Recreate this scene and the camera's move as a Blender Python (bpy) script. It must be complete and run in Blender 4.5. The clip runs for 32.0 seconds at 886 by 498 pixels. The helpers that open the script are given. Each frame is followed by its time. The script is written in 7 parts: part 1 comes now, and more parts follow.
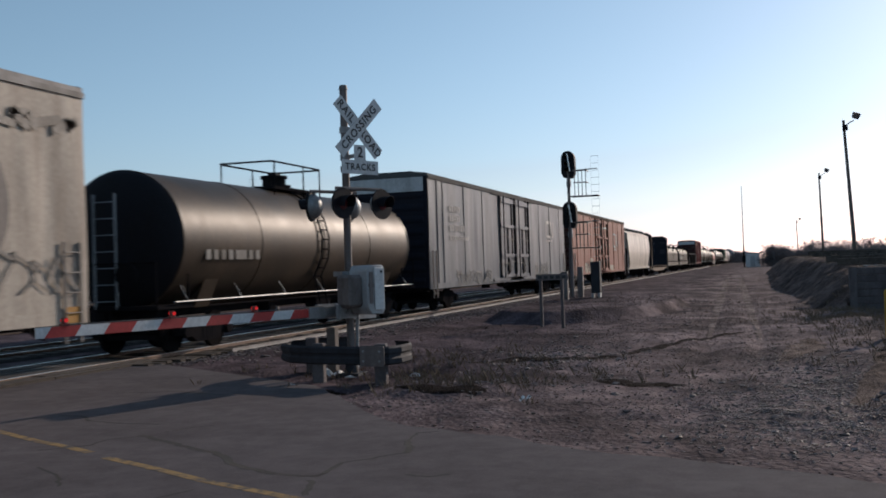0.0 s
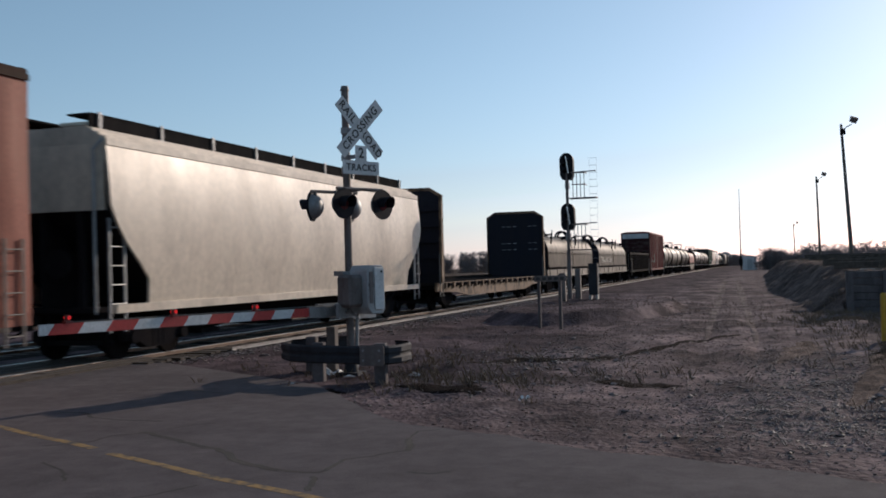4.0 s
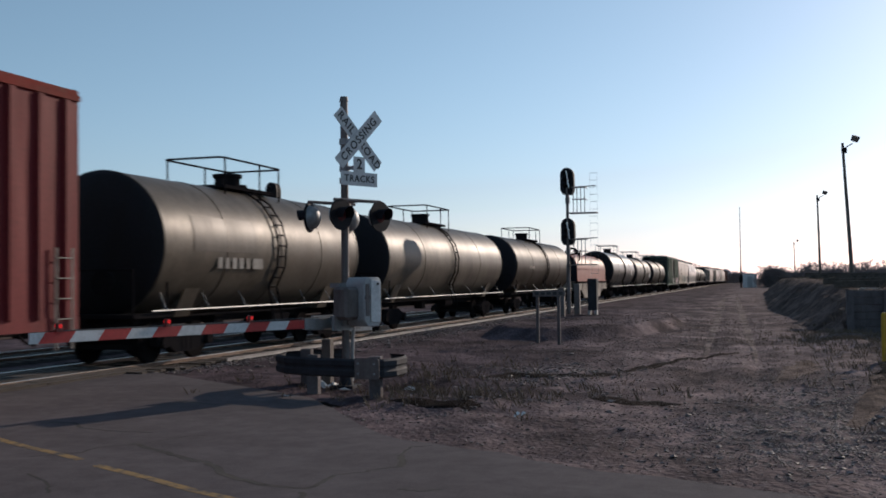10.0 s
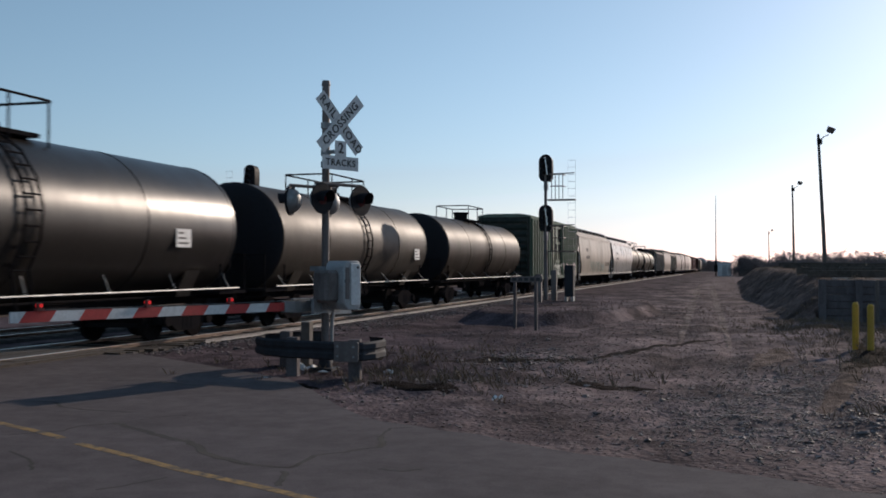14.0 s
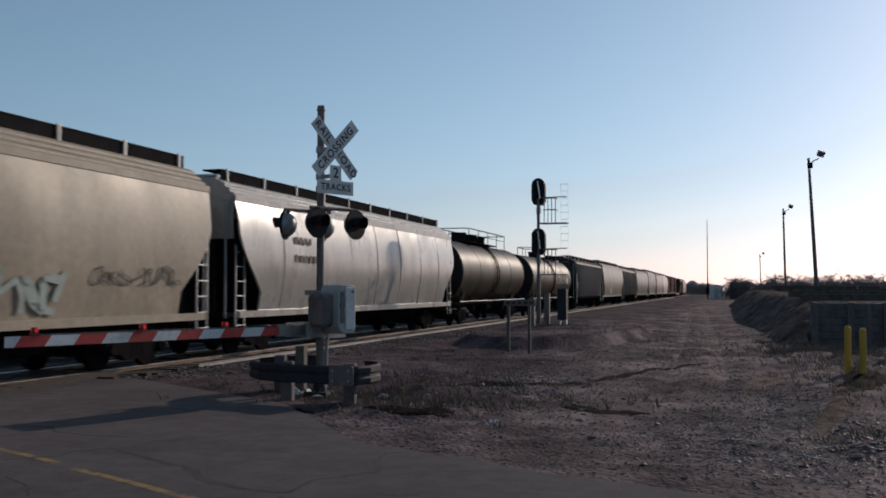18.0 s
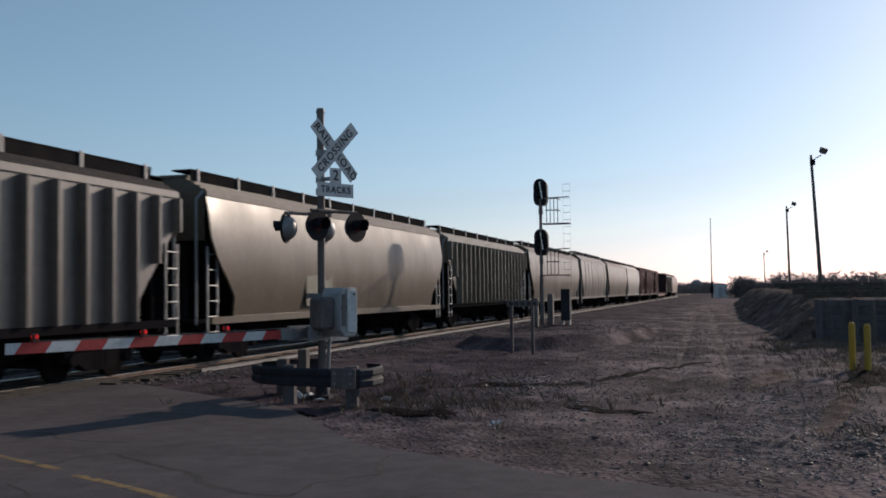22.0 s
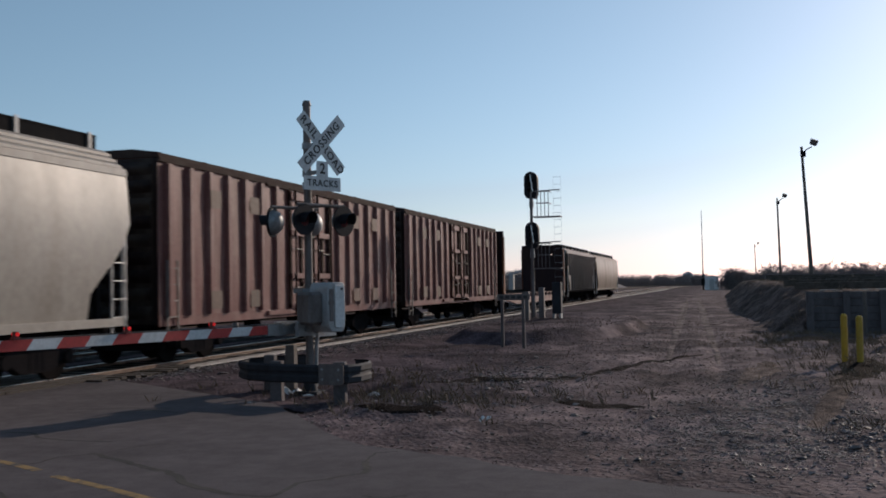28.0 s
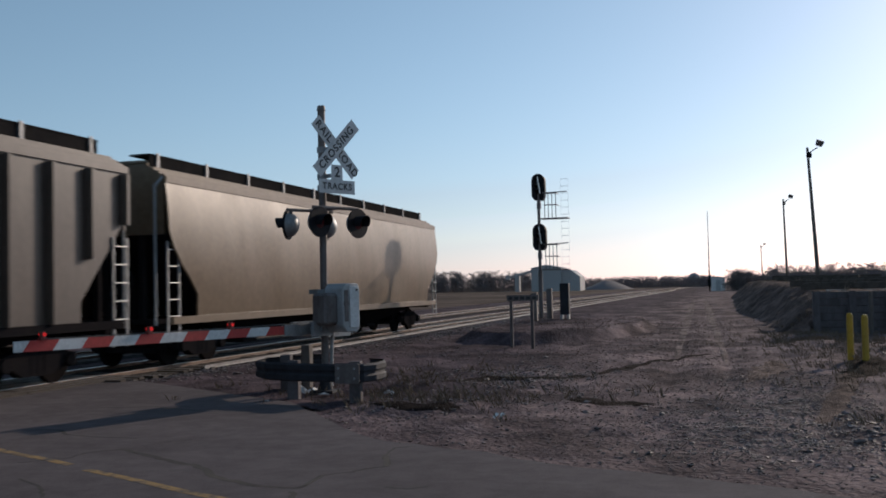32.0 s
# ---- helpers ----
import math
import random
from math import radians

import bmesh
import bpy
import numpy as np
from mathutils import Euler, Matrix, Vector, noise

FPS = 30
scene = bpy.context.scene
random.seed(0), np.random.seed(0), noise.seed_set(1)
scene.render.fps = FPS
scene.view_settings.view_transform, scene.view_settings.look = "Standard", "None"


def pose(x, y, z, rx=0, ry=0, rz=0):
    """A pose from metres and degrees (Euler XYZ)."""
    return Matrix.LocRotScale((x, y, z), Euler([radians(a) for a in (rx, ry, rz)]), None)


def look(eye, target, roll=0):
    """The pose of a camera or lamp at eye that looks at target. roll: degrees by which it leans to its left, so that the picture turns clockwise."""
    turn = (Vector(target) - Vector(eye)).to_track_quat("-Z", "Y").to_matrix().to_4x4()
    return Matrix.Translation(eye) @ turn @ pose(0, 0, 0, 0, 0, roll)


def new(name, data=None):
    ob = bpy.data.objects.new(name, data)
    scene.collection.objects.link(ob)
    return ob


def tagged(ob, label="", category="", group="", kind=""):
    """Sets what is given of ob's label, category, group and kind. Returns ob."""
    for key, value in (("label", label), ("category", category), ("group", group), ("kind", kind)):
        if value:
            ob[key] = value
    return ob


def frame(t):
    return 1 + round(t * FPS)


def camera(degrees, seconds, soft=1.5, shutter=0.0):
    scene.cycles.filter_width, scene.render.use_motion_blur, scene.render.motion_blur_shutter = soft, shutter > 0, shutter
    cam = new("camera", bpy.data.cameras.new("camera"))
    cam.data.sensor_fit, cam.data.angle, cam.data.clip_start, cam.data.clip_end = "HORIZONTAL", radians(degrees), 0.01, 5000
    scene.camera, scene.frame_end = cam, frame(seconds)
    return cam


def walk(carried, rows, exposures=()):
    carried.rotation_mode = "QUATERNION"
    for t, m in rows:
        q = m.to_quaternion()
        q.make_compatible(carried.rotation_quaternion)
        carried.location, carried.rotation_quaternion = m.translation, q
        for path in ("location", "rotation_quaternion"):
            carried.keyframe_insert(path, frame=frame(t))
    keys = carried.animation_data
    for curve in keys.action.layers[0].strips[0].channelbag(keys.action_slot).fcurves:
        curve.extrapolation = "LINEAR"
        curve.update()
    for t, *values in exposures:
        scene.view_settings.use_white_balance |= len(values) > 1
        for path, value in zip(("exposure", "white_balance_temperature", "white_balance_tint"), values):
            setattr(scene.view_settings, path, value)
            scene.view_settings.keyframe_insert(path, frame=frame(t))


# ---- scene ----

# ---- camera: a person standing beside the road, the picture swaying a little ----
cam = camera(48.0, 32.0, soft=1.8, shutter=0.2)
PATH = [
    (0, (-0.030, -0.060, 1.744), (-3.080, 9.462, 1.934), -1.88),
    (0.5, (-0.033, 0.028, 1.740), (-3.094, 9.546, 1.924), -1.95),
    (1, (-0.042, -0.038, 1.743), (-3.086, 9.485, 1.942), -1.58),
    (1.5, (-0.032, -0.030, 1.749), (-3.062, 9.498, 1.982), -1.41),
    (2, (-0.026, -0.030, 1.748), (-3.037, 9.502, 2.015), -1.31),
    (2.5, (-0.033, -0.045, 1.743), (-3.018, 9.495, 2.011), -1.37),
    (3, (-0.029, -0.092, 1.737), (-3.002, 9.453, 1.985), -1.55),
    (3.5, (-0.040, -0.200, 1.736), (-3.036, 9.339, 1.955), -1.54),
    (5.5, (-0.033, 0.024, 1.738), (-3.105, 9.539, 1.918), -1.36),
    (6, (-0.035, 0.073, 1.739), (-3.089, 9.593, 1.943), -1.22),
    (6.5, (-0.033, 0.119, 1.741), (-3.071, 9.644, 1.974), -1.11),
    (7, (-0.030, 0.154, 1.737), (-3.052, 9.683, 1.996), -1.00),
    (7.5, (-0.027, 0.170, 1.745), (-3.041, 9.700, 2.023), -0.94),
    (8, (-0.023, 0.193, 1.746), (-3.034, 9.724, 2.036), -1.07),
    (8.5, (-0.033, 0.166, 1.750), (-3.047, 9.696, 2.048), -1.07),
    (9, (-0.034, 0.097, 1.749), (-3.055, 9.625, 2.054), -0.94),
    (9.5, (-0.040, 0.042, 1.741), (-3.063, 9.568, 2.056), -0.88),
    (10, (-0.041, -0.028, 1.738), (-3.063, 9.499, 2.069), -0.66),
    (10.5, (-0.035, 0.027, 1.741), (-3.036, 9.560, 2.080), -0.54),
    (11, (-0.036, 0.097, 1.741), (-2.990, 9.645, 2.064), -0.43),
    (11.5, (-0.033, 0.080, 1.734), (-2.927, 9.648, 2.013), -0.35),
    (12, (-0.041, 0.021, 1.737), (-2.870, 9.610, 1.949), -0.26),
    (12.5, (-0.035, -0.014, 1.724), (-2.833, 9.585, 1.885), -0.29),
    (13, (-0.041, -0.065, 1.730), (-2.826, 9.539, 1.872), -0.17),
    (13.5, (-0.042, -0.110, 1.731), (-2.835, 9.490, 1.891), -0.03),
    (14, (-0.045, -0.167, 1.733), (-2.849, 9.430, 1.912), 0.07),
    (14.5, (-0.055, -0.168, 1.736), (-2.863, 9.428, 1.938), 0.06),
    (16.5, (-0.046, -0.056, 1.740), (-2.796, 9.553, 2.059), -0.23),
    (17, (-0.050, -0.112, 1.748), (-2.787, 9.500, 2.094), -0.13),
    (17.5, (-0.052, -0.164, 1.738), (-2.784, 9.448, 2.125), -0.11),
    (18, (-0.068, -0.235, 1.750), (-2.794, 9.378, 2.160), 0.05),
    (18.5, (-0.052, -0.241, 1.741), (-2.786, 9.369, 2.169), -0.13),
    (19, (-0.063, -0.254, 1.747), (-2.796, 9.355, 2.178), -0.17),
    (19.5, (-0.059, -0.268, 1.743), (-2.805, 9.338, 2.180), -0.31),
    (20, (-0.068, -0.283, 1.735), (-2.825, 9.319, 2.176), -0.38),
    (20.5, (-0.067, -0.269, 1.738), (-2.843, 9.328, 2.178), -0.47),
    (21, (-0.059, -0.262, 1.739), (-2.827, 9.338, 2.172), -0.60),
    (21.5, (-0.043, -0.227, 1.738), (-2.810, 9.373, 2.168), -0.67),
    (22, (-0.040, -0.182, 1.735), (-2.800, 9.420, 2.168), -0.70),
    (22.5, (-0.038, -0.125, 1.734), (-2.788, 9.479, 2.173), -0.67),
    (23, (-0.038, -0.066, 1.739), (-2.778, 9.541, 2.189), -0.55),
    (23.5, (-0.041, -0.054, 1.742), (-2.771, 9.555, 2.212), -0.42),
    (24, (-0.052, -0.028, 1.742), (-2.770, 9.583, 2.229), -0.24),
    (24.5, (-0.053, -0.018, 1.749), (-2.768, 9.594, 2.248), -0.15),
    (25, (-0.059, -0.087, 1.742), (-2.782, 9.522, 2.256), -0.20),
    (25.5, (-0.056, -0.167, 1.737), (-2.798, 9.436, 2.257), -0.29),
    (27.5, (-0.048, 0.039, 1.735), (-2.742, 9.661, 2.137), -1.06),
    (28, (-0.045, 0.018, 1.739), (-2.726, 9.645, 2.109), -1.06),
    (28.5, (-0.040, 0.067, 1.737), (-2.728, 9.693, 2.088), -1.18),
    (29, (-0.043, 0.125, 1.739), (-2.745, 9.747, 2.069), -1.26),
    (29.5, (-0.038, 0.172, 1.746), (-2.750, 9.793, 2.040), -1.33),
    (30, (-0.053, 0.098, 1.744), (-2.765, 9.720, 2.022), -1.41),
    (30.5, (-0.053, -0.104, 1.745), (-2.768, 9.515, 2.046), -1.19),
    (31, (-0.059, -0.311, 1.736), (-2.783, 9.305, 2.078), -1.05),
    (31.5, (-0.064, -0.320, 1.732), (-2.793, 9.294, 2.096), -1.12),
    (32, (-0.064, -0.336, 1.719), (-2.799, 9.274, 2.110), -1.24),
]
EXPOSURES = [(0, 0.08, 5550, 15), (14, 0.05, 5550, 15), (17, -0.08, 5550, 15), (18.5, -0.26, 5550, 15), (20.5, -0.15, 5550, 15), (23, -0.05, 5550, 15), (25.2, -0.13, 5550, 15), (27, -0.05, 5550, 15), (29, -0.05, 5550, 15), (32, 0.0, 5550, 15)]
walk(cam, [(t, look(e, g, roll)) for t, e, g, roll in PATH], EXPOSURES)

# ---- late afternoon sun, low over the far end of the line, just beyond the picture's right side ----
SUN_AZ, SUN_EL = radians(22.4), radians(18.0)
TO_SUN = Vector((math.sin(SUN_AZ) * math.cos(SUN_EL), math.cos(SUN_AZ) * math.cos(SUN_EL), math.sin(SUN_EL)))
world = bpy.data.worlds.new("sky")
scene.world = world
world.use_nodes = True
wn = world.node_tree
sky = wn.nodes.new("ShaderNodeTexSky")
sky.sky_type, sky.sun_disc = "NISHITA", False
sky.sun_elevation, sky.sun_rotation = SUN_EL, SUN_AZ
sky.altitude, sky.air_density, sky.dust_density, sky.ozone_density = 200, 1.0, 0.5, 1.9
haze = wn.nodes.new("ShaderNodeHueSaturation")
haze.inputs["Saturation"].default_value = 0.75
haze.inputs["Hue"].default_value = 0.468
wn.links.new(sky.outputs[0], haze.inputs["Color"])
wn.links.new(haze.outputs[0], wn.nodes["Background"].inputs[0])
wn.nodes["Background"].inputs[1].default_value = 0.090
sun = new("sun", bpy.data.lights.new("sun", "SUN"))
sun.data.energy, sun.data.angle, sun.data.color = 3.35, radians(0.55), (1.0, 0.77, 0.52)
sun.matrix_world = look(TO_SUN * 100, (0, 0, 0))
scene.view_settings.exposure = 0.0

# ---- materials ----
def paint(name, col, rough=0.5, dirt=(0.09, 0.075, 0.06), amount=0.35, streak=0.2, scale=1.6, metal=0.0, bump=0.15, rust=0.0, fine=24.0, chalk=None, spec=0.5, wave=0.0):
    """Painted or bare surface with stains at two scales; streak < 1 draws them out downwards."""
    m = bpy.data.materials.new(name)
    m.use_nodes = True
    nt = m.node_tree
    N, L = nt.nodes, nt.links
    b = N["Principled BSDF"]
    tc = N.new("ShaderNodeTexCoord")
    mp = N.new("ShaderNodeMapping")
    mp.inputs["Scale"].default_value = (1, 1, streak)
    info = N.new("ShaderNodeObjectInfo")
    add = N.new("ShaderNodeVectorMath")
    mul = N.new("ShaderNodeMath")
    mul.operation, mul.inputs[1].default_value = "MULTIPLY", 37.0
    L.new(info.outputs["Random"], mul.inputs[0])
    L.new(tc.outputs["Object"], add.inputs[0])
    L.new(mul.outputs[0], add.inputs[1])
    L.new(add.outputs[0], mp.inputs["Vector"])
    n1 = N.new("ShaderNodeTexNoise")
    n1.inputs["Scale"].default_value, n1.inputs["Detail"].default_value, n1.inputs["Roughness"].default_value = scale, 6, 0.62
    n2 = N.new("ShaderNodeTexNoise")
    n2.inputs["Scale"].default_value, n2.inputs["Detail"].default_value = fine, 4
    L.new(mp.outputs[0], n1.inputs["Vector"])
    L.new(add.outputs[0], n2.inputs["Vector"])
    r1 = N.new("ShaderNodeValToRGB")
    r1.color_ramp.elements[0].position, r1.color_ramp.elements[1].position = 0.44, 0.64
    L.new(n1.outputs["Fac"], r1.inputs["Fac"])
    f = N.new("ShaderNodeMath")
    f.operation, f.inputs[1].default_value = "MULTIPLY", amount
    L.new(r1.outputs["Color"], f.inputs[0])
    mix = N.new("ShaderNodeMix")
    mix.data_type = "RGBA"
    mix.inputs[6].default_value, mix.inputs[7].default_value = (*col, 1), (*dirt, 1)
    L.new(f.outputs[0], mix.inputs[0])
    hsv = N.new("ShaderNodeHueSaturation")
    mr = N.new("ShaderNodeMapRange")
    mr.inputs[1].default_value, mr.inputs[2].default_value, mr.inputs[3].default_value, mr.inputs[4].default_value = 0.25, 0.75, 0.84, 1.14
    L.new(n2.outputs["Fac"], mr.inputs[0])
    L.new(mr.outputs[0], hsv.inputs["Value"])
    L.new(mix.outputs[2], hsv.inputs["Color"])
    out = hsv.outputs[0]
    if rust:
        n3 = N.new("ShaderNodeTexNoise")
        n3.inputs["Scale"].default_value, n3.inputs["Detail"].default_value = 3.1, 8
        L.new(add.outputs[0], n3.inputs["Vector"])
        r3 = N.new("ShaderNodeValToRGB")
        r3.color_ramp.elements[0].position, r3.color_ramp.elements[1].position = 0.58, 0.66
        L.new(n3.outputs["Fac"], r3.inputs["Fac"])
        f3 = N.new("ShaderNodeMath")
        f3.operation, f3.inputs[1].default_value = "MULTIPLY", rust
        L.new(r3.outputs["Color"], f3.inputs[0])
        mx = N.new("ShaderNodeMix")
        mx.data_type = "RGBA"
        mx.inputs[7].default_value = (0.12, 0.05, 0.025, 1)
        L.new(f3.outputs[0], mx.inputs[0])
        L.new(out, mx.inputs[6])
        out = mx.outputs[2]
    if chalk:
        n4 = N.new("ShaderNodeTexNoise")
        n4.inputs["Scale"].default_value, n4.inputs["Detail"].default_value, n4.inputs["Roughness"].default_value = 0.55, 9, 0.7
        L.new(add.outputs[0], n4.inputs["Vector"])
        r4 = N.new("ShaderNodeValToRGB")
        r4.color_ramp.elements[0].position, r4.color_ramp.elements[1].position = 0.47, 0.70
        L.new(n4.outputs["Fac"], r4.inputs["Fac"])
        f4 = N.new("ShaderNodeMath")
        f4.operation, f4.inputs[1].default_value = "MULTIPLY", 0.6
        L.new(r4.outputs["Color"], f4.inputs[0])
        m4 = N.new("ShaderNodeMix")
        m4.data_type = "RGBA"
        m4.inputs[7].default_value = (*chalk, 1)
        L.new(f4.outputs[0], m4.inputs[0])
        L.new(out, m4.inputs[6])
        out = m4.outputs[2]
    L.new(out, b.inputs["Base Color"])
    rr = N.new("ShaderNodeMapRange")
    rr.inputs[3].default_value, rr.inputs[4].default_value = max(rough - 0.1, 0.05), min(rough + 0.16, 1)
    L.new(n1.outputs["Fac"], rr.inputs[0])
    L.new(rr.outputs[0], b.inputs["Roughness"])
    b.inputs["Metallic"].default_value = metal
    b.inputs["Specular IOR Level"].default_value = spec
    if bump:
        bp = N.new("ShaderNodeBump")
        bp.inputs["Strength"].default_value, bp.inputs["Distance"].default_value = bump, 0.01
        L.new(n2.outputs["Fac"], bp.inputs["Height"])
        L.new(bp.outputs[0], b.inputs["Normal"])
        if wave:
            n5 = N.new("ShaderNodeTexNoise")
            n5.inputs["Scale"].default_value, n5.inputs["Detail"].default_value = 1.6, 2
            L.new(mp.outputs[0], n5.inputs["Vector"])
            b5 = N.new("ShaderNodeBump")
            b5.inputs["Strength"].default_value, b5.inputs["Distance"].default_value = wave, 0.12
            L.new(n5.outputs["Fac"], b5.inputs["Height"])
            L.new(b5.outputs[0], bp.inputs["Normal"])
    return m


def earth(name, cols, scales=(0.25, 3.0, 40.0), rough=0.95, bump=0.6, dist=0.03, cell=0.0, gloss=0.02, swing=(0.5, 1.4), cinder=None):
    """Ground: three tones mixed at three scales, with fine relief; cell > 0 adds stones of that density."""
    m = bpy.data.materials.new(name)
    m.use_nodes = True
    nt = m.node_tree
    N, L = nt.nodes, nt.links
    b = N["Principled BSDF"]
    tc = N.new("ShaderNodeTexCoord")
    ns = []
    for s in scales:
        n = N.new("ShaderNodeTexNoise")
        n.inputs["Scale"].default_value, n.inputs["Detail"].default_value, n.inputs["Roughness"].default_value = s, 8, 0.65
        L.new(tc.outputs["Object"], n.inputs["Vector"])
        ns.append(n)
    r1 = N.new("ShaderNodeValToRGB")
    r1.color_ramp.elements[0].position, r1.color_ramp.elements[1].position = 0.40, 0.60
    r1.color_ramp.elements[0].color, r1.color_ramp.elements[1].color = (*cols[0], 1), (*cols[1], 1)
    L.new(ns[1].outputs["Fac"], r1.inputs["Fac"])
    big = N.new("ShaderNodeMapRange")
    big.inputs[1].default_value, big.inputs[2].default_value, big.inputs[3].default_value, big.inputs[4].default_value = 0.39, 0.61, *swing
    L.new(ns[0].outputs["Fac"], big.inputs[0])
    tone = N.new("ShaderNodeHueSaturation")
    L.new(big.outputs[0], tone.inputs["Value"])
    r2 = N.new("ShaderNodeValToRGB")
    r2.color_ramp.elements[0].position, r2.color_ramp.elements[1].position = 0.5, 0.68
    L.new(ns[2].outputs["Fac"], r2.inputs["Fac"])
    mix = N.new("ShaderNodeMix")
    mix.data_type = "RGBA"
    mix.inputs[7].default_value = (*cols[2], 1)
    h2 = N.new("ShaderNodeMath")
    h2.operation, h2.inputs[1].default_value = "MULTIPLY", 0.6
    L.new(r2.outputs["Color"], h2.inputs[0])
    L.new(h2.outputs[0], mix.inputs[0])
    L.new(r1.outputs["Color"], mix.inputs[6])
    L.new(mix.outputs[2], tone.inputs["Color"])
    out = tone.outputs[0]
    if cinder:
        # coal-dark soil towards the line, with a ragged limit
        sep = N.new("ShaderNodeSeparateXYZ")
        L.new(tc.outputs["Object"], sep.inputs[0])
        off = N.new("ShaderNodeMath")
        off.operation, off.inputs[1].default_value = "MULTIPLY_ADD", 7.0
        L.new(ns[0].outputs["Fac"], off.inputs[0])
        L.new(sep.outputs[0], off.inputs[2])
        lim = N.new("ShaderNodeMapRange")
        lim.inputs[1].default_value, lim.inputs[2].default_value, lim.inputs[3].default_value, lim.inputs[4].default_value = 1.2, -2.0, 0.0, 1.0
        L.new(off.outputs[0], lim.inputs[0])
        mc = N.new("ShaderNodeMix")
        mc.data_type, mc.blend_type = "RGBA", "MULTIPLY"
        mc.inputs[7].default_value = (*cinder, 1)
        L.new(lim.outputs[0], mc.inputs[0])
        L.new(out, mc.inputs[6])
        out = mc.outputs[2]
    L.new(out, b.inputs["Base Color"])
    b.inputs["Roughness"].default_value = rough
    b.inputs["Specular IOR Level"].default_value = gloss
    height = ns[2].outputs["Fac"]
    if cell:
        v = N.new("ShaderNodeTexVoronoi")
        v.inputs["Scale"].default_value = cell
        L.new(tc.outputs["Object"], v.inputs["Vector"])
        ad = N.new("ShaderNodeMath")
        ad.operation = "SUBTRACT"
        L.new(ns[2].outputs["Fac"], ad.inputs[0])
        L.new(v.outputs["Distance"], ad.inputs[1])
        height = ad.outputs[0]
    bp = N.new("ShaderNodeBump")
    bp.inputs["Strength"].default_value, bp.inputs["Distance"].default_value = bump, dist
    L.new(height, bp.inputs["Height"])
    L.new(bp.outputs[0], b.inputs["Normal"])
    return m


def lamp_mat(name, col, strength):
    m = bpy.data.materials.new(name)
    m.use_nodes = True
    b = m.node_tree.nodes["Principled BSDF"]
    b.inputs["Base Color"].default_value = (*col, 1)
    b.inputs["Roughness"].default_value = 0.15
    b.inputs["Emission Color"].default_value = (*col, 1)
    b.inputs["Emission Strength"].default_value = strength
    return m


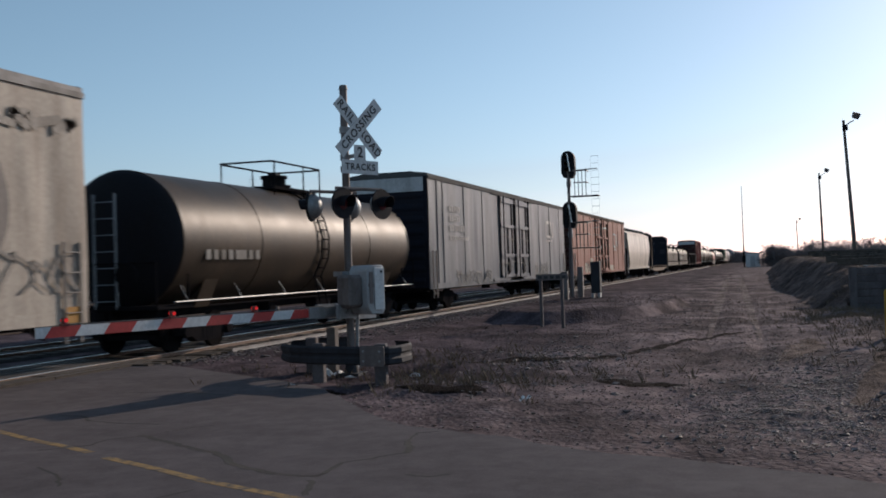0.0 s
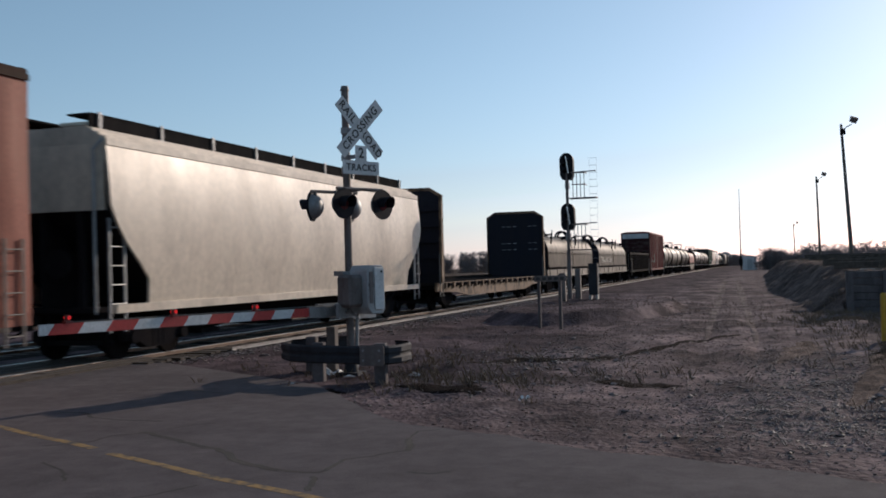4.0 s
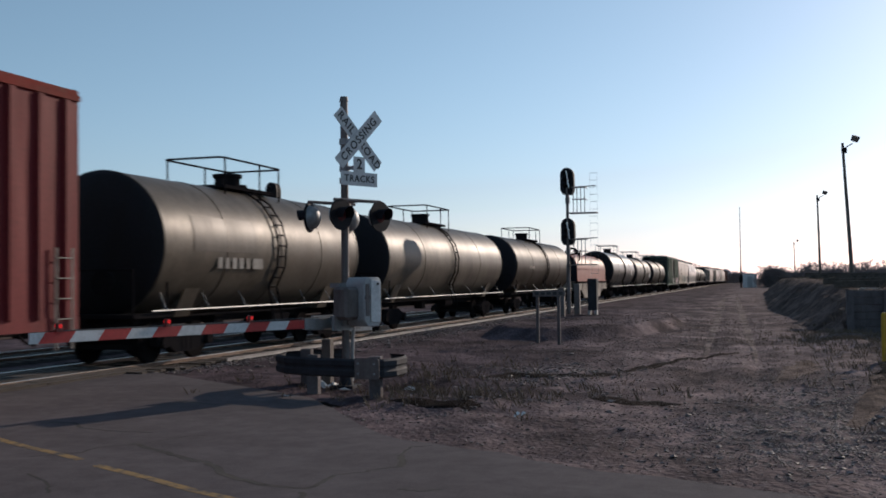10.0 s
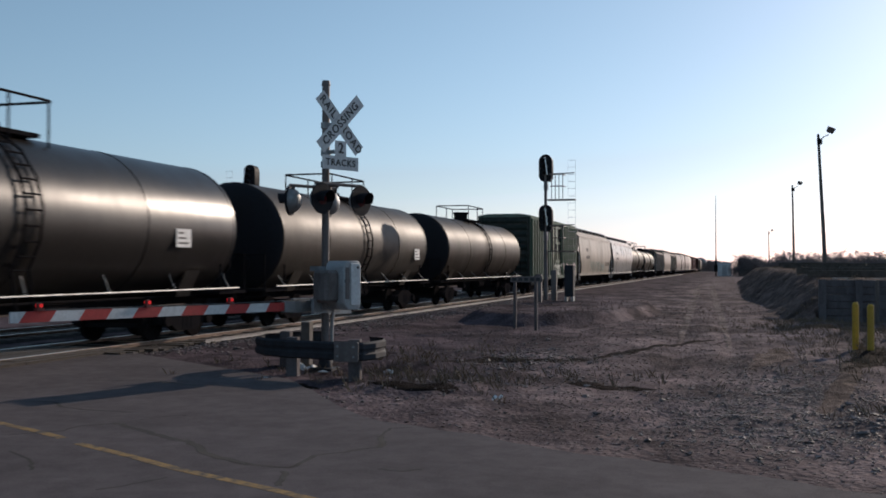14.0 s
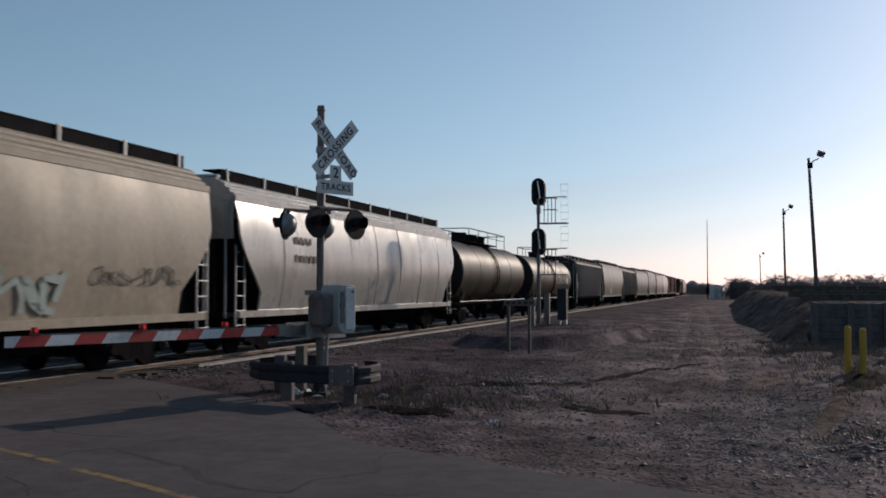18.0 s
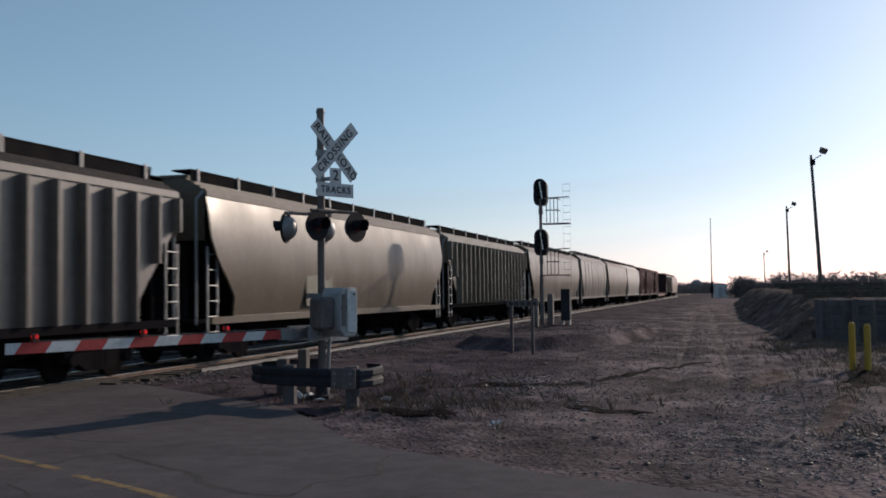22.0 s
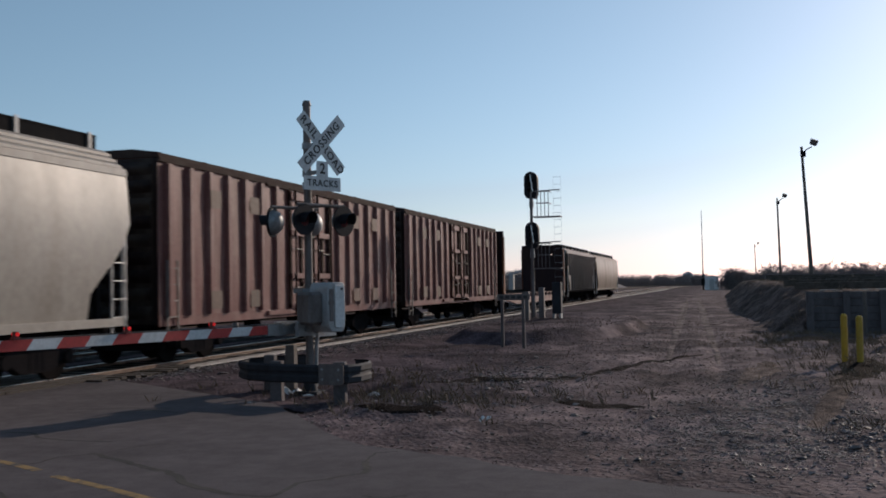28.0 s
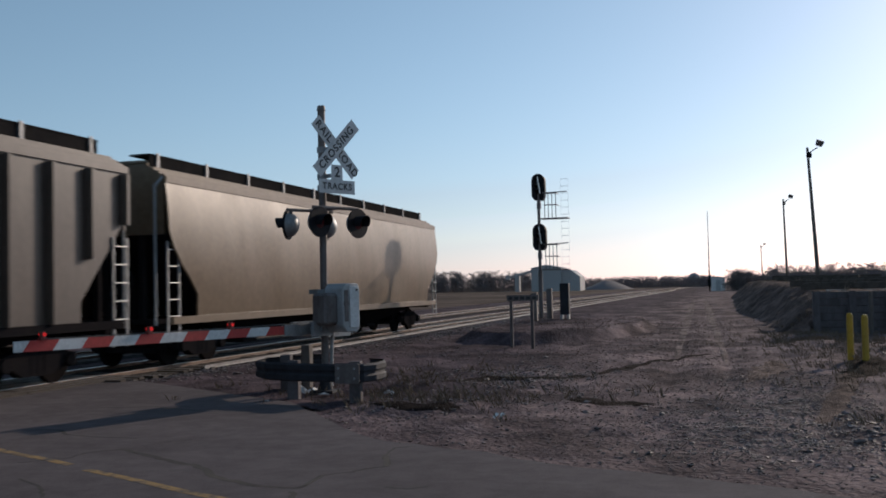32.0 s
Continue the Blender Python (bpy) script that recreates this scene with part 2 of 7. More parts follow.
M = {
    "dirt": earth("dirt", ((0.094, 0.073, 0.075), (0.212, 0.160, 0.154), (0.27, 0.222, 0.218)), (0.3, 1.3, 9.0), bump=0.6, dist=0.045, cell=13, cinder=(0.52, 0.52, 0.58)),
    # ballast tone covers oil stain and the shade beneath the train
    "ballast": earth("ballast", ((0.016, 0.014, 0.014), (0.034, 0.029, 0.028), (0.08, 0.07, 0.066)), (0.4, 5.0, 40.0), bump=1.0, dist=0.05, cell=18),
    "clod": paint("dirt_clods", (0.19, 0.145, 0.138), 0.75, (0.09, 0.07, 0.07), 0.8, 1.0, 3.0, bump=0.3, spec=0.15),
    "stone": paint("crushed_stone", (0.215, 0.18, 0.17), 0.65, (0.09, 0.075, 0.07), 0.8, 1.0, 6.0, bump=0.3, spec=0.3),
    "asphalt": earth("asphalt", ((0.102, 0.090, 0.093), (0.127, 0.112, 0.115), (0.17, 0.153, 0.152)), (0.6, 3.5, 70.0), rough=0.9, bump=0.3, dist=0.008, cell=120, gloss=0.03, swing=(0.88, 1.10)),
    "field": earth("field_soil", ((0.085, 0.062, 0.05), (0.12, 0.09, 0.07), (0.15, 0.12, 0.095)), (0.03, 0.4, 3.0)),
    "crack": paint("crack", (0.02, 0.019, 0.018), 0.95, bump=0.3),
    "yellow_line": paint("worn_yellow_paint", (0.30, 0.20, 0.085), 0.9, (0.10, 0.09, 0.085), 1.0, 1.0, 7.0, spec=0.15),
    "tie": paint("weathered_timber", (0.085, 0.068, 0.055), 0.9, (0.035, 0.028, 0.024), 0.7, 1.0, 5.0, bump=0.5),
    "panel": paint("crossing_timber", (0.05, 0.038, 0.03), 0.9, (0.022, 0.017, 0.014), 0.6, 1.0, 4.0, bump=0.4),
    "worn_rail": paint("worn_old_rail", (0.30, 0.275, 0.255), 0.45, (0.12, 0.095, 0.08), 0.5, 1.0, 3.0),
    "step_iron": paint("grimy_step_iron", (0.14, 0.125, 0.115), 0.6, (0.07, 0.055, 0.045), 0.5, 1.0, 4.0),
    "rail": paint("rail_steel", (0.20, 0.13, 0.09), 0.5, (0.09, 0.05, 0.03), 0.6, 1.0, 3.0, metal=0.3),
    "railtop": paint("polished_rail_top", (0.62, 0.60, 0.58), 0.3, (0.3, 0.28, 0.26), 0.3, 1.0, 3.0, metal=1.0, bump=0.03),
    "galv": paint("galvanised_steel", (0.30, 0.31, 0.32), 0.5, (0.15, 0.145, 0.14), 0.5, 0.4, 3.0, metal=0.4),
    # weathered steel, darkened to include the shade on the beam's near face
    "dull_beam": paint("weathered_shaded_steel", (0.034, 0.037, 0.046), 0.75, (0.022, 0.021, 0.023), 0.6, 0.5, 3.0, metal=0.1, spec=0.3),
    "mast_grey": paint("weathered_mast_paint", (0.17, 0.15, 0.145), 0.6, (0.075, 0.06, 0.052), 0.7, 0.25, 4.0, metal=0.15, spec=0.35),
    "disc_black": paint("matt_black_disc", (0.011, 0.011, 0.015), 0.6, (0.022, 0.019, 0.02), 0.4, 0.5, 3.0, spec=0.15),
    "pale_plank": paint("weathered_plank", (0.34, 0.31, 0.28), 0.6, (0.2, 0.17, 0.15), 0.6, 1.0, 4.0, bump=0.3, spec=0.4),
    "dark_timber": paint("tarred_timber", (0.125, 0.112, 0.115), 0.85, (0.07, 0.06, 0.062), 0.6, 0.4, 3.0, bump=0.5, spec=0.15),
    # near-white tone that paints the sun's glint on the signal hoods
    "sheen": paint("hood_glint_paint", (0.75, 0.75, 0.75), 0.25, (0.5, 0.5, 0.5), 0.3, 1.0, 4.0, metal=0.6, bump=0.0),
    "bank_soil": earth("bank_soil", ((0.07, 0.051, 0.046), (0.14, 0.10, 0.086), (0.21, 0.16, 0.135)), (0.35, 1.6, 14.0), bump=0.5, dist=0.08, cell=5),
    "deck_dark": paint("dark_shaded_deck", (0.022, 0.021, 0.021), 0.85, (0.04, 0.035, 0.032), 0.4, 1.0, 2.0, spec=0.0),
    "soil_dark": earth("dark_soil", ((0.014, 0.0105, 0.01), (0.026, 0.019, 0.017), (0.04, 0.03, 0.027)), (0.8, 4.0, 40.0), bump=1.0, dist=0.05),
    "rut": earth("packed_dirt", ((0.135, 0.105, 0.098), (0.235, 0.182, 0.163), (0.29, 0.24, 0.22)), (0.6, 4.0, 40.0), bump=0.5),
    "clay": earth("orange_dirt", ((0.085, 0.065, 0.058), (0.2, 0.148, 0.126), (0.25, 0.2, 0.175)), (0.5, 3.0, 30.0), bump=1.0, dist=0.05),
    "alu": paint("aluminium_paint", (0.42, 0.43, 0.44), 0.5, (0.25, 0.24, 0.23), 0.4, 0.4, 2.0, metal=0.2),
    "white": paint("white_sign_sheet", (0.66, 0.66, 0.66), 0.55, (0.35, 0.33, 0.3), 0.25, 0.5, 3.0, bump=0.05),
    "blackp": paint("black_paint", (0.018, 0.018, 0.02), 0.45, (0.06, 0.055, 0.05), 0.4, 0.5, 3.0),
    "letter": paint("black_lettering", (0.03, 0.03, 0.032), 0.6, bump=0.0),
    "glass_dark": paint("dark_red_lens", (0.07, 0.004, 0.008), 0.3, (0.035, 0.003, 0.005), 0.3, 1.0, 3.0, bump=0.0),
    "redw": paint("red_sheeting", (0.45, 0.035, 0.03), 0.5, (0.2, 0.03, 0.03), 0.3, 1.0, 4.0, bump=0.05),
    "arm_lamp": lamp_mat("lit_red_lamp", (1.0, 0.03, 0.025), 0.28),
    "red_case": paint("red_lens_case", (0.16, 0.012, 0.012), 0.25, bump=0.0),
    # timber tone raised to put the far poles' haze into the colour
    "wood_post": paint("timber_post", (0.13, 0.112, 0.10), 0.9, (0.06, 0.05, 0.04), 0.5, 0.2, 4.0, bump=0.5),
    "yellowp": paint("yellow_paint", (0.42, 0.27, 0.015), 0.5, (0.25, 0.16, 0.04), 0.35, 0.5, 3.0),
    # branch tone partly lifted to mimic haze and light through fine twigs
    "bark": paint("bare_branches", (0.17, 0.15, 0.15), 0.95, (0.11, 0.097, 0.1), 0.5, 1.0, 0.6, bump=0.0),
    "drygrass": paint("dry_grass", (0.17, 0.125, 0.085), 0.95, (0.075, 0.055, 0.04), 0.6, 1.0, 2.0, bump=0.0),
    "litter": paint("white_litter", (0.75, 0.75, 0.74), 0.6, bump=0.0),
    # grimy steel, darkened further to hold the shade under the cars
    "steel_dark": paint("grimy_shaded_steel", (0.016, 0.015, 0.0165), 0.8, (0.026, 0.022, 0.0205), 0.4, 1.0, 2.5, bump=0.3, spec=0.0),
    "wheel": paint("wheel_steel", (0.016, 0.014, 0.014), 0.7, (0.011, 0.010, 0.010), 0.5, 1.0, 4.0, spec=0.0),
    "grey_build": paint("pale_metal_cladding", (0.33, 0.325, 0.325), 0.6, (0.3, 0.3, 0.31), 0.4, 0.3, 0.3, bump=0.0),
}

# ---- mesh helpers ----
class Shape:
    """Collects solids in one bmesh."""

    def __init__(self):
        self.bm = bmesh.new()

    def hull(self, verts, faces):
        vs = [self.bm.verts.new(v) for v in verts]
        for f in faces:
            self.bm.faces.new([vs[i] for i in f])
        return self

    def box(self, x0, x1, y0, y1, z0, z1, m=None):
        v = [(x0, y0, z0), (x1, y0, z0), (x1, y1, z0), (x0, y1, z0), (x0, y0, z1), (x1, y0, z1), (x1, y1, z1), (x0, y1, z1)]
        if m is not None:
            v = [m @ Vector(p) for p in v]
        return self.hull(v, [(0, 3, 2, 1), (4, 5, 6, 7), (0, 1, 5, 4), (1, 2, 6, 5), (2, 3, 7, 6), (3, 0, 4, 7)])

    def prism(self, poly, axis, a, b, m=None):
        """poly: outline in the two other axes (in x, y, z order), drawn out from a to b along axis."""
        n = len(poly)
        v = []
        for k in (a, b):
            for p, q in poly:
                c = {"x": (k, p, q), "y": (p, k, q), "z": (p, q, k)}[axis]
                v.append(m @ Vector(c) if m is not None else c)
        return self.hull(v, [tuple(range(n)), tuple(range(2 * n - 1, n - 1, -1))] + [(i, (i + 1) % n, n + (i + 1) % n, n + i) for i in range(n)])

    def cyl(self, p, q, r, n=10, r2=None, caps=True):
        p, q = Vector(p), Vector(q)
        d = (q - p).normalized()
        u = d.orthogonal().normalized()
        w = d.cross(u)
        r2 = r if r2 is None else r2
        v = []
        for c, rr in ((p, r), (q, r2)):
            for i in range(n):
                a = 2 * math.pi * i / n
                v.append(c + (u * math.cos(a) + w * math.sin(a)) * rr)
        f = [(i, (i + 1) % n, n + (i + 1) % n, n + i) for i in range(n)]
        if caps:
            f += [tuple(range(n)), tuple(range(2 * n - 1, n - 1, -1))]
        return self.hull(v, f)

    def tube(self, pts, r, n=6):
        """One bent tube along pts, mitred at the bends."""
        pts = [Vector(p) for p in pts]
        v, f, u = [], [], None
        for i, p in enumerate(pts):
            a = (p - pts[i - 1]).normalized() if i else (pts[1] - p).normalized()
            b = (pts[i + 1] - p).normalized() if i < len(pts) - 1 else a
            d = (a + b).normalized() if (a + b).length > 0.05 else b
            u = d.orthogonal().normalized() if u is None else (u - d * u.dot(d)).normalized()
            w = d.cross(u)
            k = 1.0 / max(0.6, d.dot(b))
            for j in range(n):
                t = 2 * math.pi * j / n
                v.append(p + (u * math.cos(t) + w * math.sin(t)) * r * k)
        for i in range(len(pts) - 1):
            for j in range(n):
                q = (j + 1) % n
                f.append((i * n + j, i * n + q, (i + 1) * n + q, (i + 1) * n + j))
        f += [tuple(range(n)), tuple(range(len(pts) * n - 1, (len(pts) - 1) * n - 1, -1))]
        return self.hull(v, f)

    def lathe(self, prof, n=40, x=0.0, z=0.0):
        """prof: (radius, y) pairs, turned about a line along y."""
        v, f = [], []
        for r, y in prof:
            for i in range(n):
                a = 2 * math.pi * i / n
                v.append((x + r * math.cos(a), y, z + r * math.sin(a)))
        for k in range(len(prof) - 1):
            for i in range(n):
                j = (i + 1) % n
                f.append((k * n + i, k * n + j, (k + 1) * n + j, (k + 1) * n + i))
        f += [tuple(range(n)), tuple(range(len(prof) * n - 1, (len(prof) - 1) * n - 1, -1))]
        return self.hull(v, f)

    def mesh(self, name, material, angle=35, bevel=0.0):
        bm = self.bm
        if bevel:
            bmesh.ops.bevel(bm, geom=list(bm.edges), offset=bevel, segments=1, affect="EDGES", clamp_overlap=True)
        bmesh.ops.recalc_face_normals(bm, faces=list(bm.faces))
        me = bpy.data.meshes.new(name)
        bm.to_mesh(me)
        bm.free()
        me.materials.append(material)
        me.shade_smooth()
        me.set_sharp_from_angle(angle=radians(angle))
        return me


def piece(name, me, parent=None, m=None, label=""):
    """An object on a mesh that may be shared, as a part of parent."""
    ob = new(name, me)
    if parent is not None:
        ob.parent = parent
    if m is not None:
        ob.matrix_basis = m
    if label:
        ob["label"] = label
    return ob


def part(name, shape, material, parent, label="", m=None, angle=35, bevel=0.0):
    return piece(name, shape.mesh(name, material, angle, bevel), parent, m, label)


def anchor(name, m, label, category, group="", kind=""):
    ob = new(name)
    ob.empty_display_size = 0.3
    ob.matrix_basis = m
    return tagged(ob, label, category, group, kind)


def thing(name, shape, material, label, category, group="", kind="", m=None, angle=35, bevel=0.0):
    ob = new(name, shape.mesh(name, material, angle, bevel))
    if m is not None:
        ob.matrix_basis = m
    return tagged(ob, label, category, group, kind)


def text_mesh(body, size, material, depth=0.002):
    cu = bpy.data.curves.new("words", "FONT")
    cu.body, cu.size, cu.align_x, cu.align_y, cu.extrude = body, size, "CENTER", "CENTER", depth
    cu.offset, cu.space_character = size * 0.02, 1.18
    tmp = bpy.data.objects.new("words", cu)
    me = bpy.data.meshes.new_from_object(tmp)
    me.materials.clear()
    me.materials.append(material)
    bpy.data.objects.remove(tmp)
    bpy.data.curves.remove(cu)
    return me

# ---- the train ----
TRACK_X, RAIL_Z = -13.1, 0.10
SHARED = {}


def shared(key, make):
    if key not in SHARED:
        SHARED[key] = make()
    return SHARED[key]


def wheelset_mesh():
    s = Shape()
    for side in (-1, 1):
        x = side * 0.75
        prof = [(0.10, x - 0.07), (0.36, x - 0.05), (0.42, x - 0.06), (0.42, x + 0.06), (0.37, x + 0.05), (0.10, x + 0.08)]
        if side > 0:
            prof = [(0.10, x - 0.08), (0.37, x - 0.05), (0.455, x - 0.075), (0.455, x - 0.045), (0.42, x - 0.04), (0.42, x + 0.06), (0.36, x + 0.045), (0.10, x + 0.07)]
        s.lathe(prof, 22)
    s.lathe([(0.08, -1.1), (0.08, 1.1)], 10)
    me = s.mesh("wheelset", M["wheel"])
    me.transform(pose(0, 0, 0, 0, 0, 90))
    return me


def sideframe_mesh(side):
    s = Shape()
    x0, x1 = sorted((side * 0.93, side * 1.13))
    top = [(-1.08, 0.36), (-1.08, 0.56), (-0.72, 0.62), (-0.45, 0.74), (0.45, 0.74), (0.72, 0.62), (1.08, 0.56), (1.08, 0.36), (0.75, 0.40), (0.42, 0.20), (-0.42, 0.20), (-0.75, 0.40)]
    s.prism(top, "x", x0, x1)
    for y in (-0.88, 0.88):
        s.cyl((side * 1.10, y, 0.44), (side * 1.20, y, 0.44), 0.13, 12)
    for y in (-0.18, 0, 0.18):
        s.cyl((side * 1.06, y, 0.24), (side * 1.06, y, 0.6), 0.085, 8)
    return s.mesh("side_frame", M["steel_dark"])


def truck(car, y):
    s = shared("bolster", lambda: Shape().box(-1.05, 1.05, -0.2, 0.2, 0.38, 0.72).cyl((0, 0, 0.7), (0, 0, 0.82), 0.22, 12).box(-0.9, 0.9, -1.25, -1.17, 0.3, 0.4).box(-0.9, 0.9, 1.17, 1.25, 0.3, 0.4).mesh("truck", M["steel_dark"]))
    t = piece("truck", s, car, pose(0, y, 0), "dark grimy steel truck")
    for w in (-0.88, 0.88):
        piece("wheelset", shared("wheelset", wheelset_mesh), t, pose(0, w, 0.42))
    for side in (-1, 1):
        piece("side_frame", shared(("sf", side), lambda: sideframe_mesh(side)), t)


def coupler_mesh():
    s = Shape()
    s.box(-0.09, 0.09, -0.55, 0.25, 0.76, 0.94)
    s.prism([(-0.16, 0.25), (0.18, 0.2), (0.22, 0.42), (0.08, 0.5), (0.05, 0.36), (-0.14, 0.42)], "z", 0.68, 1.02)
    s.tube([(0.35, -0.3, 0.85), (0.37, 0.0, 0.62), (0.3, 0.3, 0.55), (0.2, 0.5, 0.62)], 0.03)
    return s.mesh("coupler", M["steel_dark"])


def ladder_mesh(key, z0, z1, w, n, mat):
    def make():
        s = Shape()
        for y in (-w / 2, w / 2):
            s.box(-0.02, 0.02, y - 0.02, y + 0.02, z0, z1)
        for i in range(n):
            z = z0 + (z1 - z0) * (i + 0.5) / n
            s.cyl((0.03, -w / 2, z), (0.03, w / 2, z), 0.012, 6)
        return s.mesh("ladder", mat)
    return shared(key, make)


def running_gear(car, half, span, sill=True):
    """Trucks, couplers, centre sill and brake rigging under a car of that half length."""
    for y in (-span, span):
        truck(car, y)
    c = shared("coupler", coupler_mesh)
    piece("coupler", c, car, pose(0, half + 0.1, 0))
    piece("coupler", c, car, pose(0, -half - 0.1, 0, 0, 0, 180))
    s = Shape()
    s.box(-0.22, 0.22, -half, half, 0.74, 1.0)
    s.cyl((0.5, 1.2, 0.78), (0.5, 2.2, 0.78), 0.2, 10)
    s.box(0.3, 0.62, -1.6, -1.2, 0.62, 0.95)
    s.tube([(0.75, -half, 0.95), (0.75, half, 0.95)], 0.03)
    for y in (-half + 0.25, half - 0.25):
        s.box(-1.25, 1.25, y - 0.1, y + 0.1, 0.86, 1.0)
    part("underframe", s, M["steel_dark"], car)


def car_base(name, label, category, y0, y1, group="train cars"):
    """A car whose body ends lie at y0 and y1 when the clip begins."""
    car = anchor(name, pose(TRACK_X, (y0 + y1) / 2, RAIL_Z), label, category, group)
    CARS.append((car, (y0 + y1) / 2))
    return car, (y1 - y0) / 2


CARS = []


def bars(parent, x, y, z, widths, h, mat, gap=0.12, label="unreadable lettering"):
    """Lettering that stands for itself as plain bars on the side of a car."""
    yy = y
    for w in widths:
        part("lettering", Shape().box(x, x + 0.006, yy, yy + w, z, z + h), mat, parent, label)
        yy += w + gap


def buckled_sheet(side, W, hl, z0, z1, deep, flat=()):
    """A thin steel sheet with the broad upright buckles of an old car side; flat behind the doors."""
    ny, nz = int(hl * 2 / 0.16), 12
    v, f = [], []
    for k in range(nz + 1):
        z = z0 + (z1 - z0) * k / nz
        for i in range(ny + 1):
            y = -hl + 2 * hl * i / ny
            fade = min(1, 5 * k / nz, 5 * (nz - k) / nz)
            d = 0.5 + fade * (0.75 * noise.noise(Vector((y * 1.3 + hl, z * 0.3, side * 3))) + 0.4 * noise.noise(Vector((y * 3.1, z * 0.5, side * 5 + hl))))
            if any(min(a * side, b * side) - 0.15 < y < max(a * side, b * side) + 0.15 for a, b in flat):
                d = 0.05
            v.append((side * (W + 0.002 + deep * min(1.0, max(0.0, d))), y, z))
    for k in range(nz):
        for i in range(ny):
            a = k * (ny + 1) + i
            f.append((a, a + 1, a + ny + 2, a + ny + 1))
    return Shape().hull(v, f)


def boxcar(y0, y1, H, colr, end_col, roof_col, label, ribs=0, doors=((-1.6, 1.6),), stripe=None, sill_drop=0.0, tall_ladder=False, marks=None, panels=(), door_frame=None, rib_w=1.0):
    car, hl = car_base("boxcar", label, "boxcar", y0, y1)
    W, base = 1.55, 0.98
    top = H - RAIL_Z
    running_gear(car, hl, hl - 2.5 if hl < 9 else hl - 3.6)
    s = Shape()
    s.box(-W, W, -hl + 0.06, hl - 0.06, base, top - 0.16)
    body = part("body", s, colr, car)
    r = Shape()
    r.prism([(-W - 0.03, top - 0.16), (W + 0.03, top - 0.16), (W + 0.03, top - 0.07), (0.9, top), (-0.9, top), (-W - 0.03, top - 0.07)], "y", -hl, hl)
    n = max(8, int(hl))
    for i in range(n + 1):
        y = -hl + 0.1 + (2 * hl - 0.2) * i / n
        r.prism([(-W - 0.04, top - 0.06), (W + 0.04, top - 0.06), (0.92, top + 0.035), (-0.92, top + 0.035)], "y", y - 0.05, y + 0.05)
    part("roof", r, roof_col, car, "ribbed steel roof")
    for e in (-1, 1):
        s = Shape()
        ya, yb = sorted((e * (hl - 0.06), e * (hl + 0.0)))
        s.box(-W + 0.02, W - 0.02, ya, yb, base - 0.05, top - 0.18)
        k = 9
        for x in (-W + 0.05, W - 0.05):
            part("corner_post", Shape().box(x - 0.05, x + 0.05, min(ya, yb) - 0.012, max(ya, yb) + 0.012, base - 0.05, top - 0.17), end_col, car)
        # end_col is far darker than the sides, with the end's shade in it
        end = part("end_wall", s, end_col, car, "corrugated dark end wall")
        rib_end = shared(("end_rib", e, end_col.name), lambda: Shape().prism([(0, -0.14), (e * 0.06, -0.04), (e * 0.06, 0.04), (0, 0.14)], "x", -W + 0.15, W - 0.15).mesh("end_rib", end_col))
        for i in range(k):
            piece("end_rib", rib_end, end, pose(0, e * hl, base + 0.2 + (top - base - 0.6) * i / (k - 1)))
        if stripe:
            st = Shape().box(-W + 0.12, W - 0.12, *sorted((e * (hl + 0.062), e * (hl + 0.07))), top - 0.72, top - 0.2)
            part("end_stripe", st, stripe, end, "white painted band across the end wall")
    for side in (-1, 1):
        s = Shape()
        x0, x1 = sorted((side * W, side * (W + 0.035)))
        s.box(x0, x1, -hl, hl, base - 0.10 - sill_drop, base + 0.12)
        if sill_drop:
            s.prism([(-hl + 4, base), (hl - 4, base), (hl - 5.2, base - sill_drop - 0.25), (-hl + 5.2, base - sill_drop - 0.25)], "x", x0, x1)
        part("side_sill", s, colr, car)
        part("eave_rail", Shape().box(*sorted((side * W, side * (W + 0.07))), -hl, hl, top - 0.26, top - 0.16), roof_col, car)
        free = [d for d in doors]
        part("side_sheet", buckled_sheet(side, W, hl, base + 0.1, top - 0.17, 0.04 if ribs else 0.058, doors), colr, car, angle=60)
        if ribs:
            rib = shared(("rib", top, colr.name), lambda: Shape().prism([(0.0, -0.10 * rib_w), (0.10 * rib_w, -0.06 * rib_w), (0.10 * rib_w, 0.06 * rib_w), (0.0, 0.10 * rib_w)], "z", base + 0.12, top - 0.28).mesh("side_rib", colr))
            for i in range(ribs):
                y = -hl + 0.35 + (2 * hl - 0.7) * i / (ribs - 1)
                if any(a - 0.15 < y * side < b + 0.15 for a, b in free):
                    continue
                piece("side_rib", rib, car, pose(side * W, y, 0, 0, 0, 0 if side > 0 else 180))
        else:
            for y in panels:
                q = Shape().box(*sorted((side * W, side * (W + 0.062))), y - 0.02, y + 0.02, base + 0.1, top - 0.2)
                part("side_seam", q, colr, car)
        for a, b in doors:
            a, b = sorted((a * side, b * side))
            d = Shape()
            d.box(*sorted((side * W, side * (W + 0.05))), a, b, base + 0.14, top - 0.3)
            hh = top - base - 0.5
            door = part("door", d, colr, car)
            xa, xb, xc = side * (W + 0.05), side * (W + 0.10), side * (W + 0.14)
            z_at = lambda q: base + 0.14 + (hh + 0.06) * q
            y_at = lambda q: a + (b - a) * q
            if not door_frame:
                for q, w in ((0.02, 0.09), (0.35, 0.09), (0.67, 0.09), (0.98, 0.09)):
                    part("door_rail", Shape().box(*sorted((xa, xb)), a + 0.03, b - 0.03, z_at(q) - w / 2, z_at(q) + w / 2), colr, door)
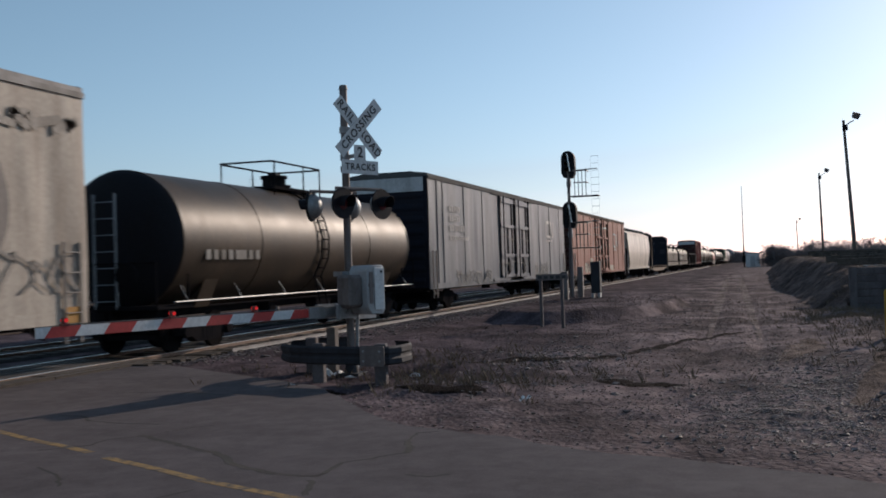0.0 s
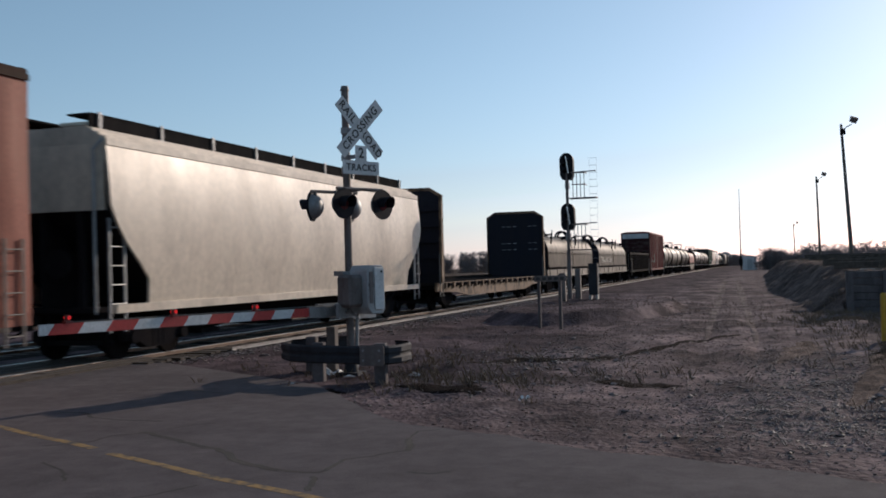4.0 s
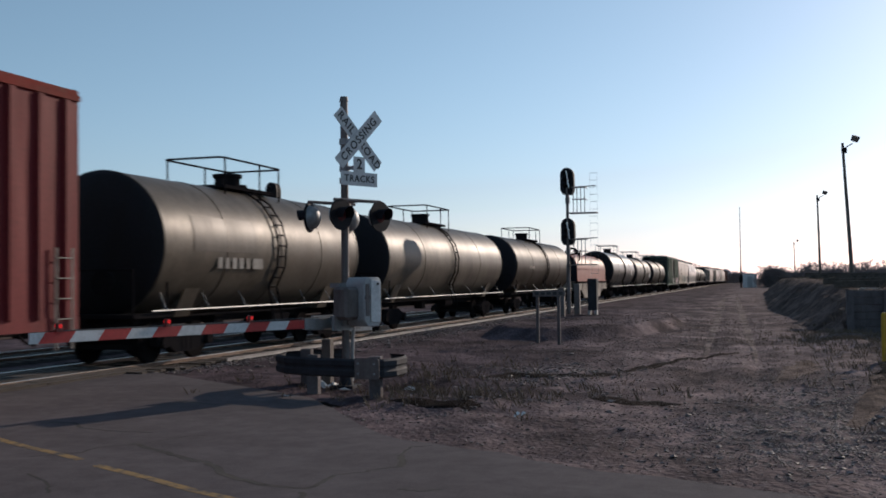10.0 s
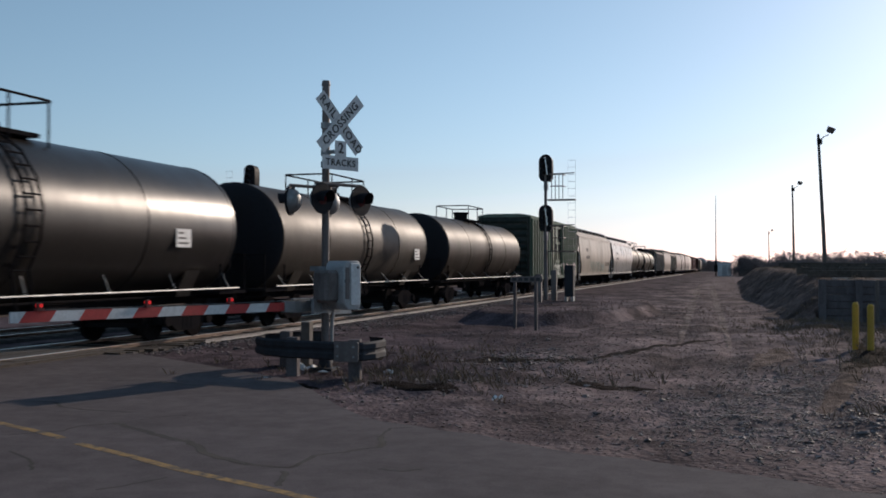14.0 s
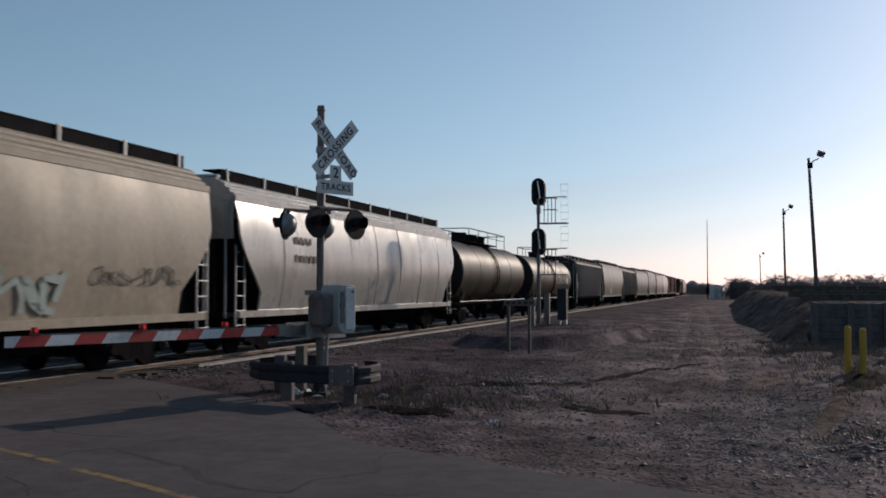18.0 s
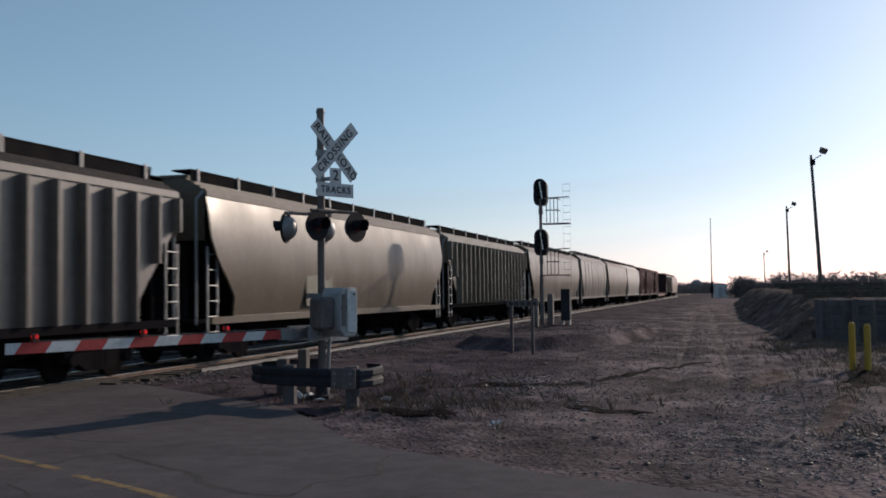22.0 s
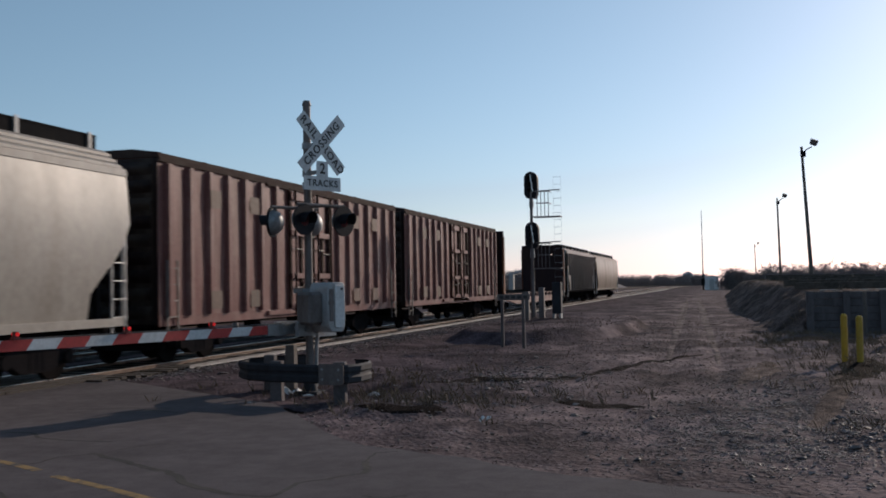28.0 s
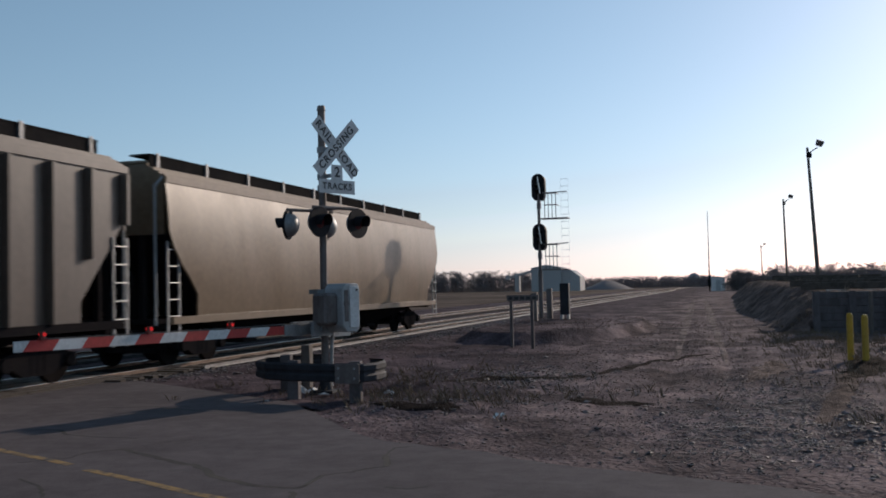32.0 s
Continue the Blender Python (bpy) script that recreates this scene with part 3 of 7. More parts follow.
                for q in (0.04, 0.96):
                    part("door_stile", Shape().box(*sorted((xa, xb)), y_at(q) - 0.06, y_at(q) + 0.06, base + 0.14, top - 0.3), colr, door)
                for q in (0.3, 0.66):
                    part("locking_bar", Shape().cyl((side * (W + 0.13), y_at(q), base + 0.1), (side * (W + 0.13), y_at(q), top - 0.3), 0.024, 6), colr, door)
                continue
            for q, w in ((0.015, 0.12), (0.27, 0.15), (0.635, 0.15), (0.95, 0.2)):
                part("door_rail", Shape().box(*sorted((xa, xc)), a + 0.03, b - 0.03, z_at(q) - w / 2, z_at(q) + w / 2), colr, door)
            for q, w, q0, q1 in ((0.02, 0.12, 0.0, 1.0), (0.50, 0.13, 0.02, 0.62), (0.78, 0.09, 0.29, 1.0), (0.965, 0.2, 0.0, 1.0)):
                part("door_stile", Shape().box(*sorted((xa, xb)), y_at(q) - w / 2, y_at(q) + w / 2, z_at(q0), z_at(q1) + 0.05), door_frame, door, "grimy dark door stile")
            for q in (0.15, 0.88):
                part("locking_bar", Shape().cyl((side * (W + 0.16), y_at(q), base + 0.1), (side * (W + 0.16), y_at(q), top - 0.3), 0.028, 6), door_frame, door, "dark locking rod")
            for q, q0, q1 in ((0.50, 0.03, 0.5), (0.47, 0.5, 0.96), (0.17, 0.03, 0.45), (0.19, 0.55, 0.96)):
                part("door_rod", Shape().cyl((side * (W + 0.12), y_at(q0), z_at(q)), (side * (W + 0.12), y_at(q1), z_at(q)), 0.018, 6), M["mast_grey"], door, "thin operating rod")
            part("door_latch", Shape().prism([(y_at(0.44), z_at(0.08)), (y_at(0.56), z_at(0.05)), (y_at(0.58), z_at(0.15)), (y_at(0.5), z_at(0.22)), (y_at(0.45), z_at(0.17))], "x", *sorted((xa, xc))), door_frame, door, "dark door latch")
            for q0, q1, z0, z1 in ((0.06, 0.44, 0.05, 0.22), (0.55, 0.9, 0.32, 0.58), (0.06, 0.72, 0.68, 0.9)):
                part("door_panel", Shape().box(*sorted((xa, side * (W + 0.062))), y_at(q0), y_at(q1), z_at(z0), z_at(z1)), colr, door)
        for a, b in doors:
            a, b = sorted((a * side, b * side))
            part("door_track", Shape().box(*sorted((side * (W + 0.035), side * (W + 0.11))), a - 1.4, b + 1.4, base - 0.02, base + 0.09), colr, car)
            part("door_track", Shape().box(*sorted((side * (W + 0.02), side * (W + 0.09))), a - 1.4, b + 1.4, top - 0.3, top - 0.2), roof_col, car)
        lad = ladder_mesh("lad_box", 0.55, 2.3, 0.42, 5, M["step_iron"])
        for y in (-hl + 0.45, hl - 0.45):
            piece("ladder", lad, car, pose(side * (W + 0.08), y, 0, 0, 0, 0 if side > 0 else 180))
    if marks:
        for (y, z, ws, h, mat) in marks:
            bars(car, W + (0.105 * rib_w if ribs else 0.063), y, z, ws, h, mat)
    return car


def hopper(y0, y1, H, colr, label, ribbed=0, end_col=None, curve=True, marks=None, bulge=0.10, rise=0.10, ripple=0.6, seams=False, cap_col=None):
    """Covered hopper: side sheets cut back over the slope sheets, roof with hatches and a running board."""
    car, hl = car_base("covered_hopper", label, "covered hopper", y0, y1)
    top = H - RAIL_Z - 0.62 - rise
    W = 1.52
    base = 1.12
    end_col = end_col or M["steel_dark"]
    cap_col = cap_col or colr
    running_gear(car, hl, hl - 2.2)
    # side outline from the top corner down and back along the bottom
    if curve:
        cut = [(hl, top), (hl, 3.0), (hl - 0.12, 2.72), (hl - 0.55, 2.2), (hl - 1.0, 1.85), (hl - 1.25, 1.6), (hl - 1.3, base)]
    else:
        cut = [(hl, top), (hl, 3.2), (hl - 1.5, 1.5), (hl - 1.5, base)]
    outline = [(y, z) for y, z in cut] + [(-y, z) for y, z in reversed(cut)]
    for side in (-1, 1):
        s = Shape()
        if bulge and not ribbed:
            # bowed sheet: three strips with growing bow
            zs = [base, 1.35, 1.6, 1.95, 2.3, 2.65, 3.0, 3.3, 3.6, (3.6 + top) / 2, top]
            ys_at = []
            for z in zs:
                lim = hl
                for (ya, za), (yb, zb) in zip(cut, cut[1:]):
                    if zb <= z <= za:
                        lim = ya + (yb - ya) * ((za - z) / (za - zb) if za != zb else 0)
                        break
                ys_at.append(lim)
            nc = 81
            v, f = [], []
            for inner in (0, 1):
                for z, lim in zip(zs, ys_at):
                    b = bulge * math.sin(math.pi * min(1, max(0, (z - base) / (top - base))))
                    for i in range(nc):
                        yy = -lim + 2 * lim * i / (nc - 1)
                        wav = min(0.045, max(0.0, 0.02 + ripple * min(1, (z - base) * 2, (top - z) * 2) * (0.032 * noise.noise(Vector((yy * 0.75, z * 0.3, y0))) + 0.02 * noise.noise(Vector((yy * 2.0, z * 0.6, y0 + 9))))))
                        v.append((side * (W + b + wav - 0.05 * inner), yy, z))
            nz = len(zs)
            for k in range(nz - 1):
                for i in range(nc - 1):
                    a = k * nc + i
                    f.append((a, a + 1, a + nc + 1, a + nc))
                    a += nz * nc
                    f.append((a, a + nc, a + nc + 1, a + 1))
            o = nz * nc
            for i in range(nc - 1):
                f.append((i, i + o, i + 1 + o, i + 1))
                t = (nz - 1) * nc
                f.append((t + i, t + i + 1, t + i + 1 + o, t + i + o))
            for k in range(nz - 1):
                a, b2 = k * nc, k * nc + nc - 1
                f.append((a, a + nc, a + nc + o, a + o))
                f.append((b2, b2 + o, b2 + nc + o, b2 + nc))
            s.hull(v, f)
        else:
            s.prism(outline, "x", *sorted((side * (W - 0.05), side * W)))
        part("side_sheet", s, colr, car)
        if seams:
            seam = shared(("seam", round(top, 2), colr.name), lambda: Shape().tube([(0.026 + bulge * math.sin(math.pi * q / 10), 0, base + (top - base) * q / 10) for q in range(11)], 0.011, 4).mesh("weld_seam", colr))
            for i in range(1, 8):
                piece("weld_seam", seam, car, pose(side * W, -hl + 2 * hl * i / 8, 0, 0, 0, 0 if side > 0 else 180))
        if ribbed:
            rw = 0.75 if ribbed > 18 else 1.0
            for i in range(ribbed):
                y = -hl + 0.15 + (2 * hl - 0.3) * i / (ribbed - 1)
                zb = base if abs(y) < hl - 1.35 else (3.0 if abs(y) > hl - 0.3 else 2.3)
                rb = shared(("hrib", label, round(zb, 1)), lambda: Shape().prism([(0.0, -0.08 * rw), (0.14 / rw, -0.045 * rw), (0.14 / rw, 0.045 * rw), (0.0, 0.08 * rw)], "z", zb, top - 0.05).mesh("side_stake", colr))
                piece("side_stake", rb, car, pose(side * W, y, 0, 0, 0, 0 if side > 0 else 180))
        s = Shape()
        s.box(*sorted((side * (W - 0.06), side * (W + 0.07))), -hl + 0.2, hl - 0.2, base - 0.16, base)
        # ribbed cars' sills take the dark end colour as painted shade
        part("side_sill", s, end_col if ribbed else colr, car)
        s = Shape()
        s.box(*sorted((side * (W - 0.05), side * (W + 0.04))), -hl, hl, top - 0.02, top + 0.12)
        part("eave_rail", s, colr, car)
        for e in (-1, 1):
            lad = ladder_mesh("lad_hop", 0.6, 2.75, 0.46, 6, M["galv"])
            piece("ladder", lad, car, pose(side * (W + 0.02), e * (hl - 0.28), 0, 0, 0, 0 if side > 0 else 180))
            s = Shape()
            x = side * (W - 0.05)
            s.tube([(x, e * hl, top + 0.1), (x * 0.92, e * (hl + 0.12), top - 0.1), (x * 0.92, e * (hl + 0.12), 0.95)], 0.03)
            part("corner_post", s, M["galv"], car)
    # sloped roof sheets, hatch trough and a walkway on brackets
    r = Shape()
    r.prism([(-W, top + 0.0), (W, top + 0.0), (W, top + 0.1), (1.08, top + 0.27 + rise), (-1.08, top + 0.27 + rise), (-W, top + 0.1)], "y", -hl + 0.03, hl - 0.03)
    roof = part("roof", r, cap_col, car)
    for side in (-1, 1):
        for q in (0.15, 0.45, 0.75):
            x, z = side * (W - 0.44 * q), top + 0.10 + (0.17 + rise) * q
            part("roof_ridge", Shape().box(x - 0.03, x + 0.03, -hl + 0.05, hl - 0.05, z - 0.02, z + 0.035), cap_col, roof)
    top += rise
    h = Shape()
    h.box(-0.34, 0.34, -hl + 1.2, hl - 1.2, top + 0.27, top + 0.50)
    for i in range(9):
        y = -hl + 1.2 + (2 * hl - 2.4) * i / 8
        h.box(-0.40, 0.40, y - 0.05, y + 0.05, top + 0.50, top + 0.56)
    part("trough_hatch", h, cap_col, roof)
    for side in (-1, 1):
        wb = Shape()
        wb.box(*sorted((side * 0.5, side * 1.03)), -hl + 0.25, hl - 0.25, top + 0.52, top + 0.56)
        # upright dark skirt stands in for the shade beneath the board
        wb.box(*sorted((side * 0.98, side * 1.02)), -hl + 0.25, hl - 0.25, top + 0.25, top + 0.54)
        part("running_board", wb, M["deck_dark"], car, "dark steel roof walkway with a skirt coloured as shade")
    post = shared("wpost", lambda: Shape().box(0, 0.045, -0.035, 0.035, 0.0, 0.36).mesh("walkway_bracket", M["galv"]))
    for side in (-1, 1):
        n = int(hl * 2 / 1.9)
        for i in range(n):
            y = -hl + 0.5 + (2 * hl - 1.0) * i / (n - 1)
            piece("walkway_bracket", post, car, pose(side * 1.025, y, top + 0.23, 0, 0, 0 if side > 0 else 180))
    top -= rise
    for e in (-1, 1):
        s = Shape()
        s.box(-W + 0.04, W - 0.04, *sorted((e * (hl - 0.06), e * hl)), 2.9, top + 0.02)
        part("end_wall", s, cap_col, car)
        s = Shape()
        # near-black end_col paints the shade under the cut-back side sheets
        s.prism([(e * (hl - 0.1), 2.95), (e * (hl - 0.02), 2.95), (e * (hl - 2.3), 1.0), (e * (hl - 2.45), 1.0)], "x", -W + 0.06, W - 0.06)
        part("slope_sheet", s, end_col, car, "slope sheet darkened with the recess's shade")
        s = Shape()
        # middle plate added so that the recess reads dark right through
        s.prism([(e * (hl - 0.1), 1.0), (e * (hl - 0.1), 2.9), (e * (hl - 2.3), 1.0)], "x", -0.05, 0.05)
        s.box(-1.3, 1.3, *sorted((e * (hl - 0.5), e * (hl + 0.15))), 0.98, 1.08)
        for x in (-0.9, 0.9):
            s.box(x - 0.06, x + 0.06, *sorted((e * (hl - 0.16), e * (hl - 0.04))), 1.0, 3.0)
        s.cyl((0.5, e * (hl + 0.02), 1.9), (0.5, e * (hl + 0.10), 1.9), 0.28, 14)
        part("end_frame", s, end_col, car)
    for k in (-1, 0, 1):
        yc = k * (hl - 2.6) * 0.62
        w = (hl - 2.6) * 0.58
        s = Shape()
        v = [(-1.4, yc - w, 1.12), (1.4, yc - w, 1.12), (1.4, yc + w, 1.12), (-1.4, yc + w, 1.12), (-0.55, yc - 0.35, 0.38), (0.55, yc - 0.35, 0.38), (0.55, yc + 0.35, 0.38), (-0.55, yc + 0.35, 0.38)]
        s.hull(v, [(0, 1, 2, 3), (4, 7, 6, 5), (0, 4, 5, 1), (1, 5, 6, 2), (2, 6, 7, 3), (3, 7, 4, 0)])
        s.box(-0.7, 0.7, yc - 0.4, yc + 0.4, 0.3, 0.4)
        # bays in the same dark tone, shade below the car included
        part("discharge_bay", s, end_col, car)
    if marks:
        for (y, z, ws, hh, mat) in marks:
            b = bulge * math.sin(math.pi * min(1, max(0, (z + hh / 2 - base) / (top - base)))) if not ribbed else 0.155
            bars(car, W + b + 0.048, y, z, ws, hh, mat)
    return car


# near-black for tank ends: their unlit side put into the colour
TANK_END_SHADE = paint("shaded_tank_end", (0.019, 0.0185, 0.022), 0.65, (0.02, 0.017, 0.016), 0.5, 0.4, 1.5, bump=0.05, spec=0.08)


def tank_car(y0, y1, colr, label, zc=2.55, r=1.52, style="round", band=None, marks=None, patch=None, end_ladder=False, placard=None):
    car, hl = car_base("tank_car", label, "tank car", y0, y1)
    zc -= RAIL_Z
    running_gear(car, hl + 0.35, hl - 1.9)
    t = Shape()
    d = 0.46
    t.lathe([(r, -hl + d), (r, -hl * 0.5), (r, 0.0), (r, hl * 0.5), (r, hl - d)], 64, 0, zc)
    tank = part("tank", t, colr, car, angle=50)
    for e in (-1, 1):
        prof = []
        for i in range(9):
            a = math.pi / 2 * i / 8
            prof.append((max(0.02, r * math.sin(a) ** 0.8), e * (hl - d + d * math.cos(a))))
        part("tank_head", Shape().lathe(prof, 64, 0, zc), TANK_END_SHADE, tank, "tank end coloured dark with its shade", angle=50)
    rings = [-hl + d + 0.02, 0.0, hl - d - 0.02] + ([-(hl - d) / 2, (hl - d) / 2] if style != "plain" else [])
    for y in rings:
        s = Shape().lathe([(r, y - 0.05), (r + 0.012, y - 0.04), (r + 0.012, y + 0.04), (r, y + 0.05)], 56, 0, zc)
        part("weld_band", s, colr, tank, angle=50)
    for y in (-hl + 1.9, hl - 1.9):
        s = Shape()
        a0 = math.asin(min(1, 1.25 / r))
        arc = [(r * 1.02 * math.sin(a), zc - r * 1.02 * math.cos(a)) for a in [a0 - 2 * a0 * i / 12 for i in range(13)]]
        s.prism(arc + [(-1.0, 0.95), (1.0, 0.95)], "y", y - 0.3, y + 0.3)
        part("saddle", s, colr if band is None else M["steel_dark"], car)
    for e in (-1, 1):
        s = Shape()
        y = e * (hl + 0.1)
        s.box(-1.4, 1.4, *sorted((e * (hl - 0.9), e * (hl + 0.4))), 0.98, 1.06)
        for x in (-1.36, 1.36):
            s.tube([(x, e * (hl + 0.38), 1.0), (x, e * (hl + 0.38), 1.95)], 0.022)
            s.tube([(x, e * (hl - 0.8), 1.0), (x, e * (hl - 0.8), 1.7)], 0.022)
        s.tube([(-1.36, e * (hl + 0.38), 1.95), (1.36, e * (hl + 0.38), 1.95)], 0.022)
        s.cyl((0.7, e * (hl + 0.4), 1.7), (0.7, e * (hl + 0.47), 1.7), 0.25, 14)
        part("end_platform", s, M["steel_dark"], car)
    if end_ladder:
        piece("end_ladder", ladder_mesh("lad_tank", 1.0, 3.4, 0.52, 7, M["galv"]), car, pose(0.16, -hl - 0.38, 0, 0, 0, -90))
    for side in (-1, 1):
        s = Shape()
        x = side * 1.48
        s.tube([(x, -hl + 0.1, 1.12), (x, hl - 0.1, 1.12)], 0.02)
        rail = part("side_handrail", s, M["galv"], car, "thin pale handrail along the side")
        for i in range(7):
            y = -hl + 0.6 + (2 * hl - 1.2) * i / 6
            part("rail_strut", Shape().tube([(x, y, 1.12), (side * 1.15, y + 0.25, zc - r * 0.66)], 0.014), M["galv"], rail)
        s = Shape()
        ang = [radians(a) for a in (-35, -15, 5, 25, 45, 65, 80)]
        up = [(side * 1.5, -0.22, 0.7)] + [(side * (r + 0.08) * math.cos(a), -0.22, zc + (r + 0.08) * math.sin(a)) for a in ang]
        s.tube(up + [(x, -y, z) for x, y, z in reversed(up)], 0.026)
        ladder = part("side_ladder", s, M["steel_dark"], car)
        rung = shared("tank_rung", lambda: Shape().cyl((0, -0.22, 0), (0, 0.22, 0), 0.02, 5).mesh("rung", M["steel_dark"]))
        for i in range(13):
            a = radians(-35 + 115 * i / 12)
            piece("rung", rung, ladder, pose(side * (r + 0.08) * math.cos(a), 0, zc + (r + 0.08) * math.sin(a)))
    top = zc + r
    s = Shape()
    if style == "long":
        s.box(-0.75, 0.75, -3.2, 3.2, top - 0.02, top + 0.04)
        for y in (-2.2, 0.0, 2.0):
            s.cyl((0, y, top), (0, y, top + 0.42), 0.36, 14)
            s.cyl((0, y, top + 0.42), (0, y, top + 0.5), 0.42, 14)
    else:
        s.box(-0.7, 0.7, -1.3, 1.3, top - 0.05, top + 0.03)
        s.cyl((0, 0.1, top - 0.05), (0, 0.1, top + 0.34), 0.33, 14)
        s.cyl((0, 0.1, top + 0.34), (0, 0.1, top + 0.42), 0.38, 14)
        s.cyl((0.25, -0.7, top), (0.25, -0.7, top + 0.25), 0.09, 8)
        s.box(-0.2, 0.1, 0.75, 0.95, top, top + 0.22)
    part("manway", s, M["steel_dark"], tank, "dark bolted manway and valves")
    g = Shape()
    py = 3.3 if style == "long" else 1.55
    hgt = 0.66
    tail = 1.9 if style == "long" else 0.0
    ends = (-py, py + tail)
    c = 0.14
    loop = []
    for sx, y, turn in ((-1, ends[0], 0), (1, ends[0], 1), (1, ends[1], 2), (-1, ends[1], 3)):
        ey = c if y < 0 else -c
        two = [(sx * 0.8, y + ey), (sx * (0.8 - c * 0.3), y + ey * 0.3), (sx * (0.8 - c), y)]
        loop += two if turn in (0, 2) else two[::-1]
    g.tube([(x, y, top + hgt) for x, y in loop + loop[:1]], 0.026)
    rail = part("platform_railing", g, M["steel_dark"], car, "dark pipe railing round the manway")
    n = 4 if style == "long" else 2
    for x in (-0.8, 0.8):
        for i in range(n + 1):
            y = ends[0] + c + (ends[1] - ends[0] - 2 * c) * (0.62 if (n == 2 and i == 1) else i / n)
            part("railing_post", Shape().cyl((x, y, top - 0.28), (x, y, top + hgt), 0.022, 6), M["steel_dark"], rail)
        if style == "long":
            part("mid_rail", Shape().cyl((x, ends[0] + c, top + hgt * 0.55), (x, ends[1] - c, top + hgt * 0.55), 0.018, 6), M["steel_dark"], rail)
    if patch:
        a, b, mat = patch
        s = Shape()
        n = 8
        v, f = [], []
        for k, rr in enumerate((r + 0.004, r + 0.01)):
            for i in range(n + 1):
                aa = radians(-5 + 29 * i / n)
                for y in (a, b):
                    v.append((rr * math.cos(aa), y, zc + rr * math.sin(aa)))
        for i in range(n):
            o = 2 * (n + 1)
            f.append((o + 2 * i, o + 2 * i + 1, o + 2 * i + 3, o + 2 * i + 2))
        s.hull(v, f)
        part("repaint_patch", s, mat, tank, "repainted panel")
    if placard:
        y, z = placard
        x = math.sqrt(r * r - min((z - zc) ** 2, (z + 0.4 - zc) ** 2)) + 0.004
        board = part("placard", Shape().box(x, x + 0.012, y, y + 0.6, z, z + 0.4), M["white"], tank, "white notice plate with unreadable lines")
        for k in range(3):
            part("letter_bar", Shape().box(x + 0.012, x + 0.015, y + 0.07, y + 0.5 - 0.1 * k, z + 0.07 + 0.11 * k, z + 0.11 + 0.11 * k), M["letter"], board)
    if marks:
        for (y, z, ws, h, mat) in marks:
            zz = z - zc
            bars(car, math.sqrt(r * r - min(zz ** 2, (zz + h) ** 2)) + 0.004, y, z, ws, h, mat)
    return car


def coil_car(y0, y1, hood_col, base_col, label, hoods=2, marks=None, belly=False):
    car, hl = car_base("coil_car", label, "coil car", y0, y1)
    running_gear(car, hl, hl - 2.3)
    b = Shape()
    for side in (-1, 1):
        b.box(*sorted((side * 1.42, side * 1.5)), -hl + 0.1, hl - 0.1, 1.02, 1.44)
        # sill's top member, coloured dark to draw the gap's shade
        part("hood_seat", Shape().box(*sorted((side * 1.30, side * 1.53)), -hl + 0.12, hl - 0.12, 1.44, 1.565), M["steel_dark"], car, "sill ledge coloured dark for the shaded gap under the hood")
        b.box(*sorted((side * 1.36, side * 1.54)), -hl + 0.1, hl - 0.1, 0.98, 1.05)
        if belly:
            b.prism([(-4.6, 1.0), (4.6, 1.0), (3.4, 0.42), (-3.4, 0.42)], "x", *sorted((side * 1.40, side * 1.48)))
    b.box(-1.4, 1.4, -hl + 0.1, hl - 0.1, 1.0, 1.1)
    for e in (-1, 1):
        b.box(-1.4, 1.4, *sorted((e * (hl - 0.2), e * (hl - 0.1))), 1.0, 1.56)
        b.box(-1.3, 1.3, *sorted((e * (hl - 0.12), e * (hl + 0.2))), 0.96, 1.04)
    part("side_frame_sill", b, base_col, car)
    for i in range(8):
        y = -hl + 0.8 + (2 * hl - 1.6) * i / 7
        for side in (-1, 1):
            part("sill_rib", Shape().box(*sorted((side * 1.5, side * 1.535)), y - 0.05, y + 0.05, 1.04, 1.43), base_col, car)
    L = 2 * hl - 0.9
    hlen = L / hoods
    sec = [(1.48, 1.57), (1.48, 2.42)]
    for i in range(1, 8):
        a = math.pi / 2 * i / 8
        sec.append((0.45 + 1.03 * math.cos(a), 2.42 + 1.08 * math.sin(a)))
    sec.append((0.0, 3.53))
    full = sec + [(-x, z) for x, z in reversed(sec[:-1])]
    for k in range(hoods):
        a = -L / 2 + k * hlen + 0.04
        c = a + hlen - 0.08
        s = Shape().prism(full, "y", a, c)
        hood = part("hood", s, hood_col, car, angle=28)
        # thin dark plates paint the shade on the hood's two ends
        for y in (a - 0.012, c + 0.004):
            part("hood_end", Shape().prism([(x * 0.985, 1.58 + (z - 1.57) * 0.985) for x, z in full], "y", y, y + 0.008), ENDS, hood, "hood end coloured dark as shade")
        r = Shape()
        for side in (-1, 1):
            r.box(*sorted((side * 1.48, side * 1.52)), a, c, 2.38, 2.44)
            for j in range(5):
                y = a + 0.5 + (hlen - 1.1) * j / 4
                r.box(*sorted((side * 1.50, side * 1.55)), y - 0.1, y + 0.1, 2.40, 2.46)
            r.box(*sorted((side * 1.48, side * 1.53)), a, c, 1.57, 1.66)
        for y in (a + 0.02, c - 0.02):
            r.prism([(x * 1.012, 1.5 + (z - 1.5) * 1.012) for x, z in full], "y", y - 0.02, y + 0.02)
        part("hood_flange", r, hood_col, hood)
        mid = (a + c) / 2
        for y in (mid - 0.42, mid + 0.42):
            pts = []
            for j in range(9):
                t = math.pi * j / 8
                pts.append((0.40 * math.cos(t), y, 3.45 + 0.55 * math.sin(t) ** 0.8))
            part("lifting_loop", Shape().tube(pts, 0.065), M["steel_dark"], hood, "dark steel lifting loop")
        for y in (a + 0.9, c - 0.9):
            rack = Shape()
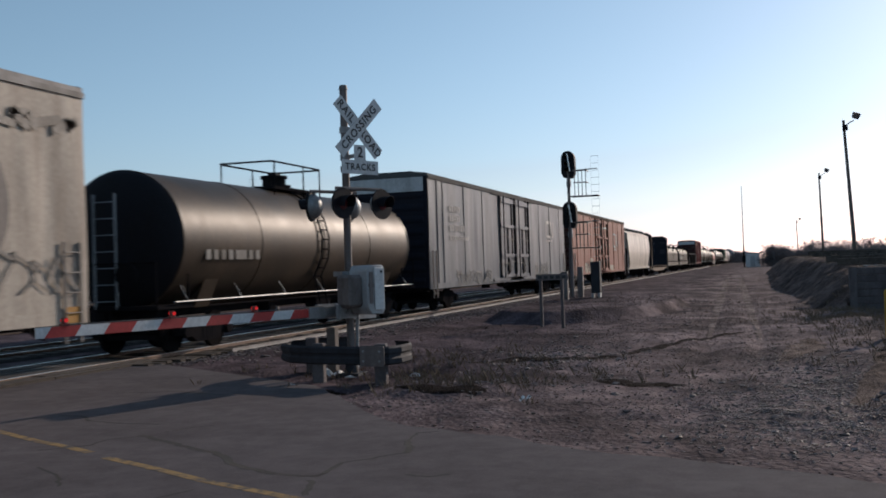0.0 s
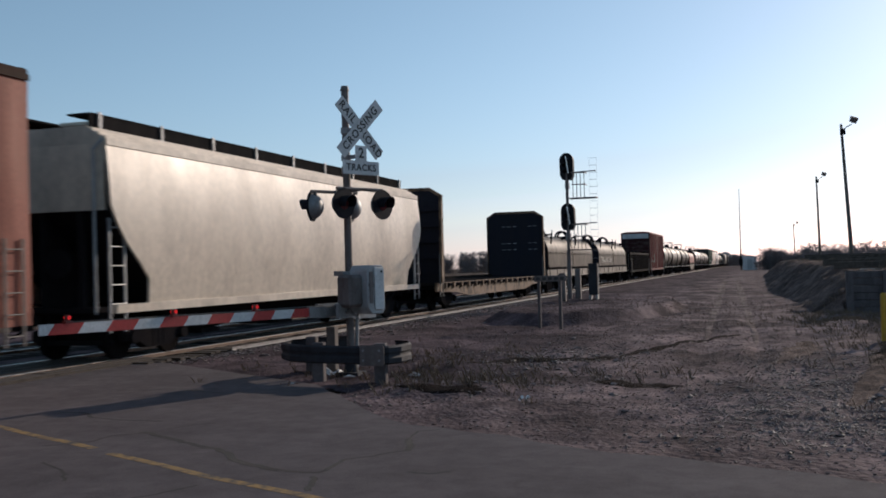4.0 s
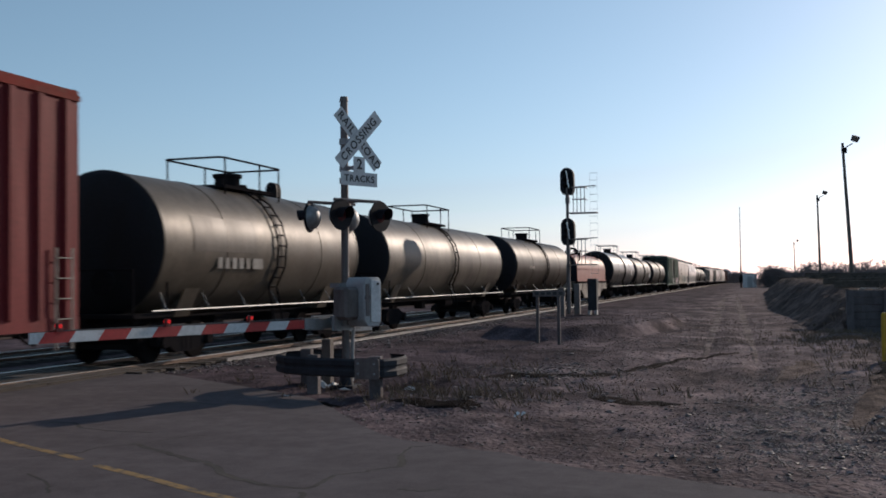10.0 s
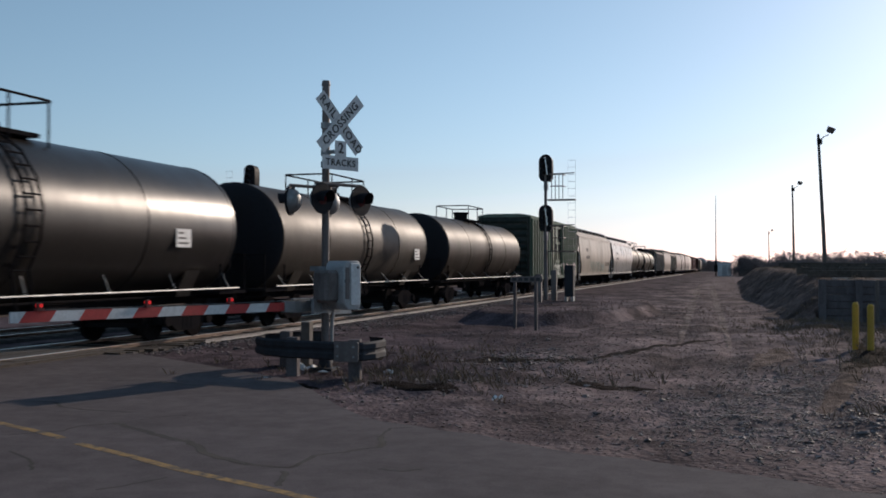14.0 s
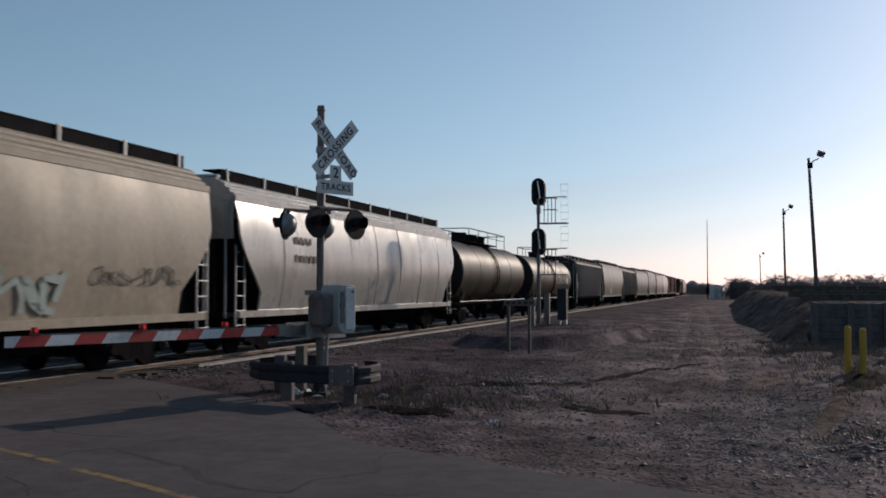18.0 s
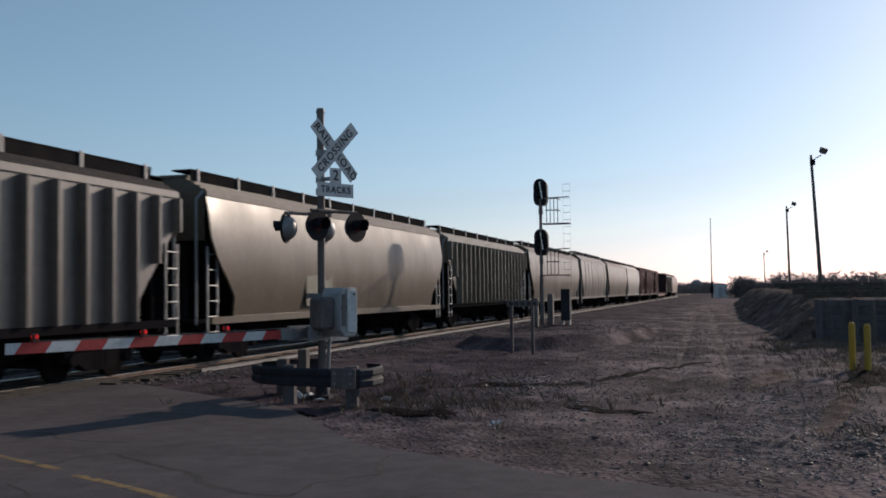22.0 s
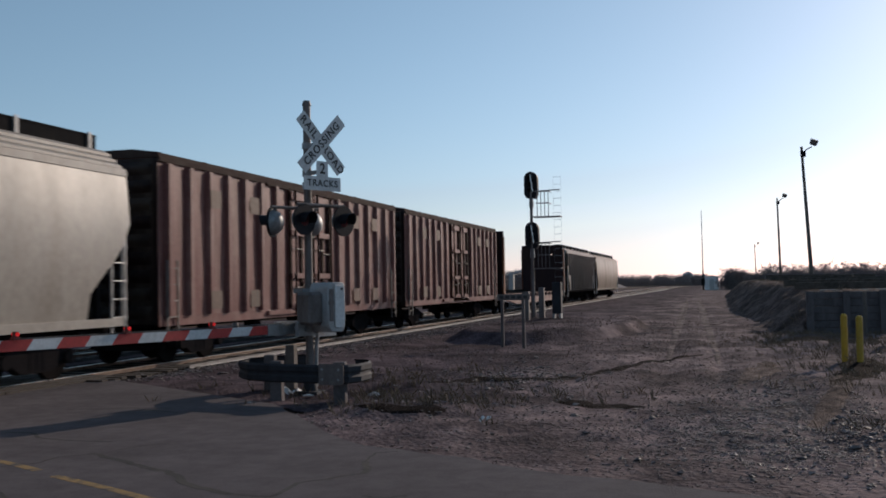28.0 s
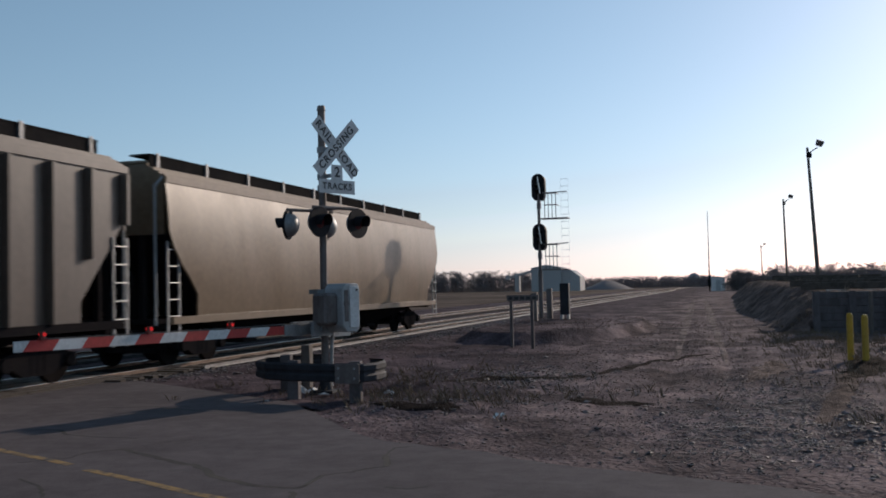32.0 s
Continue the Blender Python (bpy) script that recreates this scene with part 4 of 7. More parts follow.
            rack.tube([(0.7, y, 3.35), (1.55, y, 3.5), (1.5, y - 0.1, 2.95)], 0.045)
            rack.tube([(-0.7, y, 3.35), (-1.55, y, 3.5), (-1.5, y - 0.1, 2.95)], 0.045)
            rack.tube([(-1.55, y, 3.5), (1.55, y, 3.5)], 0.03)
            rack.tube([(1.55, y, 3.5), (1.2, y + 1.2 * (1 if y < mid else -1), 3.3)], 0.03)
            rack.tube([(1.55, y, 3.42), (1.55, y, 3.72)], 0.035)
            part("stacking_bracket", rack, M["steel_dark"], hood, "dark bar brackets on the hood")
    for e in (-1, 1):
        s = Shape()
        for x in (-1.3, 1.3):
            s.tube([(x, e * (hl + 0.15), 1.0), (x, e * (hl + 0.15), 2.0)], 0.025)
        s.tube([(-1.3, e * (hl + 0.15), 2.0), (1.3, e * (hl + 0.15), 2.0)], 0.025)
        part("end_railing", s, M["steel_dark"], car)
    if marks:
        for (y, z, ws, h, mat) in marks:
            bars(car, 1.485, y, z, ws, h, mat)
    return car


def gondola(y0, y1, colr, label, panel):
    car, hl = car_base("gondola", label, "gondola", y0, y1)
    running_gear(car, hl, hl - 2.2)
    W, z0, z1 = 1.42, 1.0, 2.62
    for side in (-1, 1):
        s = Shape().box(*sorted((side * (W - 0.04), side * W)), -hl, hl, z0, z1)
        part("side_wall", s, panel, car, "stained side sheets with pale patches painted as reflections")
        s = Shape().box(*sorted((side * (W - 0.1), side * (W + 0.17))), -hl, hl, z1 - 0.06, z1 + 0.12).box(*sorted((side * (W - 0.1), side * (W + 0.12))), -hl, hl, z0 - 0.12, z0 + 0.08)
        part("top_chord", s, colr, car)
        st = shared("gstake", lambda: Shape().prism([(0.0, -0.13), (0.17, -0.07), (0.17, 0.07), (0.0, 0.13)], "z", z0, z1 - 0.05).mesh("side_stake", colr))
        for i in range(15):
            piece("side_stake", st, car, pose(side * W, -hl + 0.3 + (2 * hl - 0.6) * i / 14, 0, 0, 0, 0 if side > 0 else 180))
        lad = ladder_mesh("lad_gon", 0.55, 2.2, 0.4, 5, M["step_iron"])
        for e in (-1, 1):
            piece("ladder", lad, car, pose(side * (W + 0.2), e * (hl - 0.62), 0, 0, 0, 0 if side > 0 else 180))
    for e in (-1, 1):
        s = Shape().box(-W, W, *sorted((e * (hl - 0.06), e * hl)), z0, z1)
        for z in (1.3, 1.75, 2.2):
            s.box(-W, W, *sorted((e * hl, e * (hl + 0.09))), z - 0.1, z + 0.1)
        part("end_wall", s, M["steel_dark"], car)
    part("floor_plate", Shape().box(-W, W, -hl, hl, z0 - 0.06, z0), M["steel_dark"], car)
    rnd = random.Random(8)
    s = Shape()
    for i in range(70):
        y = rnd.uniform(-hl + 0.6, hl - 0.6)
        x = rnd.uniform(-1.1, 1.1)
        q = pose(x, y, rnd.uniform(2.25, 2.85), rnd.uniform(-25, 25), rnd.uniform(-25, 25), rnd.uniform(0, 180))
        s.box(-0.12, 0.12, -rnd.uniform(0.3, 0.9), 0.5, -0.05, 0.08, q)
    s.box(-1.3, 1.3, -hl + 0.2, hl - 0.2, 2.0, 2.3)
    part("scrap_load", s, M["steel_dark"], car, "dark scrap load heaped to the rim", angle=20)
    return car


def bulkhead_flat(y0, y1, H, colr, bulk_col, label, chamfer=True, brace=None):
    car, hl = car_base("bulkhead_flat_car", label, "flat car", y0, y1)
    running_gear(car, hl, hl - 2.3)
    s = Shape().box(-1.4, 1.4, -hl, hl, 1.02, 1.12)
    part("deck", s, M["deck_dark"], car, "dark weathered timber deck")
    part("deck_kerb", Shape().box(-1.44, -1.36, -hl + 0.5, hl - 0.5, 1.12, 1.27), M["deck_dark"], car, "low dark kerb along the deck")
    for side in (-1, 1):
        s = Shape()
        s.prism([(-hl, 1.12), (hl, 1.12), (hl, 0.78), (hl - 2.5, 0.70), (hl - 4.5, 0.5), (-hl + 4.5, 0.5), (-hl + 2.5, 0.70), (-hl, 0.78)], "x", *sorted((side * 1.36, side * 1.44)))
        part("side_sill", s, colr, car)
        pk = shared(("pocket", label), lambda: Shape().box(0, 0.09, -0.08, 0.08, -0.12, 0.10).mesh("stake_pocket", colr))
        for i in range(17):
            piece("stake_pocket", pk, car, pose(side * 1.44, -hl + 1.0 + (2 * hl - 2.0) * i / 16, 1.0, 0, 0, 0 if side > 0 else 180))
        pw = shared("winch", lambda: Shape().cyl((0, -0.16, 0), (0, 0.16, 0), 0.065, 10).box(-0.06, 0.03, -0.2, -0.13, -0.12, 0.06).mesh("strap_winch", M["steel_dark"]))
        for i in range(16):
            piece("strap_winch", pw, car, pose(side * 1.50, -hl + 1.5 + (2 * hl - 3.0) * i / 15, 1.02))
    top = H - RAIL_Z
    for e in (-1, 1):
        s = Shape()
        W = 1.58
        out = [(-W, 1.1), (W, 1.1), (W, top - 0.28), (W - 0.45, top), (-W + 0.45, top), (-W, top - 0.28)] if chamfer else [(-W, 1.1), (W, 1.1), (W, top), (-W, top)]
        s.prism(out, "y", *sorted((e * (hl - 0.42), e * (hl - 0.28))))
        b = part("bulkhead", s, bulk_col, car, "dark steel bulkhead")
        cap = [(W, top - 0.28), (W - 0.45, top), (-W + 0.45, top), (-W, top - 0.28), (-W, top - 0.40), (-W + 0.45, top - 0.12), (W - 0.45, top - 0.12), (W, top - 0.40)] if chamfer else [(-W, top), (-W, top - 0.12), (W, top - 0.12), (W, top)]
        part("top_cap", Shape().prism(cap, "y", *sorted((e * (hl - 0.25), e * (hl - 0.45)))), bulk_col if brace else colr, b)
        for z in () if brace else (2.6, 2.95, 3.9):
            for x in (-0.75, -0.45, -0.1, 0.75, 1.05):
                part("pale_dash", Shape().box(x, x + 0.2, *sorted((e * (hl - 0.42), e * (hl - 0.424))), z, z + 0.025), M["galv"], b)
        for z in (1.5, 2.1, 2.7, 3.3, 3.9):
            part("bulkhead_beam", Shape().box(-W + 0.05, W - 0.05, *sorted((e * (hl - 0.28), e * (hl - 0.16))), z - 0.06, z + 0.06), bulk_col, b)
        for side in (-1, 1):
            s = Shape()
            s.prism([(e * (hl - 0.42), top - 0.3), (e * (hl - 0.24), top - 0.3), (e * (hl - (0.02 if brace else 0.12)), 1.1), (e * (hl - 0.42), 1.1)], "x", *sorted((side * (W - 0.05), side * (W + 0.05))))
            part("bulkhead_brace", s, brace or colr, b)
        lad = ladder_mesh("lad_bulk", 0.6, 2.2, 0.36, 5, M["step_iron"])
        piece("ladder", lad, car, pose(1.56, e * (hl - 0.25), 0))
    return car


def ribbon_emblem(parent, x, y, z, w, h, mat):
    """A painted emblem: one bent white band."""
    pts = [(0.44, 1), (0.13, 1), (0.03, 0.93), (0, 0.8), (0, 0.2), (0.03, 0.07), (0.13, 0), (0.47, 0), (0.55, 0.08), (0.55, 0.88), (0.58, 1), (0.65, 0.96), (0.88, 0.06), (0.95, 0), (1, 0.1), (1, 1)]
    pts = [Vector((y + w * a, z + h * b)) for a, b in pts]
    s, t = Shape(), 0.075
    for i, (p, q) in enumerate(zip(pts, pts[1:])):
        d = (q - p).normalized()
        n = Vector((-d.y, d.x)) * t
        p2, q2 = p - d * t * 0.4, q + d * t * 0.4
        s.prism([tuple(p2 - n), tuple(q2 - n), tuple(q2 + n), tuple(p2 + n)], "x", x, x + 0.004 + 0.0003 * (i % 3))
    part("painted_emblem", s, mat, parent, "white bent-band emblem")


def spray(parent, x, y, z, w, h, mat, seed, n=9, thick=0.10, bow=0.0):
    """Sprayed scrawl: bent bands of paint that spell nothing."""
    r = random.Random(seed)
    for k in range(n):
        s = Shape()
        y0 = y + w * k / n
        pts = []
        for i in range(7):
            t = i / 6
            pts.append((y0 + w / n * (0.5 + 0.65 * math.sin(t * r.uniform(3, 6) + k)), z + h * (0.5 - 0.5 * math.cos(t * math.pi * r.choice((1, 2)))) * r.uniform(0.75, 1)))
        for (a, b), (c, d) in zip(pts, pts[1:]):
            u = Vector((c - a, d - b))
            if u.length < 0.02:
                continue
            u.normalize()
            p = Vector((-u.y, u.x)) * thick * r.uniform(0.35, 0.65)
            xx = x + bow * math.sin(math.pi * min(1, max(0, ((b + d) / 2 - 1.12) / 3.1)))
            s.prism([(a - p.x, b - p.y), (c - p.x, d - p.y), (c + p.x, d + p.y), (a + p.x, b + p.y)], "x", xx, xx + 0.004 + 0.0004 * k)
        part("sprayed_band", s, mat, parent, "sprayed paint scrawl")

# ---- ground, road and line ----
ROAD_DIR = Vector((-0.888, 0.46, 0))
ROAD_N = Vector((0.46, 0.888, 0))


def on_road(along, across, z=0.0):
    """A place by metres along the road (towards the line) and across it from the camera's side."""
    return ROAD_DIR * along + ROAD_N * across + Vector((0, 0, z))


def ground_z(x, y):
    """Gentle unevenness of the dirt beside the line; flat far off, under the road and under the line."""
    z = 0.0
    if -9.6 < x < 30 and 6 < y < 140:
        w = min(1, max(0, (x + 9.6) / 1.5)) * min(1, max(0, (ROAD_N.dot(Vector((x, y, 0))) - 7.6) / 1.5))
        z += w * (0.07 * noise.noise(Vector((x * 0.4, y * 0.28, 0))) + 0.06 * noise.noise(Vector((x * 1.5, y * 0.9, 3))) + 0.035 * noise.noise(Vector((x * 4, y * 3, 5))))
        if x > 0.9 and y < 33:
            w2 = min(1, (x - 0.9) / 1.2) * min(1, max(0, y - 8.5) / 2)
            z += w2 * (0.05 + 0.12 * noise.noise(Vector((x * 0.7, y * 0.5, 8))))
        if 17 < y < 115:
            for off in (0.0, -1.1):
                dx = x - (off + 0.45 - 0.026 * y)
                z -= w * 0.045 * math.exp(-(dx / 0.2) ** 2)
        for cx, cy, rx, ry, h in ((-5.9, 17.6, 1.6, 2.2, 0.10), (-4.3, 13.4, 1.0, 0.9, 0.10)):
            d = ((x - cx) / rx) ** 2 + ((y - cy) / ry) ** 2
            if d < 1:
                z += h * (1 - d) ** 0.6
        d = ((x + 6.1) / 3.3) ** 2 + ((y - 37.5) / 9.3) ** 2
        if d < 1:
            z += w * 0.34 * min(1, (1 - d) * 5)
    return z


def sheet(name, xs, ys, zf, material):
    v = [(x, y, zf(x, y)) for y in ys for x in xs]
    n = len(xs)
    f = [(j * n + i, j * n + i + 1, (j + 1) * n + i + 1, (j + 1) * n + i) for j in range(len(ys) - 1) for i in range(n - 1)]
    me = bpy.data.meshes.new(name)
    me.from_pydata(v, [], f)
    me.materials.append(material)
    me.shade_smooth()
    return new(name, me)


def steps(*runs):
    out = []
    for a, b, n in runs:
        out += [a + (b - a) * i / n for i in range(n)]
    return out + [runs[-1][1]]


gx = steps((-1500, -300, 6), (-300, -30, 9), (-30, -9.6, 4), (-9.6, 6, 104), (6, 30, 12), (30, 300, 6), (300, 1500, 4))
gy = steps((-1200, -60, 6), (-60, 6, 8), (6, 30, 130), (30, 50, 60), (50, 140, 60), (140, 400, 8), (400, 2500, 6))
tagged(sheet("ground", gx, gy, ground_z, M["dirt"]), "brown dirt and gravel ground beside the railway line", "ground", kind="structure")

s = Shape().box(-1400, -24, -1000, 2200, -0.3, 0.03)
thing("field", s, M["field"], "bare ploughed brown field beyond the tracks", "field", kind="structure")


def ribbon(pts, w, z, h=0.004):
    """A thin strip along pts."""
    s = Shape()
    for (ax, ay), (bx, by) in zip(pts, pts[1:]):
        d = Vector((bx - ax, by - ay, 0)).normalized()
        n = Vector((-d.y, d.x, 0)) * w / 2
        a, b = Vector((ax, ay, z)), Vector((bx, by, z))
        up = Vector((0, 0, h))
        s.hull([a - n, a + n, b + n, b - n, a - n + up, a + n + up, b + n + up, b - n + up], [(0, 3, 2, 1), (4, 5, 6, 7), (0, 1, 5, 4), (1, 2, 6, 5), (2, 3, 7, 6), (3, 0, 4, 7)])
    return s


# road up to the crossing, one slab with a ragged edge
rnd = random.Random(3)
edge = []
a = -70.0
while a < 12.1:
    k = 7.33 + rnd.uniform(-0.09, 0.09) + (0.0 if a < 8.3 else (a - 8.3) * 0.46) + (0.12 if a < 4 else 0.0)
    edge.append(tuple(on_road(a, k)[:2]))
    a += 0.45 if -4 < a < 13 else 3.0
low = [tuple(on_road(a, -0.4)[:2]) for a in (-70, 12.4)]
road = thing("road", Shape().prism(edge + [(-11.75, 17.2), (-11.75, 4.5), low[1], low[0]], "z", -0.2, 0.035), M["asphalt"], "worn grey asphalt road leading up to the crossing", "road", kind="structure")
road_far = thing("road", Shape().prism([(-19.3, 21.0), (-19.3, 12.5), (-60, 33), (-60, 41.5)], "z", -0.2, 0.035), M["asphalt"], "worn grey asphalt road beyond the crossing", "road", kind="structure")
for pts in ([(-2.0, 6.08), (-3.46, 6.79), (-4.51, 7.24), (-5.36, 7.69), (-6.08, 8.04)], [(-6.43, 8.26), (-6.94, 8.53), (-7.47, 8.76), (-8.6, 9.36)]):
    part("centre_line", ribbon(pts, 0.10, 0.0355, 0.0012), M["yellow_line"], road, "worn yellow centre line")
rnd = random.Random(11)


def crack(pts, w, jag, n):
    out = []
    for (ax, ay), (bx, by) in zip(pts, pts[1:]):
        for i in range(n):
            t = i / n
            out.append((ax + (bx - ax) * t + rnd.uniform(-jag, jag), ay + (by - ay) * t + rnd.uniform(-jag, jag)))
    out.append(pts[-1])
    part("road_crack", ribbon(out, w * 2.3, 0.0357, 0.0005), M["crack"], road)


for pts, w in (
        (((-7.07, 8.28), (-6.87, 8.44), (-6.72, 8.62), (-6.72, 8.96), (-6.5, 9.16)), 0.014),
        (((-6.52, 9.22), (-6.31, 9.12), (-5.79, 8.79), (-5.48, 8.6), (-5.07, 8.39)), 0.032),
        (((-5.07, 8.39), (-4.87, 8.21), (-4.63, 7.9), (-4.24, 7.69), (-4.03, 7.6)), 0.036),
        (((-4.03, 7.6), (-3.82, 7.56), (-3.65, 7.57), (-3.63, 7.74), (-3.67, 8.13)), 0.022),
        (((-3.67, 8.13), (-3.47, 8.38), (-3.34, 8.59), (-3.23, 8.68)), 0.016),
        (((-3.23, 8.68), (-3.3, 8.91), (-3.46, 9.26)), 0.03), (((-3.46, 9.26), (-3.52, 9.74), (-3.32, 9.87)), 0.012),
        (((-3.63, 7.41), (-3.49, 7.05), (-3.43, 6.9)), 0.024), (((-2.93, 7.73), (-2.7, 7.7), (-2.56, 7.81)), 0.016),
        (((-8.55, 10.44), (-8.25, 10.47), (-7.84, 10.12), (-7.51, 10.02), (-6.77, 9.96)), 0.02),
        (((-4.7, 6.37), (-4.55, 6.66), (-4.43, 6.93)), 0.012), (((-6.45, 7.54), (-6.12, 7.33), (-5.92, 7.16), (-5.67, 6.86)), 0.014),
        (((-6.37, 9.46), (-6.23, 9.8), (-6.03, 9.95)), 0.012), (((-9.3, 12.6), (-8.4, 12.9), (-7.4, 12.5)), 0.02), (((-9.9, 14.3), (-9.0, 15.0), (-8.2, 14.9)), 0.02)):
    crack(list(pts), w, 0.02, 4)

# gravel bed and the two tracks
for tx in (TRACK_X, TRACK_X - 4.3):
    bed = Shape().prism([(tx - 2.35, -0.12), (tx - 1.75, 0.02), (tx + 1.75, 0.02), (tx + 2.15, -0.12)], "y", -700, 1200)
    thing("ballast_bed", bed, M["ballast"], "dark crushed-stone ballast under the track", "ballast", kind="structure")


def rail_prof(x):
    return [(x - 0.07, -0.065), (x + 0.07, -0.065), (x + 0.07, -0.05), (x + 0.012, -0.03), (x + 0.012, 0.055), (x + 0.036, 0.065), (x + 0.036, 0.095), (x - 0.036, 0.095), (x - 0.036, 0.065), (x - 0.012, 0.055), (x - 0.012, -0.03), (x - 0.07, -0.05)]


for k, tx in enumerate((TRACK_X, TRACK_X - 4.3)):
    track = anchor("railway_track", pose(tx, 0, 0), "standard gauge railway track on timber sleepers", "railway track", kind="structure")
    for side in (-1, 1):
        r = part("rail", Shape().prism(rail_prof(side * 0.753), "y", -700, 1200), M["rail"], track, "rusty steel rail")
        part("running_face", Shape().box(side * 0.753 - 0.03, side * 0.753 + 0.03, -700, 1200, 0.095, 0.099), M["railtop"], r, "polished running face")
    tie = Shape().box(-1.3, 1.3, -0.115, 0.115, -0.16, 0.035).mesh("sleeper", M["tie"], bevel=0.012)
    rnd = random.Random(20 + k)
    n0, n1 = (8, 62) if k == 0 else (24, 60)
    y = n0
    while y < n1:
        piece("sleeper", tie, track, pose(rnd.uniform(-0.05, 0.05), y, rnd.uniform(-0.015, 0.005), 0, rnd.uniform(-0.4, 0.4), rnd.uniform(-1.2, 1.2)))
        y += 0.53
    far = Shape()
    y = n1
    while y < 260:
        far.box(-1.3, 1.3, y - 0.115, y + 0.115, -0.16, 0.03)
        y += 0.53
    y = n0 - 0.53
    while y > -30:
        far.box(-1.3, 1.3, y - 0.115, y + 0.115, -0.16, 0.03)
        y -= 0.53
    ob = part("sleeper_run", far, M["tie"], track)
    ob["kind"] = "stuff"
# spare rail lying on the sleeper ends and timber crossing panels
part_line = anchor("spare_rail", pose(TRACK_X + 1.78, 0, 0.03), "old rail lying along the sleeper ends", "rail")
part("rail", Shape().prism([(x * 0.5, (z + 0.065) * 0.5) for x, z in rail_prof(0)], "y", 19.6, 230), M["worn_rail"], part_line, "pale worn rail")
cross = anchor("crossing_surface", pose(TRACK_X, 0, 0), "weathered timber planks between and beside the rails", "crossing surface", kind="structure")
rnd = random.Random(5)
for x0, x1 in ((-0.66, -0.34), (-0.32, -0.01), (0.01, 0.32), (0.34, 0.66), (0.84, 1.15), (1.17, 1.36), (-1.15, -0.84), (-3.6, -3.3)):
    for j in range(4):
        ya = 5.0 + j * 3.1
        part("plank", Shape().box(x0, x1, ya, ya + 3.08, 0.0, 0.088 + rnd.uniform(-0.012, 0.004)), M["panel"], cross)
for j in range(13):
    y = 16.6 + j * 0.33
    part("tie_end", Shape().box(1.05, 1.75 + rnd.uniform(-0.1, 0.12), y - 0.09, y + 0.09, -0.1, 0.05 + rnd.uniform(-0.02, 0.02)), M["panel"], cross)

# ---- crossing signal with crossbuck, flashers and lowered gate ----
SX, SY = -6.66, 15.4
FACE = pose(0, 0, 0, 0, 0, 62.6)
sig = anchor("crossing_signal", pose(SX, SY, 0), "grey crossing mast with crossbuck, flashing lamps and lowered gate", "crossing signal")
s = Shape().cyl((0, 0, 0.1), (0, 0, 4.8), 0.064, 16).cyl((0, 0, 4.8), (0, 0, 4.88), 0.078, 16, 0.06)
part("mast", s, M["mast_grey"], sig, "weathered grey tube mast")
part("mast_base", Shape().cyl((0, 0, 0.02), (0, 0, 0.25), 0.13, 12, 0.09).box(-0.2, 0.2, -0.2, 0.2, -0.1, 0.04), M["dull_beam"], sig)
OFF = 0.36
for tilt, words in ((45, "CROSSING"), (-45, None)):
    m = FACE @ pose(0, -OFF - (0.02 if tilt > 0 else 0), 4.12) @ pose(0, 0, 0, 0, -tilt, 0)
    bl = part("crossbuck_blade", Shape().box(-0.61, 0.61, -0.006, 0.006, -0.115, 0.115), M["white"], sig, "white sign blade with black letters", m=m)
    for txt, x in (((words, 0.0),) if words else (("RAIL", -0.36), ("ROAD", 0.35))):
        piece("lettering", text_mesh(txt, 0.185, M["letter"]), bl, pose(x, -0.009, 0, 90, 0, 0))
for txt, w, h, z, size in (("2", 0.24, 0.26, 3.70, 0.24), ("TRACKS", 0.78, 0.23, 3.46, 0.155)):
    x = 0.02
    pl = part("track_plate", Shape().box(x - w / 2, x + w / 2, -0.006, 0.006, -h / 2, h / 2), M["white"], sig, "white plate with black characters", m=FACE @ pose(0, -OFF, z))
    piece("lettering", text_mesh(txt, size, M["letter"]), pl, pose(x, -0.009, 0, 90, 0, 0))
for z in (4.12, 3.66, 3.46):
    part("sign_bracket", Shape().box(-0.03, 0.03, -OFF, 0.05, z - 0.03, z + 0.03).cyl((0, 0, z - 0.05), (0, 0, z + 0.05), 0.085, 12), M["galv"], sig, m=FACE)
s = Shape()
s.cyl((0, 0, 3.0), (0, 0, 3.16), 0.10, 12)
for y in (-0.34, 0.34):
    s.tube([(-0.5, y, 3.10), (0.5, y, 3.10)], 0.028, 8)
    for x in (-0.42, 0.42):
        s.tube([(x, y, 3.10), (x, y, 2.98)], 0.03, 8)
s.tube([(0, -0.34, 3.10), (0, 0.34, 3.10)], 0.032, 8)
part("lamp_crossarm", s, M["mast_grey"], sig, m=FACE)


def dome(r, y0, deep, n=24, rings=5):
    """A shallow dome bulging along +y, for a lamp's back."""
    v, fc = [], []
    for k in range(rings):
        t = math.pi / 2 * k / rings
        v += [(r * math.cos(t) * math.cos(6.2832 * i / n), y0 + deep * math.sin(t), r * math.cos(t) * math.sin(6.2832 * i / n)) for i in range(n)]
    v.append((0, y0 + deep, 0))
    for k in range(rings - 1):
        fc += [(k * n + i, k * n + (i + 1) % n, (k + 1) * n + (i + 1) % n, (k + 1) * n + i) for i in range(n)]
    fc += [((rings - 1) * n + i, (rings - 1) * n + (i + 1) % n, rings * n) for i in range(n)]
    fc.append(tuple(range(n)))
    return v, fc


